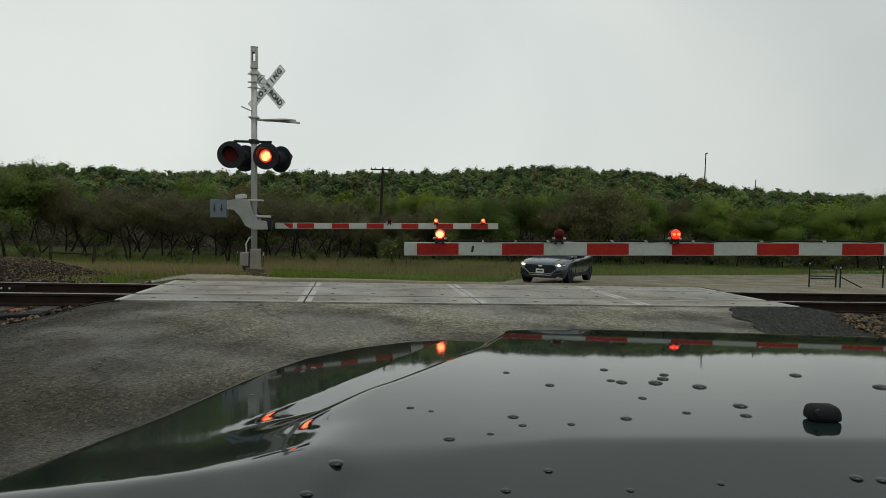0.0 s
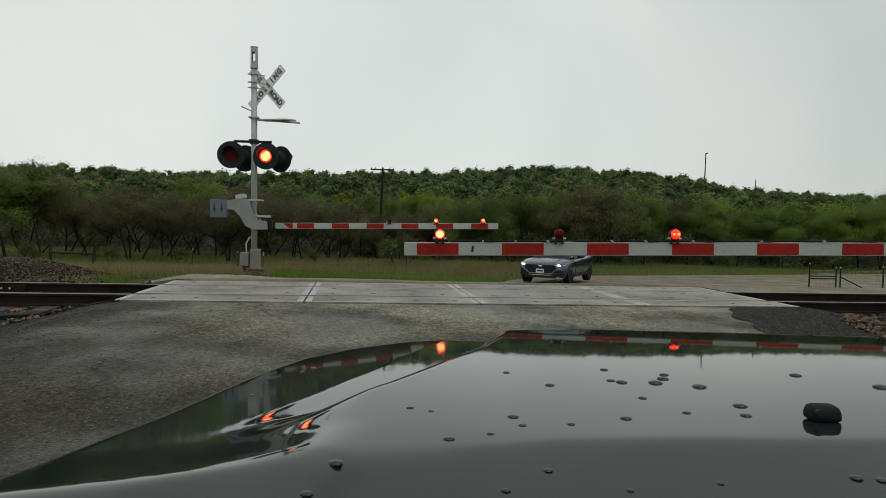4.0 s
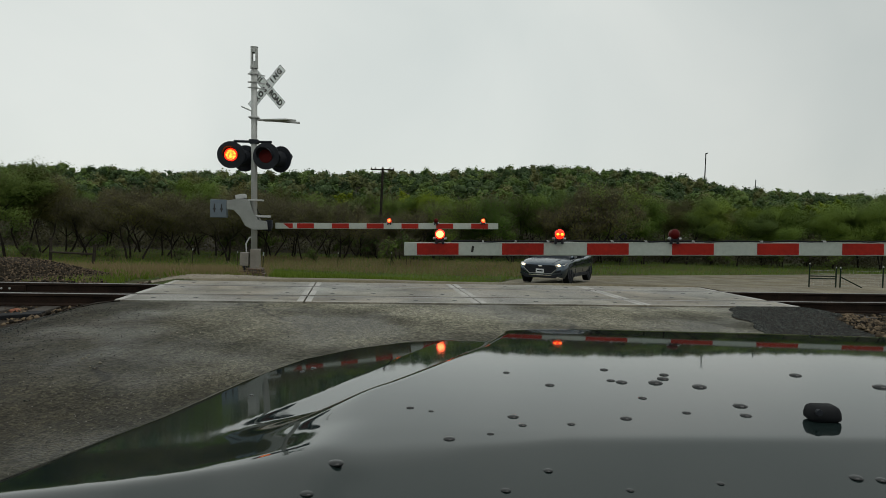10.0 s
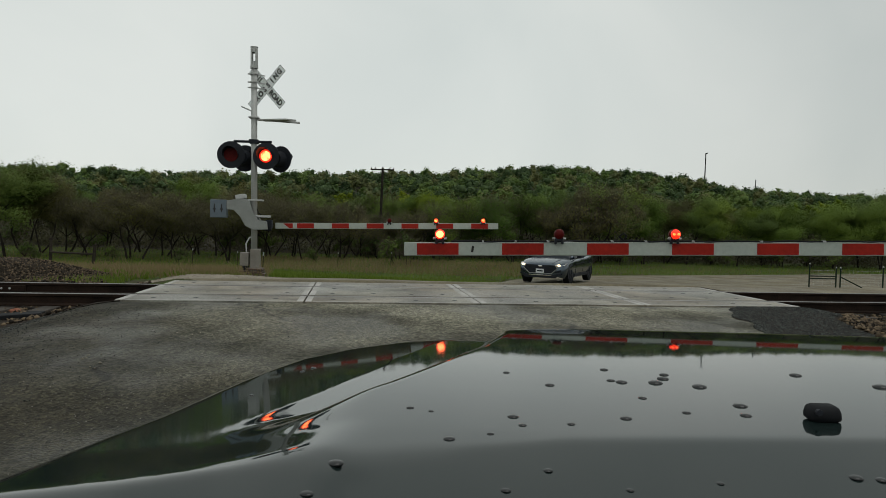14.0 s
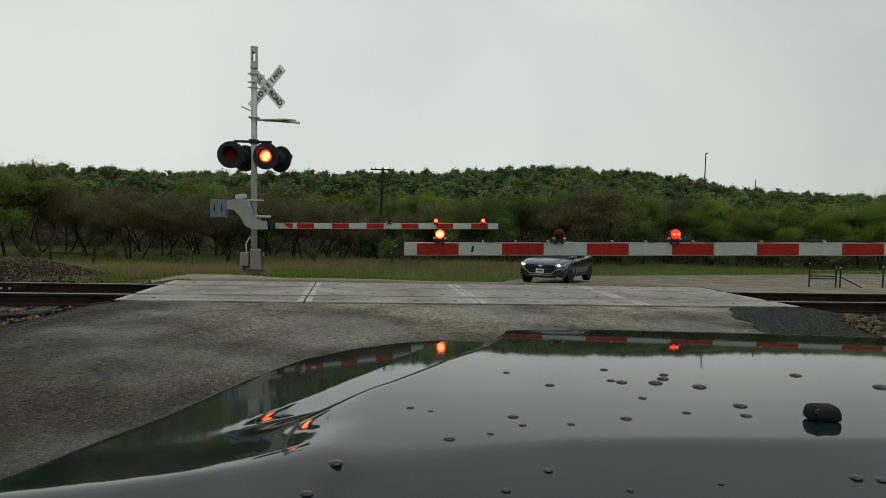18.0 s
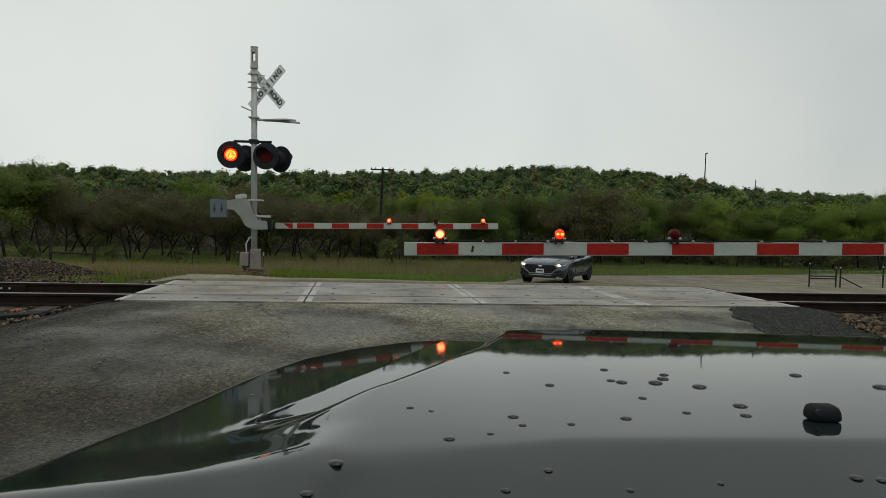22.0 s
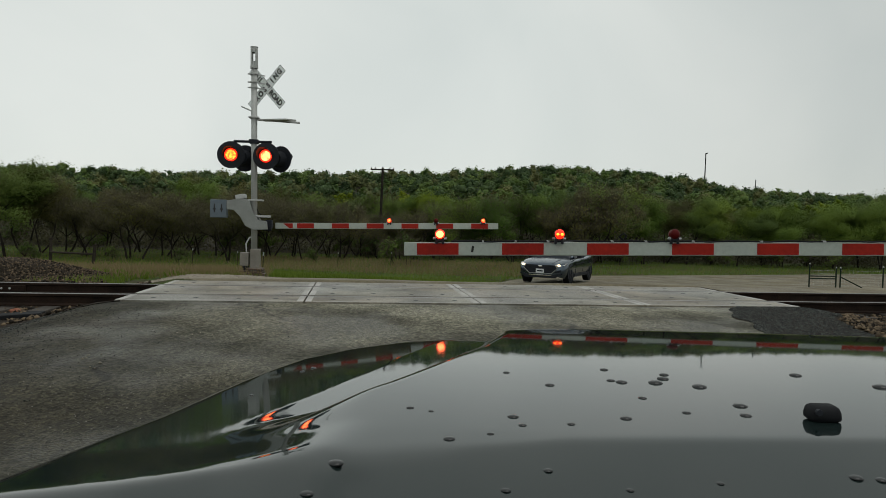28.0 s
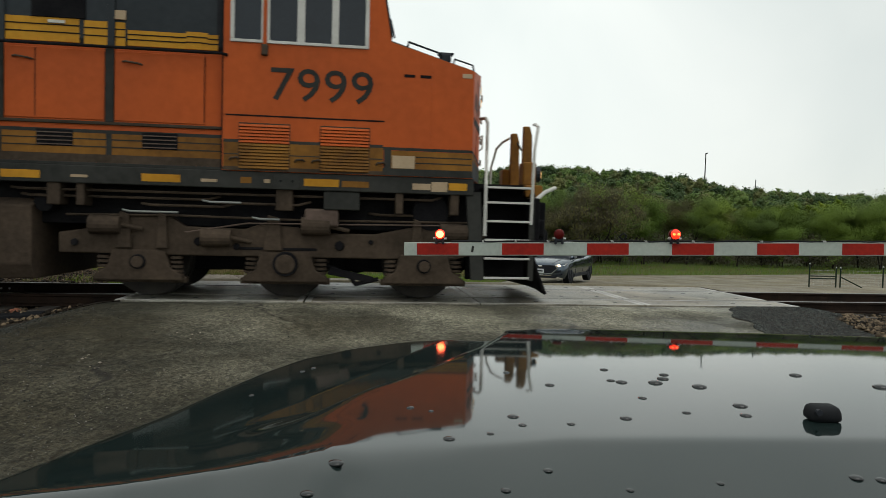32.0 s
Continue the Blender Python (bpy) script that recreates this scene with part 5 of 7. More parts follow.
def straw_spots(r, n):
    d = 30 + 12 * r.rand(n)
    px = 450 + 480 * r.rand(n)
    px = np.where(r.rand(n) < 0.3, -40 + 1600 * r.rand(n), px)
    low = r.rand(n) < 0.35
    d = np.where(low, 13.6 + 14 * r.rand(n) ** 1.3, d)
    px = np.where(low, -40 + 520 * r.rand(n), px)
    lat = (px - 784) / 1180 * d
    x = RIGHT.x * lat + AHEAD.x * d
    y = RIGHT.y * lat + AHEAD.y * d
    k = off_road(x, y) & (y > np.where(x < -6.2, 14.4, np.where(x < -4.4, 13.4, 14.2)) + 0.3 * np.sin(x * 3.0)) & ((x + 2.2) ** 2 + (y - 15.3) ** 2 > 0.45) & (((x + 7.35) / 2.35) ** 2 + ((y - 15.1) / 1.6) ** 2 > 1)
    x, y = x[k], y[k]
    return np.stack([x, y, land(x, y) - 0.02], -1)


blades("meadow_grass", 130000, meadow_spots, 0.12, 0.012, M["grass"], 31, "green meadow grass")
blades("dry_grass", 20000, straw_spots, 0.26, 0.009, M["straw"], 32, "tall dry straw-coloured grass before the trees")


# ---- poles and fences ----
ux, uy = at_px(671, 50)
uz = float(land(ux, uy))
pole = thing("utility_pole", (ux, uy, uz), "dark wooden utility pole with a crossarm among the trees", "utility pole")
bm = bmesh.new()
rod(bm, (ux, uy, uz), (ux + 0.14, uy, 5.24), 0.12, 0.085, 10)
part("pole_shaft", bm, M["bark"], pole, "dark wooden pole")
bm = bmesh.new()
box(bm, (ux + 0.1, uy - 0.1, 5.07), (1.75, 0.09, 0.1), 0.01, pose(0, 0, 0, 0, 0, -7.6))
part("crossarm", bm, M["bark"], pole)
for dx in (-0.8, -0.5, 0.55, 0.85):
    bm = bmesh.new()
    rod(bm, (ux + 0.1 + dx, uy - 0.1 - dx * 0.13, 5.10), (ux + 0.1 + dx, uy - 0.1 - dx * 0.13, 5.24), 0.035, 0.025, 8)
    part("insulator", bm, M["oldwood"], pole)
tower_z = float(land(171.2, 311.3))
tower = thing("radio_mast", (171.2, 311.3, tower_z), "thin grey radio mast on the hilltop", "mast")
bm = bmesh.new()
rod(bm, (171.2, 311.3, tower_z), (171.4, 311.3, 39.5), 0.35, 0.22, 8)
part("mast_tube", bm, M["locogrey"], tower)
bm = bmesh.new()
box(bm, (171.8, 311.3, 39.6), (1.6, 0.4, 0.5), 0.05, pose(0, 0, 0, 0, -25, 0))
part("antenna", bm, M["locogrey"], tower)
small_mast_z = float(land(197.0, 309.0))
mast2 = thing("radio_mast", (197, 309, small_mast_z), "short thin mast on the hilltop", "mast")
bm = bmesh.new()
rod(bm, (197, 309, small_mast_z), (197, 309, small_mast_z + 12), 0.25, 0.2, 8)
part("mast_tube", bm, M["locogrey"], mast2)


def fence_post(x, y, h, r, white_top=True):
    z = float(land(x, y))
    ob = thing("fence_post", (x, y, z - 0.02), "dark green steel fence post with a white cap", "fence post", "fence posts by the road")
    bm = bmesh.new()
    rod(bm, (x, y, z - 0.02), (x, y, z + h), r, r, 10)
    part("post_shaft", bm, M["post"], ob)
    bm = bmesh.new()
    ball(bm, (x, y, z + h + 0.01), (r * 1.05, r * 1.05, r * 1.5))
    part("post_cap", bm, M["white"], ob, "white insulated cap")
    return ob


GP = [(13.82, 18.7, 0.72), (14.73, 18.72, 0.61), (14.86, 18.7, 0.61), (16.36, 18.75, 0.66)]
for x, y, h in GP:
    fence_post(x, y, h, 0.022)
zg = float(land(14.3, 18.7))
brace = thing("fence_brace", (14.3, 18.7, zg), "dark green pipe braces of the corner fence", "fence")
for a, b in (((13.82, 18.68, zg + 0.36), (14.73, 18.7, zg + 0.36)), ((13.82, 18.68, zg + 0.28), (14.73, 18.7, zg + 0.285)), ((14.86, 18.68, zg + 0.34), (15.6, 18.7, zg + 0.02))):
    bm = bmesh.new()
    rod(bm, a, b, 0.019, seg=8)
    part("brace_pipe", bm, M["post"], brace)
mesh_fence = thing("wire_fence", (15.6, 18.85, zg), "thin wire mesh fence between steel posts", "fence")
for (x0, y0, h0), (x1, y1, h1) in ((GP[0], GP[1]), (GP[2], GP[3]), (GP[3], (21.5, 19.8, 0.7))):
    for k in range(6):
        bm = bmesh.new()
        rod(bm, (x0, y0, zg + 0.08 + k * 0.09), (x1, y1, zg + 0.08 + k * 0.09), 0.0018, seg=4, caps=False)
        part("wire", bm, M["galv"], mesh_fence)
    n = int(math.hypot(x1 - x0, y1 - y0) / 0.15)
    bm = bmesh.new()
    for k in range(1, n):
        x, y = x0 + (x1 - x0) * k / n, y0 + (y1 - y0) * k / n
        rod(bm, (x, y, zg + 0.05), (x, y, zg + 0.55), 0.0015, seg=4, caps=False)
    part("upright_wires", bm, M["galv"], mesh_fence)
fence_post(21.5, 19.8, 0.78, 0.03)

old = thing("wooden_fence", (-12.0, 30.5, float(land(-12, 30.5))), "old dark wooden fence rail between two posts", "fence")
zo = float(land(-12, 30.5))
for (x, y, h, lean) in ((-13.1, 31.0, 1.05, 0.02), (-11.0, 30.0, 0.95, 0.1)):
    bm = bmesh.new()
    rod(bm, (x, y, zo - 0.05), (x + lean, y, zo + h), 0.075, 0.065, 8)
    p = part("post", bm, M["oldwood"], old)
bm = bmesh.new()
rod(bm, (-13.1, 30.95, zo + 0.55), (-10.95, 29.95, zo + 0.55), 0.045, seg=8)
part("fence_rail", bm, M["oldwood"], old, "weathered dark fence rail")
bm = bmesh.new()
box(bm, (-13.08, 31.0, zo + 1.12), (0.14, 0.14, 0.12), 0.02)
part("post_cap", bm, M["oldwood"], old, "weathered cap on the post")
for px, depth, h in ((340, 26, 0.75), (420, 30, 0.7), (598, 34, 0.7), (692, 36, 0.7), (465, 18, 0.55)):
    x, y = at_px(px, depth)
    z = float(land(x, y))
    st = thing("marker_stake", (x, y, z), "thin marker stake with a white tip in the grass", "stake", "marker stakes")
    bm = bmesh.new()
    rod(bm, (x, y, z - 0.05), (x + 0.02, y, z + h), 0.012, seg=6)
    part("stake_shaft", bm, M["oldwood"], st)
    bm = bmesh.new()
    rod(bm, (x + 0.018, y, z + h - 0.02), (x + 0.02, y, z + h + 0.07), 0.016, seg=6)
    part("white_tip", bm, M["white"], st)

# ---- the car that carries the camera: its bonnet, with the rest below it ----
def car_point(s, t, drop):
    p = RIGHT * s + AHEAD * t
    return Vector((p.x, p.y, EYE[2] - drop))


LT = np.array([0.3, 0.63, 0.70, 0.735, 0.755, 0.80, 0.85, 0.93, 1.0, 1.1, 1.2, 1.5, 2.8])
LS = np.array([0.124, 0.124, 0.123, 0.112, 0.094, 0.092, 0.091, 0.085, 0.08, 0.076, 0.074, 0.084, 0.09])
FT = np.arange(0.3, 2.8, 0.005)
FLANK = np.concatenate([[0], np.cumsum(np.interp(FT[:-1] + 0.0025, LT, LS) * 0.005)])
FLANK = FLANK - np.interp(1.2, FT, FLANK) + 0.2862


def eased(v, r=0.012):
    """v where it is positive, 0 elsewhere, with a soft bend."""
    return 0.5 * (v + np.sqrt(v * v + r * r))


def bonnet_drop(s, t):
    """How far the bonnet lies below the eye, s metres to the right and t ahead."""
    fold = np.interp(s, [-0.6, -0.45, -0.28, -0.165, -0.05, 0.14, 0.52, 1.2], [0.552, 0.558, 0.583, 0.622, 0.668, 0.725, 0.757, 0.765])
    tau = t - fold
    bend = np.sqrt(tau ** 2 + 0.00004)
    rear = 0.2 * 0.5 * (bend - tau)           # behind a soft fold it dips towards the windscreen
    t = fold + 0.5 * (bend + tau)
    ahead_ = np.clip(t - 0.75, 0, 3)
    middle = 0.2325 + 0.01 * ahead_ + 0.037 * ahead_ ** 2

    def flank(u):
        return np.interp(t, FT, FLANK) - 0.1 * (u + 0.2)

    # flank, then a nearly level band above it
    foot = np.interp(t, [0.6, 0.70, 0.76, 0.80, 0.89, 1.03, 1.24, 1.47, 1.8, 2.2], [-0.315, -0.29, -0.275, -0.267, -0.243, -0.198, -0.138, -0.083, 0.0, 0.08])
    k = 0.01
    low = flank(s) + (flank(foot) - 0.035 * (s - foot) - flank(s)) * smooth01((s - foot + k) / (2 * k))
    # the raised middle: its near corner eases down into the flank
    wing = smooth01((-0.09 - s) / 0.15)
    corner = np.interp(s, [-0.23, -0.19, -0.154, -0.122, -0.097], [0.715, 0.718, 0.738, 0.770, 0.78])
    high = middle * (1 - wing) + flank(s) * wing - np.interp(s, [-0.26, -0.2, -0.15, -0.105, -0.08], [0.0, 0.012, 0.062, 0.085, 0.0]) * eased(corner - t)
    # a short rounded step from the middle down to the band
    brink = np.interp(s, [-0.5, -0.30, -0.26, -0.22, -0.19, -0.165, -0.14, -0.11, -0.075, -0.04, -0.005, 0.095, 0.165, 0.215], [0.75, 0.795, 0.812, 0.833, 0.857, 0.888, 0.932, 0.995, 1.068, 1.155, 1.25, 1.53, 1.84, 2.24])
    run = np.interp(s, [-0.25, -0.15, -0.05, 0.1], [0.10, 0.11, 0.15, 0.2])
    w = smooth01((brink - t) / run + 0.35)
    d = low * (1 - w) + high * w + rear
    # rolled edges at the flank and the front
    edge = np.interp(t, [0.3, 0.631, 0.689, 0.761, 0.851, 0.956, 1.167, 1.382, 1.59, 1.755, 1.84], [-0.437, -0.427, -0.426, -0.423, -0.414, -0.400, -0.386, -0.366, -0.330, -0.242, -0.12])
    over = np.clip(edge + 0.012 - s, 0, 1)
    d = d + 9.0 * over ** 2 + 1.2 * np.clip(over - 0.03, 0, 1)
    front = np.interp(s, [-0.45, -0.3, -0.2, -0.12, 0.0, 0.11, 0.17, 0.25, 0.4, 0.9, 1.3], [1.5, 1.68, 1.79, 1.83, 1.82, 1.78, 1.81, 1.89, 1.98, 2.01, 1.98])
    of = np.clip(t - front, 0, 1)
    return d + 6.0 * of ** 2 + 0.8 * np.clip(of - 0.03, 0, 1)


own_base = car_point(0.5, 1.4, 1.41)
own = thing("car", own_base, "dark grey car waiting at the crossing, its wet bonnet shining", "car")
ss, ts = np.arange(-0.62, 1.48, 0.008), np.arange(0.34, 2.4, 0.008)
gs, gt = np.meshgrid(ss, ts)
dd = bonnet_drop(gs, gt)
# ease the pressed creases near the windscreen
soft_dd = dd.copy()
for _ in range(6):
    soft_dd[1:-1, 1:-1] = 0.25 * (soft_dd[:-2, 1:-1] + soft_dd[2:, 1:-1] + soft_dd[1:-1, :-2] + soft_dd[1:-1, 2:])
ease = smooth01((gs + 0.36) / 0.06) * smooth01((0.06 - gs) / 0.08) * smooth01((gt - 0.6) / 0.04) * smooth01((0.98 - gt) / 0.2)
dd = dd * (1 - ease) + soft_dd * ease
hp = np.stack([RIGHT.x * gs + AHEAD.x * gt, RIGHT.y * gs + AHEAD.y * gt, EYE[2] - dd], -1).reshape(-1, 3) - np.array(own_base)
w_, h_ = len(ss), len(ts)
i_ = (np.arange(h_ - 1)[:, None] * w_ + np.arange(w_ - 1)[None]).ravel()
keep = (dd.ravel()[i_] < 0.7)
quads = np.stack([i_, i_ + 1, i_ + w_ + 1, i_ + w_], -1)[keep]
hood = new("bonnet", np_mesh("bonnet", hp, quads, M["hood"], True))
hood.parent = own
hood["label"] = "glossy dark grey bonnet with a raised middle and water beads"
bm = bmesh.new()
for s0, s1, t0, t1, d0, d1 in ((-0.46, -0.40, 0.3, 1.4, 0.58, 1.15), (1.36, 1.46, 0.3, 1.5, 0.58, 1.15), (-0.5, 1.36, 2.05, 2.2, 0.7, 1.18)):
    c = car_point((s0 + s1) / 2, (t0 + t1) / 2, (d0 + d1) / 2)
    box(bm, c, (s1 - s0, t1 - t0, d1 - d0), 0.03, pose(0, 0, 0, 0, 0, -7.6))
part("front_body", bm, M["hood"], own)
for s in (-0.42, 1.28):
    bm = bmesh.new()
    c = car_point(s, 1.5, 1.07)
    rod(bm, c - RIGHT * 0.11, c + RIGHT * 0.11, 0.34, seg=28)
    wheel = part("wheel", bm, M["rubber"], own, "black tyre", smooth=False)
    bm = bmesh.new()
    rod(bm, c - RIGHT * 0.115, c + RIGHT * 0.115, 0.22, seg=20)
    part("rim", bm, M["castgrey"], wheel)
# washer nozzle
n_at = (0.483, 0.832)
nd = float(bonnet_drop(np.array(n_at[0]), np.array(n_at[1])))
bm = bmesh.new()
box(bm, car_point(n_at[0], n_at[1], nd - 0.010), (0.042, 0.03, 0.02), 0.007, pose(0, 0, 0, 3, 0, -7.6), 0.85)
nozzle = part("washer_nozzle", bm, M["rubber"], own, "black plastic washer nozzle", smooth=True)
bm = bmesh.new()
rod(bm, car_point(n_at[0] - 0.014, n_at[1] - 0.014, nd - 0.014), car_point(n_at[0] - 0.014, n_at[1] - 0.019, nd - 0.014), 0.004, seg=8)
part("jet", bm, M["black"], nozzle)
# water beads on the bonnet
bm = bmesh.new()
ball(bm, (0, 0, 0), (1, 0.9, 0.35), u=12, v=8)
bead = mesh_of("water_bead", bm, M["water"], True)
rb = random.Random(9)


def bead_at(px_, py_, r):
    """A bead where the sight line through a spot of the picture meets the bonnet."""
    way = STAND.to_3x3() @ Vector(((px_ - 784) / 1180, (441 - py_) / 1180, -1))
    lo, hi = 0.3, 2.5
    for _ in range(40):
        k = (lo + hi) / 2
        p = way * k
        s, t = p.dot(RIGHT), p.dot(AHEAD)
        if -p.z > float(bonnet_drop(np.array(s), np.array(t))):
            hi = k
        else:
            lo = k
    p = way * lo
    s, t = p.dot(RIGHT), p.dot(AHEAD)
    q_ = car_point(s, t, float(bonnet_drop(np.array(s), np.array(t)))) - Vector(own_base)
    shared("water_bead", bead, own, Matrix.Translation(q_) @ pose(0, 0, 0, 0, 0, rb.uniform(-40, 40)) @ Matrix.Diagonal((r, r, r, 1)))


for px_, py_, w in ((1069, 655, 14), (1081, 674, 13), (1100, 677, 17), (1160, 678, 22), (1173, 671, 18), (1175, 664, 15), (1238, 685, 22), (1408, 665, 19), (973, 682, 14), (896, 660, 11), (1137, 705, 17), (908, 738, 19), (925, 753, 14), (1108, 741, 20), (726, 722, 14),
                    (763, 728, 10), (1310, 719, 26), (1320, 736, 20), (1215, 731, 16), (1011, 751, 14), (795, 777, 18), (868, 768, 12), (594, 820, 28), (970, 833, 18), (543, 874, 22), (895, 868, 18), (1515, 846, 26), (1560, 850, 22), (1275, 856, 14), (1115, 868, 14), (1560, 686, 24), (342, 808, 22), (155, 851, 20), (445, 700, 12), (555, 652, 12), (535, 658, 10)):
    bead_at(px_, py_, 0.5 * w / 1180 * (1.3 if py_ < 700 else 0.9 if py_ < 790 else 0.68))

# ---- the waiting car on the far side ----
SX, SY = 7.51, 25.2
HEAD = Vector((-0.5675, -0.8234, 0))
SIDE = Vector((0.8234, -0.5675, 0))   # the car's own left side, seen from the crossing
FA, HA = math.degrees(math.atan2(SIDE.y, SIDE.x)), math.degrees(math.atan2(HEAD.y, HEAD.x))
sz = float(land(SX, SY)) + 0.012
suv = thing("car", (SX, SY, sz), "slate-grey crossover car with lit headlights waiting beyond the rails", "car")


def cp(f, l, z):
    """Car point: f ahead of the front axle, l to its left, z up."""
    return Vector((SX, SY, sz)) + HEAD * f + SIDE * l + Vector((0, 0, z))


def loft(bm, sections, close=True):
    rings = [[bm.verts.new(p) for p in sec] for sec in sections]
    n = len(rings[0])
    for a, b in zip(rings, rings[1:]):
        for k in range(n - 1):
            bm.faces.new((a[k], a[k + 1], b[k + 1], b[k]))
    if close:
        bm.faces.new(rings[0])
        bm.faces.new(rings[-1][::-1])
    bmesh.ops.recalc_face_normals(bm, faces=bm.faces)


def car_section(f, half, zb, zs, zt, crown):
    """Half widths and heights from sill to sill over the top."""
    pts = [(-half * 0.93, zb), (-half, zb + 0.18), (-half, zs - 0.1), (-half * 0.96, zs), (-half * crown, zt - 0.02), (-half * crown * 0.6, zt), (0, zt + 0.015), (half * crown * 0.6, zt), (half * crown, zt - 0.02), (half * 0.96, zs), (half, zs - 0.1), (half, zb + 0.18), (half * 0.93, zb)]
    return [cp(f, l, z) for l, z in pts]


bm = bmesh.new()
loft(bm, [car_section(*a) for a in ((0.90, 0.62, 0.36, 0.58, 0.68, 0.85), (0.84, 0.80, 0.30, 0.68, 0.77, 0.84), (0.62, 0.90, 0.26, 0.78, 0.86, 0.82), (0.2, 0.93, 0.26, 0.88, 0.96, 0.80), (-0.35, 0.94, 0.26, 0.93, 0.99, 0.80),
                                    (-0.55, 0.94, 0.26, 0.93, 0.97, 0.83), (-1.6, 0.94, 0.26, 0.97, 1.0, 0.88), (-2.9, 0.93, 0.28, 1.02, 1.05, 0.88), (-3.5, 0.86, 0.36, 1.02, 1.1, 0.85), (-3.68, 0.74, 0.45, 0.96, 1.02, 0.85))])
bmesh.ops.subdivide_edges(bm, edges=[e for e in bm.edges], cuts=1, smooth=0.3, use_grid_fill=True)
part("body", bm, M["suv"], suv, "slate-grey metallic body", smooth=True)
bm = bmesh.new()
loft(bm, [[cp(f, l, z) for l, z in ((-w, 0.93), (-w, 0.97), (-w * k, zt - 0.05), (-w * k * 0.9, zt), (0, zt + 0.02), (w * k * 0.9, zt), (w * k, zt - 0.05), (w, 0.97), (w, 0.93))] for f, w, k, zt in
          ((-0.30, 0.80, 0.97, 1.0), (-0.6, 0.87, 0.92, 1.17), (-1.1, 0.87, 0.82, 1.49), (-1.6, 0.88, 0.78, 1.56), (-2.4, 0.87, 0.78, 1.56), (-3.0, 0.85, 0.8, 1.47), (-3.4, 0.82, 0.85, 1.3), (-3.55, 0.8, 0.9, 1.15))])
part("windows", bm, M["glass"], suv, "dark tinted window glass", smooth=True)
bm = bmesh.new()
loft(bm, [[cp(f, l, z) for l, z in ((-w, zt - 0.06), (-w * 0.94, zt + 0.012), (0, zt + 0.035), (w * 0.94, zt + 0.012), (w, zt - 0.06))] for f, w, zt in ((-1.15, 0.70, 1.50), (-1.6, 0.70, 1.57), (-2.4, 0.69, 1.57), (-3.05, 0.69, 1.48))])
part("roof", bm, M["suv"], suv, "", smooth=True)
for l in (-1, 1):
    for pts in (((-0.32, 0.84, 1.0), (-0.72, 0.83, 1.3), (-1.12, 0.715, 1.50)), ((-1.95, 0.9, 1.0), (-2.0, 0.70, 1.54))):
        bm = bmesh.new()
        tube(bm, [cp(f, l * w, z) for f, w, z in pts], 0.035)
        part("pillar", bm, M["suv"], suv)
    bm = bmesh.new()
    box(bm, cp(-0.75, l * 1.03, 1.06), (0.2, 0.14, 0.15), 0.04, pose(0, 0, 0, 0, 0, FA))
    part("wing_mirror", bm, M["black"], suv, "black wing mirror", smooth=True)
    bm = bmesh.new()
    prism(bm, [cp(f, l * w, z) for f, w, z in ((0.86, 0.58, 0.715), (0.66, 0.87, 0.73), (0.42, 0.915, 0.815), (0.72, 0.72, 0.80), (0.84, 0.58, 0.765))], HEAD * 0.05 + Vector((0, 0, 0.012)))
    hl = part("headlight", bm, M["chrome"], suv, "clear headlight unit")
    bm = bmesh.new()
    ball(bm, cp(0.845, l * 0.70, 0.752), (0.06, 0.05, 0.042), pose(0, 0, 0, 0, 0, FA))
    part("lit_lamp", bm, M["glow_head"], hl, "lit headlamp", smooth=True)
    bm = bmesh.new()
    prism(bm, [cp(f, l * w, z) for f, w, z in ((0.9, 0.52, 0.46), (0.84, 0.78, 0.5), (0.84, 0.8, 0.6), (0.9, 0.6, 0.52))], HEAD * 0.02)
    part("air_intake", bm, M["black"], suv)
    for f in (0.0, -2.71):
        bm = bmesh.new()
        c = cp(f, l * 0.82, 0.35)
        rod(bm, c - SIDE * 0.115, c + SIDE * 0.115, 0.35, seg=28)
        wheel = part("wheel", bm, M["rubber"], suv, "black tyre")
        bm = bmesh.new()
        rod(bm, c + SIDE * l * 0.10, c + SIDE * l * 0.122, 0.25, 0.24, 24)
        rim = part("rim", bm, M["black"], wheel)
        for k in range(5):
            bm = bmesh.new()
            a = 6.2832 * k / 5 + 0.3
            d = HEAD * math.cos(a) + Vector((0, 0, math.sin(a)))
            rod(bm, c + SIDE * l * 0.126, c + SIDE * l * 0.126 + d * 0.235, 0.035, 0.022, 6)
            part("spoke", bm, M["black"], wheel)
        bm = bmesh.new()
        n = 16
        for k in range(n):
            a0, a1 = math.pi * (k / n) * 1.16 - 0.25, math.pi * ((k + 1) / n) * 1.16 - 0.25
            vs = [bm.verts.new(c + SIDE * l * 0.122 + (HEAD * math.cos(a) + Vector((0, 0, math.sin(a)))) * r) for a, r in ((a0, 0.365), (a1, 0.365), (a1, 0.42), (a0, 0.42))]
            bm.faces.new(vs)
        bmesh.ops.remove_doubles(bm, verts=bm.verts, dist=1e-4)
        bmesh.ops.solidify(bm, geom=bm.faces[:], thickness=0.02)
        part("wheel_arch", bm, M["black"], suv, "black wheel arch trim")
for l in (-1, 1):
    bm = bmesh.new()
    tube(bm, [cp(0.78, l * 0.42, 0.815), cp(0.3, l * 0.56, 0.945), cp(-0.3, l * 0.66, 0.995)], 0.012)
    part("bonnet_crease", bm, M["suv"], suv)
    bm = bmesh.new()
    prism(bm, [cp(f, l * w, z) for f, w, z in ((0.88, 0.60, 0.36), (0.80, 0.84, 0.40), (0.80, 0.85, 0.45), (0.88, 0.62, 0.42))], HEAD * 0.04)
    part("bumper_vent", bm, M["black"], suv, "black bumper vent")
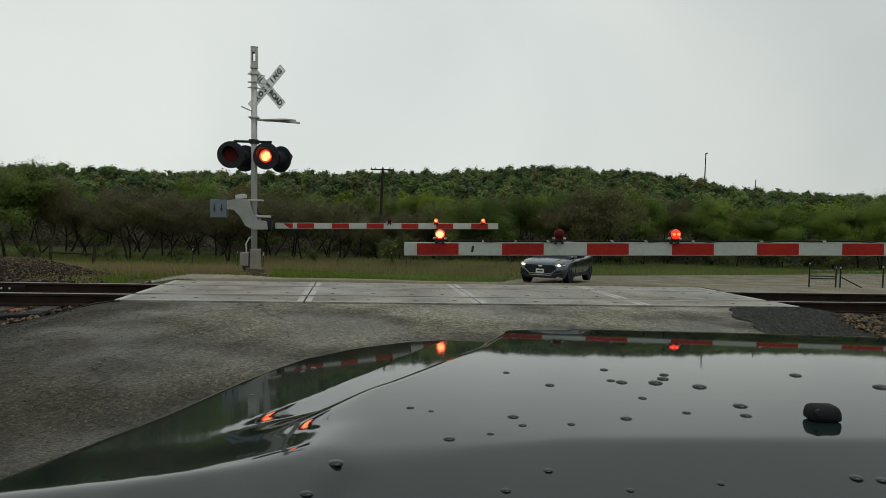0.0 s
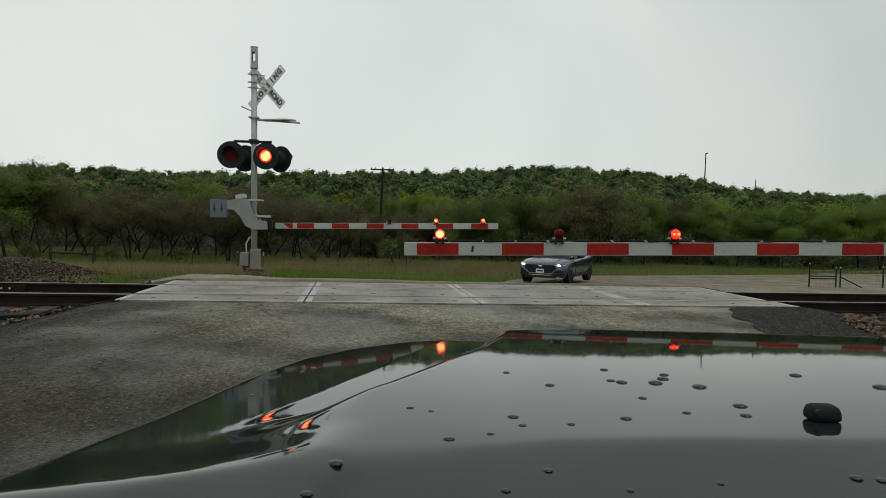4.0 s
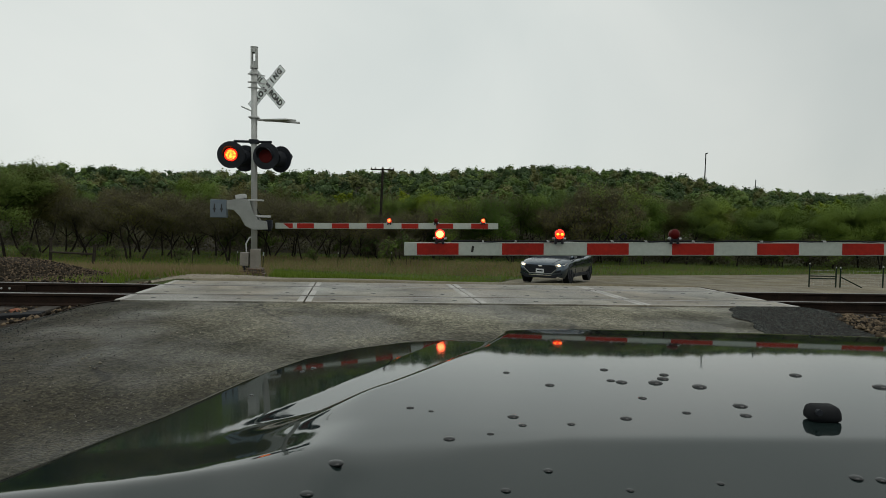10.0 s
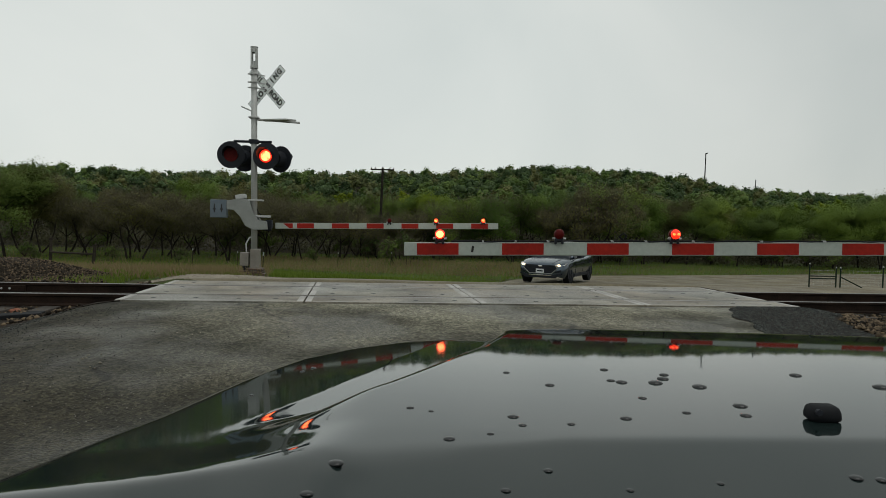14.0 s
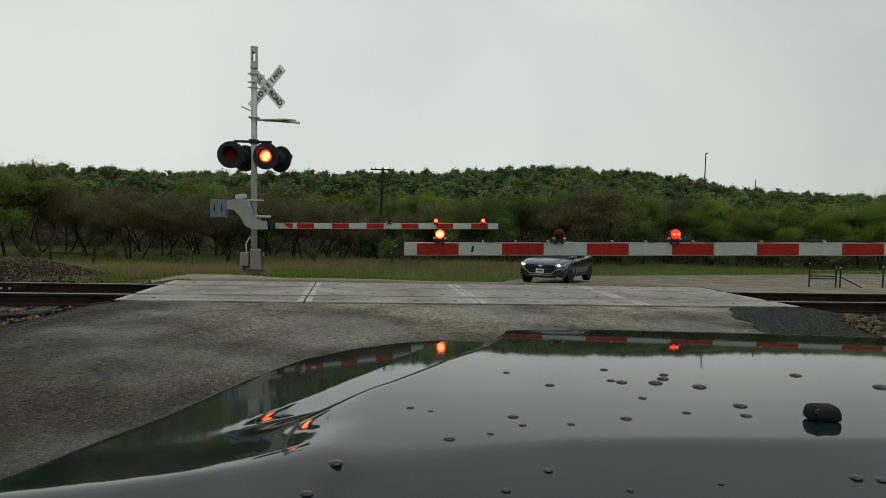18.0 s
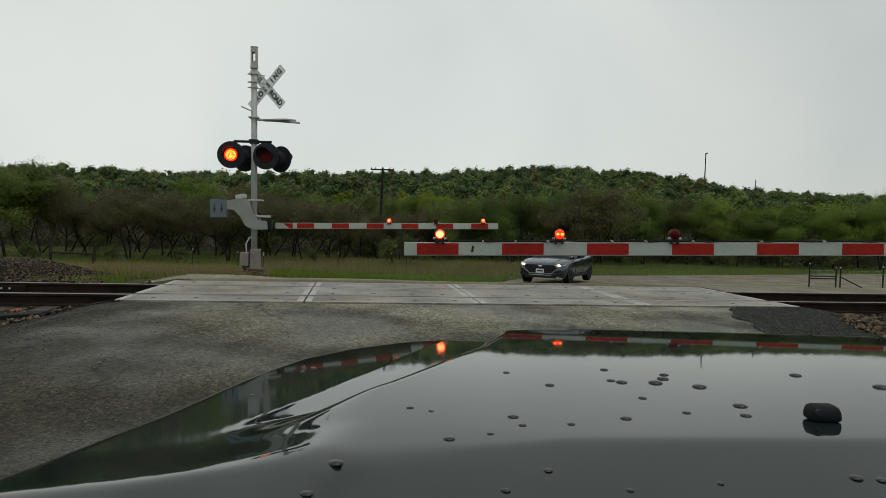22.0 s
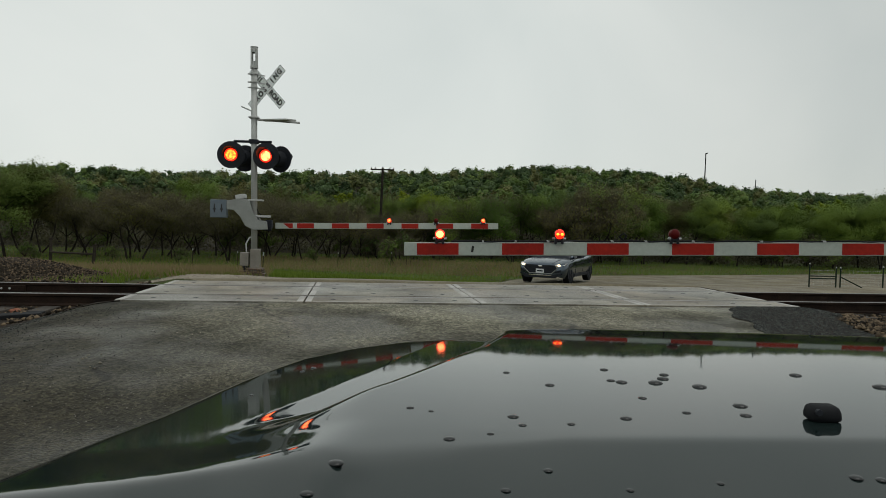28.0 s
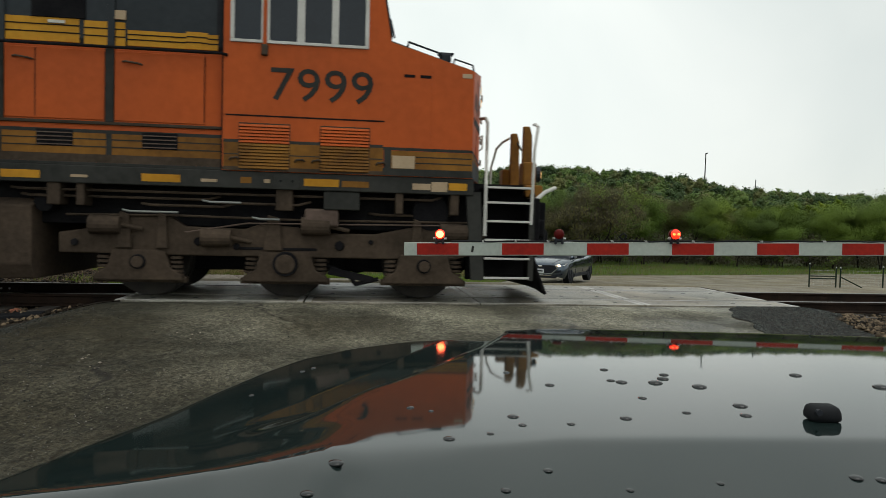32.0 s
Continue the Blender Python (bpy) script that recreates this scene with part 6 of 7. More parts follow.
bm = bmesh.new()
prism(bm, [cp(0.90, l, z) for l, z in ((-0.56, 0.755), (0.56, 0.755), (0.64, 0.64), (0.42, 0.45), (-0.42, 0.45), (-0.64, 0.64))], HEAD * 0.03)
grille = part("grille", bm, M["black"], suv, "wide black honeycomb grille")
for k in range(4):
    bm = bmesh.new()
    box(bm, cp(0.935, 0, 0.52 + 0.055 * k), (0.95 - abs(k - 2) * 0.1, 0.012, 0.012), 0.003, pose(0, 0, 0, 0, 0, FA))
    part("grille_bar", bm, M["black"], grille)
bm = bmesh.new()
tube(bm, [cp(0.925, l, z) for l, z in ((-0.58, 0.755), (-0.66, 0.64), (-0.43, 0.435), (0.43, 0.435), (0.66, 0.64), (0.58, 0.755))], 0.014)
part("grille_trim", bm, M["castgrey"], suv, "grey grille surround")
bm = bmesh.new()
ball(bm, cp(0.945, 0, 0.71), (0.085, 0.015, 0.035), pose(0, 0, 0, 0, 0, FA))
part("badge", bm, M["chrome"], suv, "oval badge")
bm = bmesh.new()
box(bm, cp(0.965, 0, 0.53), (0.32, 0.014, 0.16), 0.004, pose(0, 0, 0, 0, 0, FA))
plate = part("number_plate", bm, M["plate"], suv, "pale number plate")
bm = bmesh.new()
box(bm, cp(0.974, 0, 0.53), (0.22, 0.006, 0.05), 0.002, pose(0, 0, 0, 0, 0, FA))
part("plate_bar", bm, M["locoblue"], plate)
bm = bmesh.new()
prism(bm, [cp(0.86, l, z) for l, z in ((-0.72, 0.40), (0.72, 0.40), (0.6, 0.27), (-0.6, 0.27))], HEAD * 0.06)
part("lower_bumper", bm, M["black"], suv, "black lower bumper")
bm = bmesh.new()
box(bm, cp(0.935, 0, 0.37), (0.9, 0.02, 0.035), 0.006, pose(0, 0, 0, 0, 0, FA))
part("skid_plate", bm, M["chrome"], suv, "silver skid plate")
bm = bmesh.new()
box(bm, cp(-1.35, 0.945, 0.33), (1.9, 0.03, 0.12), 0.01, pose(0, 0, 0, 0, 0, HA))
part("sill_trim", bm, M["black"], suv)
for f in (-0.55, -1.62, -2.6):
    bm = bmesh.new()
    box(bm, cp(f, 0.947, 0.72), (0.008, 0.008, 0.6), 0, pose(0, 0, 0, 0, 0, HA))
    part("door_gap", bm, M["black"], suv)
for f in (-1.45, -2.5):
    bm = bmesh.new()
    box(bm, cp(f, 0.955, 0.92), (0.2, 0.02, 0.03), 0.008, pose(0, 0, 0, 0, 0, HA))
    part("door_handle", bm, M["suv"], suv)

# ---- the locomotive, drawn where it stands at the clip's end ----
CY = 10.61
loco = thing("locomotive", (0, CY, 0), "weathered orange diesel locomotive with yellow stripes and dark grey frame, rolling", "locomotive")
TRAIN, WHEELS = [loco], []
NS, FS = CY - 1.55, CY + 1.55      # near and far side


def block(name, material, x0, x1, y0, y1, z0, z1, bevel=0.0, label="", parent=None):
    bm = bmesh.new()
    span(bm, x0, x1, y0, y1, z0, z1, bevel)
    return part(name, bm, M[material], parent or loco, label)


def side_panel(name, material, x0, x1, z0, z1, proud, label="", parent=None, y=None, thick=0.02, bevel=0.0):
    """A plate on the near side and its twin on the far side."""
    ys = y if y is not None else 1.55
    a = block(name, material, x0, x1, CY - ys - proud, CY - ys - proud + thick, z0, z1, bevel, label, parent)
    block(name, material, x0, x1, CY + ys + proud - thick, CY + ys + proud, z0, z1, bevel, label, parent)
    return a


# frame and deck
frame_ob = block("underframe", "locogrey", -19.6, 1.62, NS + 0.02, FS - 0.02, 1.50, 1.73, 0.015, "dark grey steel underframe")
block("frame_core", "soot", -19.4, 1.6, CY - 1.15, CY + 1.15, 0.98, 1.5, 0.02, "black grimy frame centre")
block("walkway", "locogrey", -19.6, -1.74, NS + 0.03, FS - 0.03, 1.73, 1.77, 0.005)
for x0, x1, mt, z0, z1 in ((-0.68, -0.22, "yellow", 1.555, 1.655), (-0.18, 0.18, "yellowdirt", 1.56, 1.64), (1.27, 1.52, "yellow", 1.56, 1.66), (0.77, 1.02, "tan", 1.555, 1.64), (1.03, 1.25, "tan", 1.535, 1.67),
                           (-2.74, -2.26, "yellow", 1.55, 1.65), (-4.43, -3.97, "yellow", 1.55, 1.65), (-3.6, -3.4, "tan", 1.575, 1.61), (-2.0, -1.8, "tan", 1.57, 1.61), (-1.5, -1.36, "yellowdirt", 1.57, 1.65), (-1.2, -1.12, "tan", 1.58, 1.63), (-6.4, -5.9, "yellow", 1.55, 1.65), (-8.6, -8.1, "yellow", 1.55, 1.65), (-11, -10.5, "yellow", 1.55, 1.65)):
    side_panel("sill_reflector", mt, x0, x1, z0, z1, 0.005, "faded reflective strip", frame_ob, 1.53, 0.012, 0.002)
side_panel("jacking_plate", "locogrey", -1.08, -0.74, 1.50, 1.70, 0.02, "", frame_ob, 1.53, 0.03, 0.008)
for dx in (-0.98, -0.83):
    bm = bmesh.new()
    rod(bm, (dx, NS - 0.005, 1.61), (dx, NS + 0.02, 1.61), 0.018, seg=10)
    part("bolt_hole", bm, M["soot"], frame_ob)

# cab
side_out = [(-1.74, 1.73), (1.0, 1.73), (1.0, 3.36), (0.44, 3.52), (0.35, 4.05), (0.22, 4.52), (-1.74, 4.52)]
bm = bmesh.new()
prism(bm, [(x, NS, z) for x, z in side_out], (0, 3.1, 0), 0.003)
cab = part("cab", bm, M["orange"], loco, "orange cab with black road numbers")
block("cab_roof", "locogrey", -1.85, 0.36, NS + 0.1, FS - 0.1, 4.5, 4.66, 0.06, "dark grey cab roof")
# nose: chamfered corners, crowned and sloping roof
plan = [(1.0, NS), (1.58, NS), (1.90, CY - 0.32), (1.90, CY + 0.32), (1.58, FS), (1.0, FS)]
tops = [3.36, 3.19, 3.40, 3.40, 3.19, 3.36]
bm = bmesh.new()
lo = [bm.verts.new((x, y, 1.73)) for x, y in plan]
hi = [bm.verts.new((x, y, z)) for (x, y), z in zip(plan, tops)]
for k in range(6):
    bm.faces.new((lo[k], lo[(k + 1) % 6], hi[(k + 1) % 6], hi[k]))
bm.faces.new(lo[::-1])
bmesh.ops.recalc_face_normals(bm, faces=bm.faces)
nose = part("nose", bm, M["orange"], loco, "orange nose with bevelled corners")
bm = bmesh.new()
pts = [(0.44, NS, 3.53), (1.0, NS, 3.365), (1.58, NS, 3.195), (1.90, CY - 0.32, 3.405), (1.90, CY + 0.32, 3.405), (1.58, FS, 3.195), (1.0, FS, 3.365), (0.44, FS, 3.53), (0.44, CY + 0.7, 3.78), (0.44, CY - 0.7, 3.78)]
vs = [bm.verts.new(p) for p in pts]
for f in ((0, 1, 9), (1, 3, 9), (1, 2, 3), (3, 4, 8, 9), (4, 6, 8), (4, 5, 6), (6, 7, 8)):
    bm.faces.new([vs[i] for i in f])
bmesh.ops.recalc_face_normals(bm, faces=bm.faces)
bmesh.ops.solidify(bm, geom=bm.faces[:], thickness=0.02)
part("nose_roof", bm, M["noseroof"], loco, "dull grey-green anti-glare nose roof")
for z, mt in ((3.2, "tan"),):
    block("corner_plate", mt, 1.42, 1.55, NS - 0.006, NS + 0.01, 3.09, 3.15, 0.002, "small cream plate", nose)
for x in (0.62, 0.84):
    block("recess", "soot", x, x + 0.15, NS - 0.004, NS + 0.01, 3.06, 3.1, 0.002, "dark slot", nose)
bm = bmesh.new()
tube(bm, [(0.66, NS + 0.10, 3.47), (0.68, NS + 0.08, 3.555), (1.1, NS + 0.08, 3.43), (1.12, NS + 0.10, 3.33)], 0.014)
part("grab_rail", bm, M["black"], nose)
bm = bmesh.new()
box(bm, (1.2, NS + 0.2, 3.38), (0.14, 0.2, 0.12), 0.02)
box(bm, (1.2, NS + 0.2, 3.45), (0.22, 0.1, 0.03), 0.01)
part("antenna_base", bm, M["black"], nose)
bm = bmesh.new()
tube(bm, [(1.30, NS + 0.12, 3.29), (1.32, NS + 0.12, 3.37), (1.58, NS + 0.16, 3.31), (1.60, NS + 0.18, 3.24)], 0.012)
part("grab_rail", bm, M["black"], nose)

# windshield and cab side windows
bm = bmesh.new()
prism(bm, [(0.452, NS + 0.12, 3.62), (0.452, CY - 0.05, 3.84), (0.3, CY - 0.05, 4.4), (0.3, NS + 0.12, 4.4)], (0.02, 0, 0.004))
part("windshield", bm, M["glass"], cab, "dark front windshield")
bm = bmesh.new()
prism(bm, [(0.452, FS - 0.12, 3.62), (0.452, CY + 0.05, 3.84), (0.3, CY + 0.05, 4.4), (0.3, FS - 0.12, 4.4)], (0.02, 0, 0.004))
part("windshield", bm, M["glass"], cab, "dark front windshield")
bm = bmesh.new()
tube(bm, [(0.5, NS + 0.3, 3.66), (0.47, NS + 0.55, 3.9), (0.45, NS + 0.6, 4.0)], 0.012)
part("wiper", bm, M["black"], cab)
for x0, x1 in ((-1.62, -1.24), (-1.17, -0.33), (-0.28, 0.11)):
    bm = bmesh.new()
    span(bm, x0 - 0.03, x1 + 0.03, NS - 0.02, NS + 0.02, 3.40, 3.44, 0.006)
    span(bm, x0 - 0.03, x0 + 0.02, NS - 0.02, NS + 0.02, 3.44, 4.24, 0.006)
    span(bm, x1 - 0.02, x1 + 0.03, NS - 0.02, NS + 0.02, 3.44, 4.24, 0.006)
    span(bm, x0 - 0.03, x1 + 0.03, NS - 0.02, NS + 0.02, 4.24, 4.28, 0.006)
    if x1 - x0 > 0.5:
        span(bm, -0.8, -0.7, NS - 0.016, NS + 0.02, 3.44, 4.24, 0.006)
    win = part("window_frame", bm, M["handrail"], cab, "pale metal window frame")
    block("pane", "glass", x0, x1, NS - 0.006, NS + 0.01, 3.43, 4.25, 0, "dark window glass", win)
    block("pane", "glass", x0, x1, FS - 0.01, FS + 0.006, 3.43, 4.25, 0, "dark window glass", win)
block("window_post", "orange", -1.235, -1.185, NS - 0.035, NS + 0.02, 3.3, 4.3, 0.01, "", cab)
block("window_bracket", "grime", -1.25, -1.17, NS - 0.06, NS + 0.01, 3.24, 3.38, 0.01, "", cab)
for k, digit in enumerate("7999"):
    bm = lettering(digit, 0.61, facing((-0.99 + 0.352 * k, NS - 0.004, 2.86), (1, 0, 0)), 0.003, 1.12, 0.002)
    part("road_number_digit", bm, M["locogrey"], cab, "dark grey digit of the road number")
side_panel("cab_skirt", "grime", -1.73, 0.37, 1.735, 1.785, 0.004, "grimy strip at the foot of the cab", cab, 1.55, 0.012)
side_panel("body_seam", "soot", -1.70, 0.37, 2.445, 2.465, 0.004, "", cab, 1.55, 0.01)
side_panel("body_seam", "soot", -1.75, -1.735, 1.75, 4.3, 0.004, "", cab, 1.55, 0.012)
# lower stripes on cab and nose
side_panel("stripe", "locogrey", 0.36, 1.585, 2.075, 2.115, 0.003, "dark grey stripe", cab, 1.55, 0.012)
side_panel("stripe", "yellowdirt", 0.40, 1.585, 1.83, 2.07, 0.003, "dirty yellow stripe", cab, 1.55, 0.012)
for z in (1.905, 1.985):
    side_panel("stripe_line", "locogrey", 0.80, 1.57, z, z + 0.016, 0.005, "", cab, 1.55, 0.012)
side_panel("stripe_frame", "locogrey", 0.37, 0.47, 1.74, 2.11, 0.0055, "", cab, 1.55, 0.014)
side_panel("notice_plate", "tan", 0.485, 0.79, 1.835, 2.005, 0.007, "cream notice plate", cab, 1.55, 0.014, 0.002)
side_panel("stripe", "locogrey", 0.36, 1.585, 1.735, 1.83, 0.004, "dark grey stripe", cab, 1.55, 0.012)
side_panel("stripe", "locogrey", -1.72, 0.36, 2.10, 2.14, 0.003, "dark grey stripe", cab, 1.55, 0.012)
side_panel("stripe", "yellowdirt", -1.72, 0.36, 1.78, 2.10, 0.003, "dirty yellow stripe", cab, 1.55, 0.012)
for z in (1.94,):
    side_panel("stripe_line", "locogrey", -1.72, 0.36, z, z + 0.014, 0.005, "", cab, 1.55, 0.012)
for x0, x1 in ((-1.53, -0.87), (-0.48, 0.18)):
    louvre = side_panel("louvre_panel", "grime", x0, x1, 1.75, 2.36, 0.006, "louvred grille panel", cab, 1.55, 0.012)
    k = 0
    z = 1.765
    while z < 2.345:
        bm = bmesh.new()
        box(bm, ((x0 + x1) / 2, NS - 0.014, z + 0.012), (x1 - x0 - 0.02, 0.02, 0.034), 0.003, pose(0, 0, 0, -22, 0, 0))
        part("slat", bm, M["yellowdirt" if z < 2.09 else "orange"], louvre)
        z += 0.042
for x in (-0.80, -0.58, 0.27, -1.64):
    bm = bmesh.new()
    tube(bm, [(x, NS - 0.01, 1.87), (x + 0.02, NS - 0.04, 1.89), (x + 0.1, NS - 0.04, 1.9), (x + 0.12, NS - 0.01, 1.88)], 0.014)
    part("door_latch", bm, M["grime"], cab)
# nose face: angled stripes, logo bars, door window, headlights
for side in (1, -1):
    a, b = Vector((1.58, CY - side * 1.55, 0)), Vector((1.90, CY - side * 0.32, 0))
    along = (b - a).normalized()
    outw = Vector((along.y, -along.x, 0)) * side
    ln = (b - a).length

    def face_bar(name, material, s0, s1, z0, z1, slant=0.0, label="", lift=0.004, tilt=0.0):
        bm = bmesh.new()
        pts = [a + along * s0 + Vector((0, 0, z0)), a + along * s1 + Vector((0, 0, z0 + tilt)), a + along * (s1 + slant) + Vector((0, 0, z1 + tilt)), a + along * (s0 + slant) + Vector((0, 0, z1))]
        prism(bm, [p + outw * 0.001 for p in pts], outw * lift)
        return part(name, bm, M[material], nose, label)

    face_bar("stripe", "locogrey", 0.0, ln, 2.075, 2.115, 0, "dark grey stripe", tilt=-0.06)
    face_bar("stripe", "yellowdirt", 0.0, ln, 1.98, 2.075, 0, "yellow stripe", tilt=-0.12)
    face_bar("stripe", "locoblue", 0.0, ln, 1.74, 1.98, 0, "dark grey lower nose", tilt=-0.0)
    face_bar("logo_bar", "locogrey", 0.12, ln - 0.02, 2.50, 2.60, 0.02, "dark grey logo bar")
    for s0 in (0.22, 0.52, 0.88):
        face_bar("logo_bar", "locogrey", s0, s0 + 0.16, 2.72, 2.95, 0.06, "dark grey slanted logo shape")
    face_bar("door_seam", "soot", 0.62, 0.65, 1.9, 3.2, 0, "", 0.003)
    face_bar("nose_door_window", "glass", 0.98, 1.18, 2.92, 3.2, 0, "small dark door window", 0.006)
for s in (-1, 1):
    bm = bmesh.new()
    tube(bm, [(1.90, CY - s * 0.25, 2.46), (1.96, CY - s * 0.26, 2.5), (1.96, CY - s * 0.26, 2.3), (1.90, CY - s * 0.25, 2.25)], 0.012)
    part("grab_iron", bm, M["handrail"], nose)
for z in (3.2, 2.84, 2.5, 2.15):
    bm = bmesh.new()
    tube(bm, [(1.89, CY + 0.2, z), (2.02, CY + 0.2, z + 0.01), (2.04, CY + 0.3, z - 0.07), (2.02, CY + 0.38, z), (1.87, CY + 0.38, z)], 0.013)
    part("nose_step", bm, M["handrail"], nose)
for z in (3.22, 3.02):
    bm = bmesh.new()
    rod(bm, (1.89, CY - 0.12, z), (1.93, CY - 0.12, z), 0.11, 0.1, 18)
    hl = part("headlight", bm, M["black"], nose)
    bm = bmesh.new()
    rod(bm, (1.931, CY - 0.12, z), (1.94, CY - 0.12, z), 0.085, 0.07, 16)
    part("lit_lamp", bm, M["glow_ditch"], hl, "lit amber headlight")

# front steps
for s in (1, -1):
    y_out, y_in = CY - s * 1.5, CY - s * 0.95
    st = part("step_well", (lambda b: (span(b, 1.62, 2.5, min(y_in, y_in - s * 0.03), max(y_in, y_in + s * 0.03), 0.3, 1.7), b)[1])(bmesh.new()), M["soot"], loco, "dark step well")
    for xs_ in ((1.52, 1.72, 1.62, 1.80), (2.43, 2.5, 2.43, 2.5)):
        bm = bmesh.new()
        prism(bm, [(xs_[0], y_out, 1.55), (xs_[1], y_out, 1.55), (xs_[3], y_out, 0.33), (xs_[2], y_out, 0.33)], (0, s * 0.05, 0))
        part("step_stringer", bm, M["locogrey"], st, "dark grey step side plate")
    for z in (1.64, 1.43, 1.17, 0.91, 0.65, 0.38):
        b = bmesh.new()
        span(b, 1.8, 2.44, min(y_out, y_in), max(y_out, y_in), z - 0.03, z - 0.012, 0.003)
        tread = part("step_tread", b, M["soot"], st)
        b = bmesh.new()
        span(b, 1.8, 2.44, y_out - 0.012, y_out + 0.012, z - 0.03, z, 0.004)
        part("tread_edge", b, M["handrail"], tread, "pale worn step edge")
    bm = bmesh.new()
    tube(bm, [(1.80, y_out + s * 0.62, 2.66), (1.86, y_out + s * 0.48, 2.65), (1.88, y_out + s * 0.44, 2.58), (1.88, y_out + s * 0.44, 2.17), (1.79, y_out - s * 0.02, 1.66), (1.79, y_out - s * 0.02, 0.95)], 0.024, 10)
    part("handrail", bm, M["handrail"], loco, "white bent handrail")
    bm = bmesh.new()
    tube(bm, [(2.64, y_out + s * 0.7, 2.62), (2.58, y_out + s * 0.4, 2.58), (2.54, y_out + s * 0.1, 2.5), (2.47, y_out, 2.16), (2.46, y_out, 1.65), (2.45, y_out, 1.12)], 0.022, 10)
    part("handrail", bm, M["handrail"], loco, "white bent handrail")
# front platform, anticlimber, ditch lights
block("front_platform", "yellowdirt", 2.46, 2.72, CY - 1.1, CY + 0.95, 1.52, 1.7, 0.02, "dirty yellow end platform")
for y in (CY - 0.5, CY + 0.32):
    bm = bmesh.new()
    prism(bm, [(2.56, y, 1.6), (2.72, y, 1.6), (2.70, y, 2.5), (2.66, y, 2.64), (2.57, y, 2.64)], (0, 0.12, 0), 0.01)
    part("end_post", bm, M["yellowdirt"], loco, "yellow end post")
for y in (CY - 0.8, CY + 0.6):
    bm = bmesh.new()
    box(bm, (2.56, y, 1.88), (0.2, 0.26, 0.34), 0.02)
    case = part("ditch_light", bm, M["yellowdirt"], loco, "yellow ditch light housing")
    bm = bmesh.new()
    rod(bm, (2.64, y, 1.88), (2.74, y, 1.88), 0.11, 0.12, 16)
    part("lamp_barrel", bm, M["black"], case)
    bm = bmesh.new()
    rod(bm, (2.741, y, 1.88), (2.755, y, 1.88), 0.09, 0.08, 16)
    part("lit_lamp", bm, M["glow_ditch"], case, "lit amber ditch light")
bm = bmesh.new()
tube(bm, [(2.66, CY - 0.4, 2.55), (2.7, CY - 0.2, 2.36), (2.7, CY, 2.3), (2.7, CY + 0.2, 2.36), (2.66, CY + 0.36, 2.52)], 0.016)
part("safety_chain", bm, M["wheelsteel"], loco, "steel safety chain")
bm = bmesh.new()
tube(bm, [(2.55, CY - 1.25, 1.45), (2.75, CY - 1.1, 1.6), (2.95, CY - 0.95, 1.68)], 0.03)
part("uncoupling_lever", bm, M["handrail"], loco, "pale uncoupling lever")
# coupler, hoses, plough
bm = bmesh.new()
span(bm, 2.3, 2.9, CY - 0.2, CY + 0.2, 0.74, 1.02, 0.03)
span(bm, 2.82, 3.08, CY - 0.24, CY + 0.16, 0.68, 1.06, 0.06)
part("coupler", bm, M["soot"], loco, "black knuckle coupler")
block("pilot_plate", "soot", 2.5, 2.62, CY - 1.35, CY + 1.35, 0.75, 1.5, 0.02, "black pilot plate")
bm = bmesh.new()
rows_ = []
for z, back in ((1.05, 0.0), (0.75, 0.05), (0.45, 0.16), (0.2, 0.3), (0.12, 0.34)):
    rows_.append([bm.verts.new((2.54 + 0.75 * back + 0.15 * (1 - abs(k) / 1.2), CY + k, z)) for k in (-1.2, -0.75, -0.3, 0.3, 0.75, 1.2)])
for a_, b_ in zip(rows_, rows_[1:]):
    for k in range(5):
        bm.faces.new((a_[k], a_[k + 1], b_[k + 1], b_[k]))
bmesh.ops.recalc_face_normals(bm, faces=bm.faces)
bmesh.ops.solidify(bm, geom=bm.faces[:], thickness=0.04)
part("snow_plough", bm, M["soot"], loco, "black grimy curved plough blade", smooth=True)
for k, y in enumerate((CY - 0.75, CY - 0.6, CY - 0.48, CY + 0.5, CY + 0.65)):
    bm = bmesh.new()
    tube(bm, [(2.62, y, 1.3), (2.76, y - 0.02, 1.25), (2.85, y, 1.0), (2.83, y + 0.03, 0.72), (2.7, y + 0.04, 0.62)], 0.028)
    part("air_hose", bm, M["rubber"], loco, "black air hose")
bm = bmesh.new()
span(bm, 2.45, 2.75, CY - 1.2, CY - 1.0, 1.15, 1.45, 0.03)
span(bm, 2.5, 2.72, CY - 1.3, CY - 0.9, 0.95, 1.2, 0.04)
part("pilot_bracket", bm, M["soot"], loco)

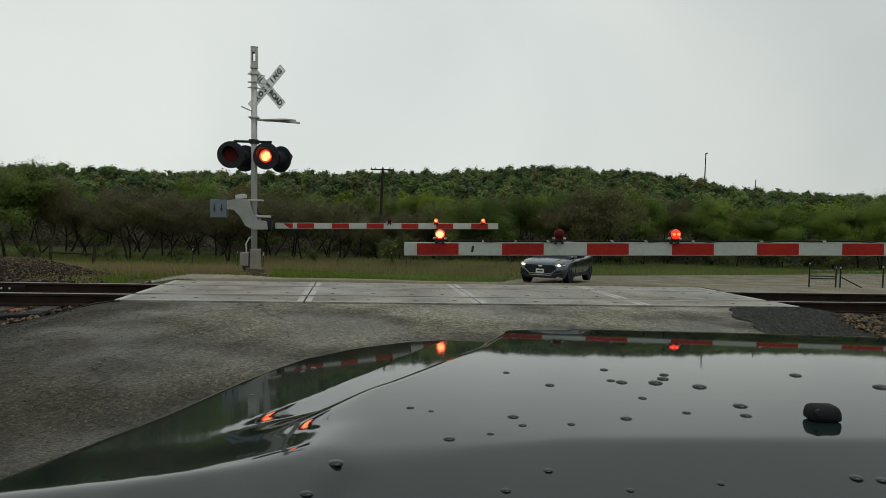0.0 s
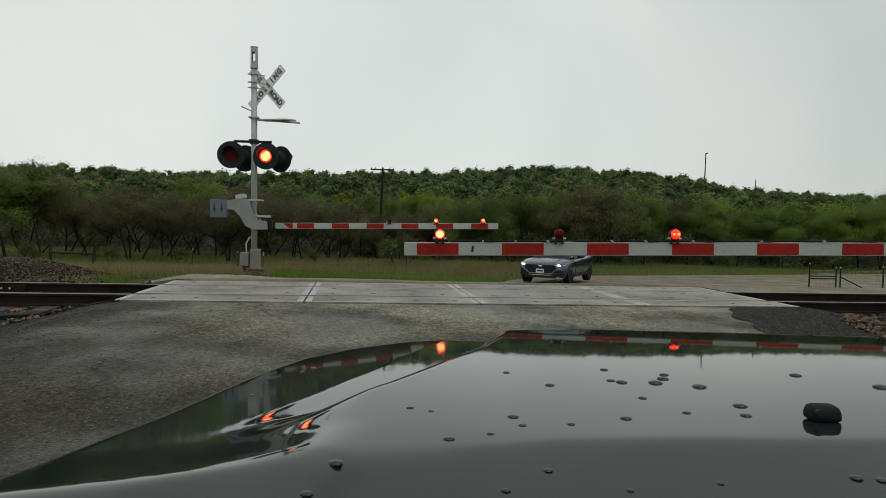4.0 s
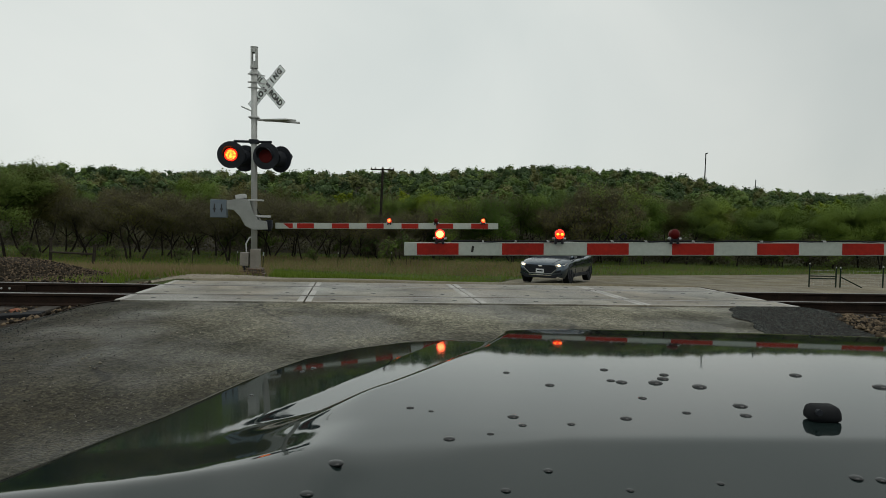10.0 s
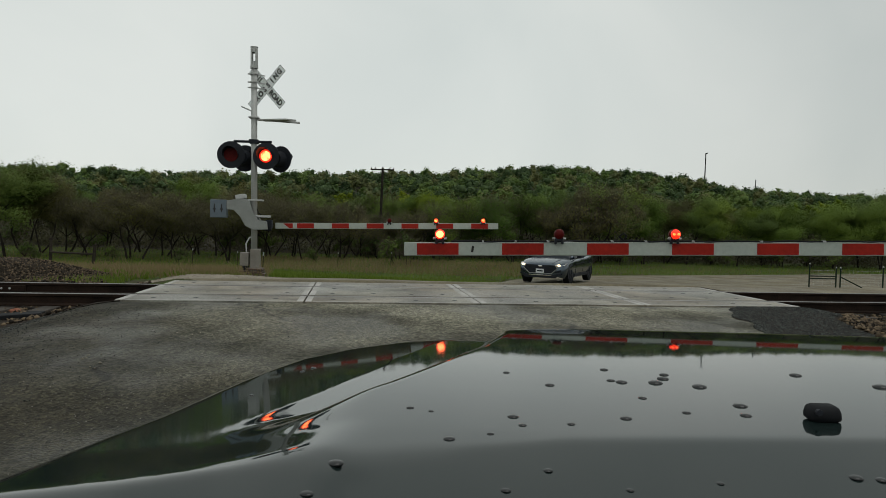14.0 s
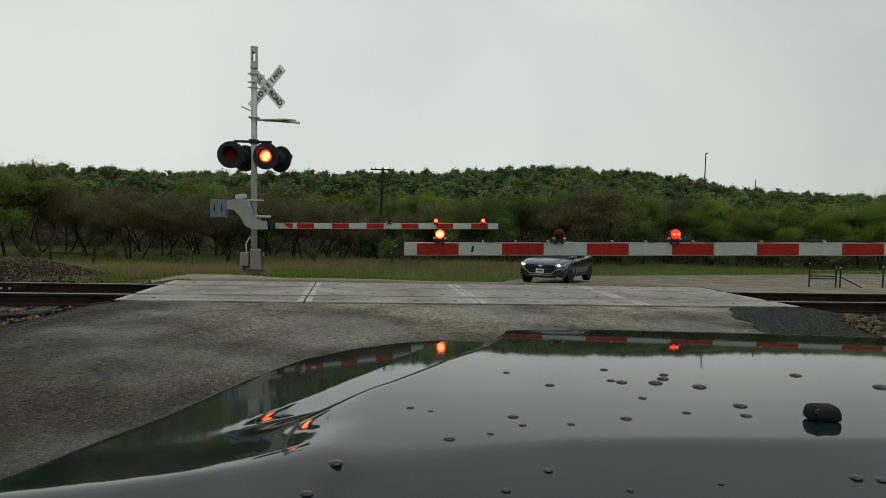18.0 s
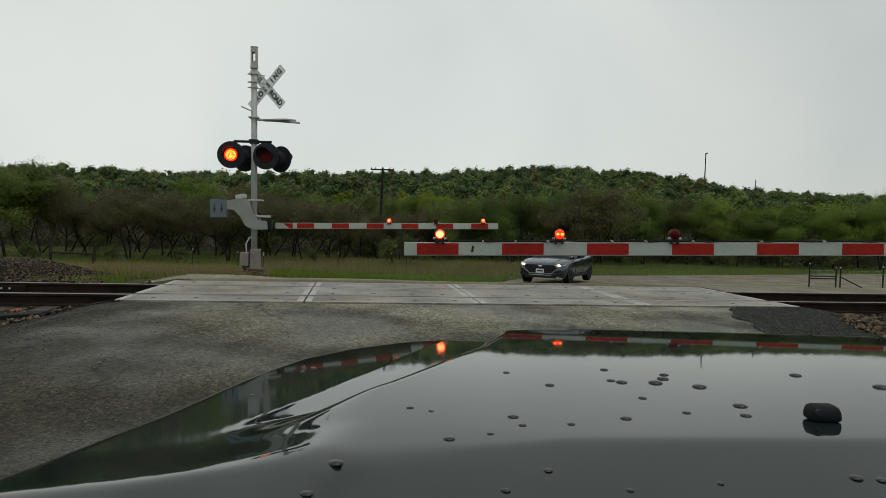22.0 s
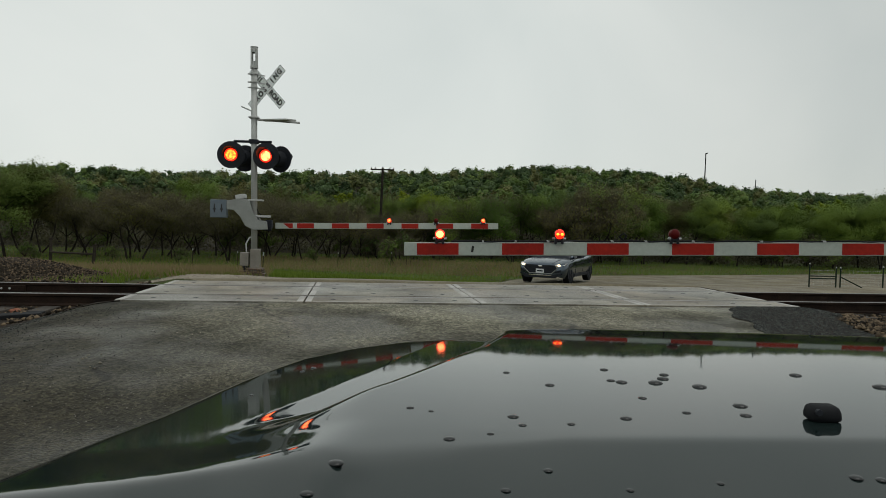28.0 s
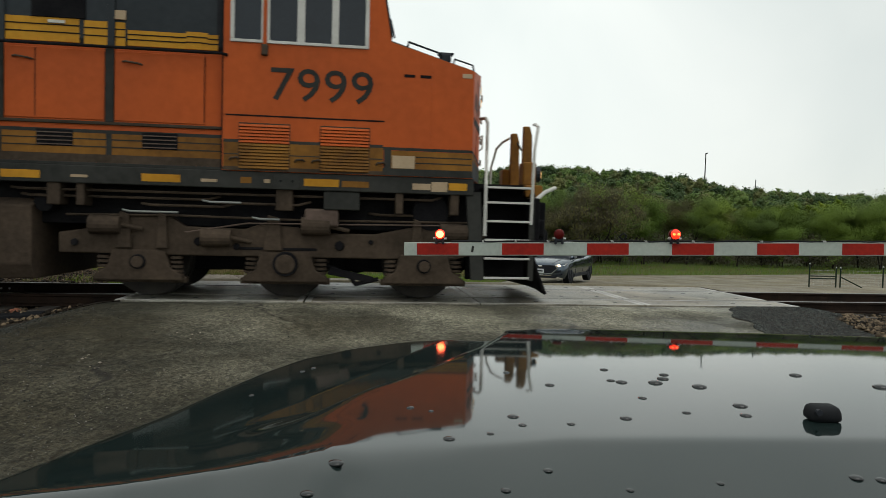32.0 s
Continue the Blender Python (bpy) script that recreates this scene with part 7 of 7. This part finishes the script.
# long hood behind the cab
HS = 1.46
block("engine_hood", "orange", -19.2, -1.75, CY - HS, CY + HS, 1.77, 3.26, 0.02, "orange engine hood with panel doors")
block("upper_hood", "locoblue", -19.2, -1.75, CY - HS + 0.04, CY + HS - 0.04, 3.26, 4.45, 0.1, "dark slate-grey upper hood")
x = -1.97
panels = [(-1.97, -3.10), (-3.22, -4.42), (-4.54, -5.74), (-5.86, -7.06), (-7.18, -8.38), (-8.5, -9.7), (-9.82, -11.02), (-11.14, -12.34), (-12.46, -13.66), (-13.78, -14.98), (-15.1, -16.3), (-16.42, -17.62)]
for k, (xa, xb) in enumerate(panels):
    door = side_panel("hood_door", "orange", xb, xa, 2.32, 3.21, 0.012, "orange hood door", None, HS, 0.02, 0.006)
    block("door_post", "locogrey", xb - 0.11, xb - 0.005, CY - HS - 0.03, CY - HS + 0.02, 2.3, 3.24, 0.004, "dark grey post between doors")
    bm = bmesh.new()
    tube(bm, [(xb + 0.1, CY - HS - 0.015, 3.08), (xb + 0.14, CY - HS - 0.05, 3.08), (xb + 0.3, CY - HS - 0.05, 3.06), (xb + 0.34, CY - HS - 0.015, 3.05)], 0.013)
    part("door_latch", bm, M["grime"], door)
    block("door_seam", "soot", xb + 0.36 if k % 2 else xa - 0.02, (xb + 0.36 if k % 2 else xa - 0.02) + 0.012, CY - HS - 0.014, CY - HS, 2.34, 3.2, 0, "", door)
    xe = -1.76 if k == 0 else xa
    side_panel("stripe", "locogrey", xb - 0.12, xe, 2.15, 2.195, 0.004, "dark grey stripe", None, HS, 0.012)
    side_panel("stripe", "yellowdirt", xb - 0.12, xe, 1.88, 2.15, 0.003, "dirty yellow stripe", None, HS, 0.012)
    side_panel("stripe_line", "locogrey", xb - 0.12, xe, 1.97, 1.985, 0.006, "", None, HS, 0.012)
    side_panel("hood_skirt", "grime", xb - 0.12, xe, 1.775, 1.88, 0.005, "grimy strip at the foot of the hood", None, HS, 0.012)
    side_panel("stripe_post", "locogrey", xb - 0.1, xb - 0.03, 1.88, 2.15, 0.008, "", None, HS, 0.012)
    side_panel("stripe_line", "locogrey", xb - 0.12, xe, 2.065, 2.08, 0.006, "", None, HS, 0.012)
    vent = side_panel("vent", "soot", (xa + xb) / 2 - 0.22, (xa + xb) / 2 + 0.22, 1.97, 2.18, 0.009, "small black vent", None, HS, 0.014)
    for z in (1.985, 2.035, 2.085, 2.135):
        block("slat", "rust", (xa + xb) / 2 - 0.21, (xa + xb) / 2 + 0.21, CY - HS - 0.022, CY - HS - 0.008, z, z + 0.014, 0.002, "", vent)
    blocks = ((-2.03, -1.96, 3.30, 3.52), (-2.23, -2.03, 3.30, 3.525), (-2.96, -2.23, 3.30, 3.50), (-1.96, -1.83, 3.30, 3.50)) if k == 0 else ((-3.49, -2.99, 3.285, 3.59), (-4.49, -3.55, 3.30, 3.60)) if k == 1 else ((xb, xa, 3.29, 3.50 + 0.07 * (k % 2)),)
    for x0, x1, z0, z1 in blocks:
        yb = side_panel("stripe", "yellow", x0, x1, z0, z1, 0.004, "yellow stripe", None, HS - 0.04, 0.03)
        for z in (z0 + (z1 - z0) * 0.36, z0 + (z1 - z0) * 0.68):
            block("stripe_line", "soot", x0, x1, CY - HS + 0.03, CY - HS + 0.045, z, z + 0.014, 0, "", yb)
    block("upper_post", "locoblue", xb - 0.1, xb - 0.01, CY - HS + 0.01, CY - HS + 0.06, 3.27, 4.3, 0.004, "dark upper post")
    if k in (1, 3, 5, 7):
        block("intake_grille", "soot", xb + 0.3, xa - 0.25, CY - HS + 0.02, CY - HS + 0.06, 3.6, 4.2, 0.01, "black intake grille")
        block("warning_plate", "handrail", xb + 0.5, xb + 0.7, CY - HS + 0.02, CY - HS + 0.05, 3.53, 3.57, 0.002, "small white warning plate")
    if k in (0, 2):
        block("warning_plate", "tan", xb - 0.02 - 0.0, xb + 0.12, CY - HS + 0.015, CY - HS + 0.05, 3.62, 3.74, 0.004, "small cream warning plate")
block("hood_ledge", "grime", -19.2, -1.75, CY - HS - 0.03, CY - HS + 0.02, 2.26, 2.30, 0.006, "grimy ledge below the doors")
bm = bmesh.new()
tube(bm, [(-1.68, NS, 3.22), (-1.75, NS - 0.02, 3.235), (-8.0, NS - 0.02, 3.235), (-19.0, NS - 0.02, 3.235)], 0.02)
part("handrail", bm, M["soot"], loco, "black side handrail")
for x in (-4.48, -7.1, -9.8, -12.4, -15.0, -17.6):
    bm = bmesh.new()
    rod(bm, (x, NS - 0.02, 1.7), (x, NS - 0.02, 3.24), 0.018, seg=8)
    part("handrail_post", bm, M["soot"], loco)

# fuel tank and pipes
bm = bmesh.new()
prism(bm, [(-4.1, CY - 1.35, 0.25), (-4.1, CY - 1.45, 0.45), (-4.1, CY - 1.45, 1.2), (-4.1, CY - 1.2, 1.3), (-4.1, CY + 1.2, 1.3), (-4.1, CY + 1.45, 1.2), (-4.1, CY + 1.45, 0.45), (-4.1, CY + 1.35, 0.25)], (-7.6, 0, 0), 0.02)
part("fuel_tank", bm, M["grime"], loco, "grimy brown fuel tank")
for z, y, x0, x1 in ((1.42, 1.42, -4.4, 1.2), (1.34, 1.36, -4.3, -1.8), (1.25, 1.4, -2.8, -1.6), (1.2, 1.3, 0.2, 1.4), (1.3, 1.44, -1.9, -0.6)):
    bm = bmesh.new()
    tube(bm, [(x0, CY - y + 0.1, z + 0.02), (x0 + 0.15, CY - y, z), (x1 - 0.15, CY - y, z), (x1, CY - y + 0.1, z + 0.05)], 0.018)
    part("air_pipe", bm, M["grime"], loco)
for x, w in ((-3.9, 0.16), (-3.55, 0.1), (-1.05, 0.22), (0.55, 0.1), (1.3, 0.12)):
    block("pipe_bracket", "grime", x, x + w, NS + 0.05, NS + 0.35, 1.22, 1.52, 0.015, "brown bracket below the frame")
for x, r_ in ((1.05, 0.25), (-4.0, 0.12)):
    bm = bmesh.new()
    rod(bm, (x, NS + 0.2, 1.25), (x, NS + 0.9, 1.25), r_, seg=24)
    part("air_reservoir", bm, M["soot"], loco, "black round air reservoir below the frame")
for x0, x1, z in ((-2.0, -1.5, 1.33), (-1.35, -1.0, 1.12), (-3.0, -2.3, 1.18)):
    bm = bmesh.new()
    tube(bm, [(x0, NS + 0.12, z), (x0 + 0.1, NS + 0.08, z - 0.02), (x1, NS + 0.08, z - 0.02)], 0.014)
    part("air_pipe", bm, M["castgrey"], loco, "grey air pipe")
block("equipment_box", "locogrey", -0.42, 0.06, NS + 0.05, NS + 0.4, 1.25, 1.5, 0.015, "grey equipment box below the frame")


# trucks
def truck(x0, axles):
    """One three-axle truck: side frames, pedestals, springs, brake gear and wheelsets."""
    tr = None
    for s in (1, -1):
        y = CY - s * 1.18
        out = -s
        bm = bmesh.new()
        A, B_, C_ = axles
        outline = [(A - 1.0, 0.60), (A - 1.0, 0.87), (A - 0.6, 0.93), (A - 0.53, 1.08), (A + 0.38, 1.12), (A + 0.58, 0.98), (B_ - 0.55, 0.96), (B_ - 0.35, 1.03), (B_ + 0.15, 1.0), (B_ + 0.45, 0.93), (B_ + 1.2, 0.93),
                   (C_ - 0.45, 0.98), (C_ - 0.1, 1.05), (C_ + 0.5, 1.04), (C_ + 0.66, 0.86), (C_ + 0.66, 0.66), (C_ + 0.45, 0.60), (C_ - 0.5, 0.59), (B_ + 0.5, 0.59), (B_ - 0.5, 0.59), (A + 0.5, 0.59), (A - 0.5, 0.60)]
        prism(bm, [(x, y, z) for x, z in outline], (0, out * 0.16, 0), 0.02)
        side = part("truck_side_frame", bm, M["grime"], loco, "brown grimy truck side frame")
        for ax in axles:
            bm = bmesh.new()
            prism(bm, [(ax - 0.57, y, 0.25), (ax - 0.55, y, 0.33), (ax - 0.40, y, 0.42), (ax - 0.33, y, 0.66), (ax + 0.33, y, 0.66), (ax + 0.40, y, 0.42), (ax + 0.55, y, 0.33), (ax + 0.57, y, 0.25)], (0, out * 0.2, 0), 0.02)
            part("pedestal", bm, M["grime"], side, "brown axle box pedestal")
            bm = bmesh.new()
            span(bm, ax - 0.6, ax + 0.6, min(y, y + out * 0.12), max(y, y + out * 0.12), 0.22, 0.3, 0.01)
            part("pedestal_tie", bm, M["grime"], side)
            bm = bmesh.new()
            yy = y + out * 0.2
            rr = 0.17 if ax == B_ else 0.1
            rod(bm, (ax, yy, 0.50), (ax, yy + out * 0.05, 0.50), rr, rr * 0.95, 24)
            cap_ = part("axle_cap", bm, M["soot"], side, "dark round axle cap")
            bm = bmesh.new()
            rod(bm, (ax, yy + out * 0.05, 0.50), (ax, yy + out * 0.065, 0.50), rr * 0.78, rr * 0.72, 20)
            part("cap_centre", bm, M["grime"], cap_)
            for dx in (-0.46, 0.46):
                for k in range(4):
                    bm = bmesh.new()
                    rod(bm, (ax + dx, y + out * 0.08, 0.36 + 0.06 * k), (ax + dx, y + out * 0.08, 0.395 + 0.06 * k), 0.085, 0.085, 14)
                    part("spring_coil", bm, M["grime"], side)
        for bx, bz in ((A - 0.4, 0.98), (A + 1.0, 0.84), (B_ + 0.4, 1.02), (C_ + 0.4, 0.98)):
            bm = bmesh.new()
            rod(bm, (bx - 0.19, y + out * 0.22, bz), (bx + 0.19, y + out * 0.22, bz), 0.125, 0.115, 16)
            rod(bm, (bx + 0.19, y + out * 0.22, bz), (bx + 0.45, y + out * 0.2, bz - 0.05), 0.03, 0.03, 8)
            part("brake_cylinder", bm, M["grime"], side, "brown brake cylinder")
        bm = bmesh.new()
        tube(bm, [(A - 0.9, y + out * 0.18, 1.1), (A + 0.5, y + out * 0.18, 1.12), (B_ + 0.2, y + out * 0.18, 1.1), (C_ + 0.7, y + out * 0.18, 1.12)], 0.016)
        part("brake_pipe", bm, M["grime"], side)
        # bolted bosses, lifting lugs and cast ribs on the frame
        for bx, bz, br in ((A - 0.8, 0.74, 0.05), (A + 0.75, 0.78, 0.06), (A + 1.25, 0.72, 0.05), (B_ + 0.72, 0.76, 0.07), (B_ + 1.15, 0.82, 0.035), (C_ + 0.3, 0.8, 0.05)):
            bm = bmesh.new()
            rod(bm, (bx, y + out * 0.155, bz), (bx, y + out * 0.2, bz), br, br * 0.8, 12)
            part("frame_boss", bm, M["soot"], side, "dark round boss on the truck frame")
        for bx, bw in ((A - 0.28, 0.2), (A + 0.22, 0.16), (B_ - 0.3, 0.26), (C_ - 0.2, 0.18)):
            bm = bmesh.new()
            prism(bm, [(bx, y + out * 0.15, 0.68), (bx + bw, y + out * 0.15, 0.68), (bx + bw * 0.8, y + out * 0.15, 1.12), (bx + bw * 0.25, y + out * 0.15, 1.16)], (0, out * 0.07, 0), 0.012)
            part("spring_hanger", bm, M["grime"], side, "cast rib on the truck frame")
        bm = bmesh.new()
        span(bm, B_ - 0.62, B_ + 0.42, min(y, y + out * 0.17), max(y, y + out * 0.17), 0.68, 0.72, 0.01)
        part("frame_slot", bm, M["soot"], side, "dark slot in the truck frame")
        bm = bmesh.new()
        tube(bm, [(A + 0.6, y + out * 0.24, 0.90), (B_ - 0.5, y + out * 0.24, 1.04), (B_ + 1.2, y + out * 0.24, 1.06), (C_ + 0.6, y + out * 0.24, 1.08), (C_ + 0.66, y + out * 0.22, 0.92)], 0.011)
        part("sand_pipe", bm, M["rust"], side, "thin rusty pipe along the truck")
        bm = bmesh.new()
        tube(bm, [(B_ + 0.5, y, 0.50), (B_ + 0.85, y, 0.36), (B_ + 0.95, y, 0.22), (C_ - 0.62, y, 0.30)], 0.03)
        part("brake_rod", bm, M["soot"], side)
        bm = bmesh.new()
        prism(bm, [(B_ + 0.55, y, 0.36), (B_ + 1.15, y, 0.25), (B_ + 1.2, y, 0.33), (B_ + 0.6, y, 0.46)], (0, out * 0.06, 0))
        part("brake_hanger", bm, M["soot"], side)
        bm = bmesh.new()
        span(bm, B_ + 0.25, B_ + 0.7, min(y, y + out * 0.3), max(y, y + out * 0.3), 1.02, 1.26, 0.03)
        part("damper", bm, M["rust"], side, "rusty damper block")
    bm = bmesh.new()
    span(bm, axles[0] - 0.8, axles[2] + 0.7, CY - 0.55, CY + 0.55, 0.35, 1.05, 0.05)
    part("truck_bolster", bm, M["soot"], loco, "black truck bolster and motors")
    for ax in axles:
        c = (ax, 0, 0.535)
        bm = bmesh.new()
        for s in (-1, 1):
            yy = s * 0.75
            rod(bm, (0, yy - 0.06, 0), (0, yy + 0.06, 0), 0.535, 0.53, 36)
            rod(bm, (0, yy - s * 0.1, 0), (0, yy - s * 0.06, 0), 0.565, 0.565, 36)
            for k in range(6):
                a = 6.2832 * k / 6
                box(bm, (0.33 * math.cos(a), yy + s * 0.062, 0.33 * math.sin(a)), (0.06, 0.01, 0.06), 0.004)
        rod(bm, (0, -1.0, 0), (0, 1.0, 0), 0.1, seg=14)
        w = part("wheelset", bm, M["wheelsteel"], loco, "worn steel wheelset", world_coords=False)
        w.location = c
        WHEELS.append((w, c))


truck(0, (-2.82, -0.92, 0.97))
truck(0, (-16.6, -14.6, -12.6))


# ---- what moves ----
HALF, FIRST = 0.536, 0.086      # the flashers' half period, and when the left ones first light


def flash_rows(phase, away):
    """Rows for a lit element: forward while its lamp burns, drawn back behind the lens while it is dark."""
    fade = 0.02 if "arm" in phase else 0.085
    phase = phase.split()[0]
    lit, dark = pose(0, 0, 0), Matrix.Translation(away)
    rows_, last = [], None
    k = -1
    while True:
        t = FIRST + k * HALF
        if t > 32:
            break
        left_on = k % 2 == 0
        on = left_on == (phase == "left")
        # the left lamps switch at once, the right ones warm up and fade
        when = t + ((0.0 if on else 0.055) if phase == "left" else (0.065 if on else fade))
        if when > 0.05:
            rows_.append((when - 0.034, lit if not on else dark))
            rows_.append((when, lit if on else dark))
        last = lit if on else dark
        k += 1
    rows_.insert(0, (0.0, lit if phase == "right" else dark))
    rows_ = [r_ for r_ in rows_ if r_[0] < 31.97]
    rows_.append((32.0, rows_[-1][1]))
    return rows_


def motions():
    for ob, phase, away in FLASH:
        walk(ob, flash_rows(phase, away))
    if TRAIN:
        speed = 7.65
        walk(TRAIN[0], [(t, pose(-speed * (32.0 - t), 10.61, 0)) for t in (0, 8, 16, 24, 28, 30, 31, 31.5, 32)])
        for wheelset, c in WHEELS:
            walk(wheelset, [(0.1 * k, pose(*c) @ Matrix.Rotation(speed * 0.1 * k / 0.535, 4, "Y")) for k in range(321)])


motions()
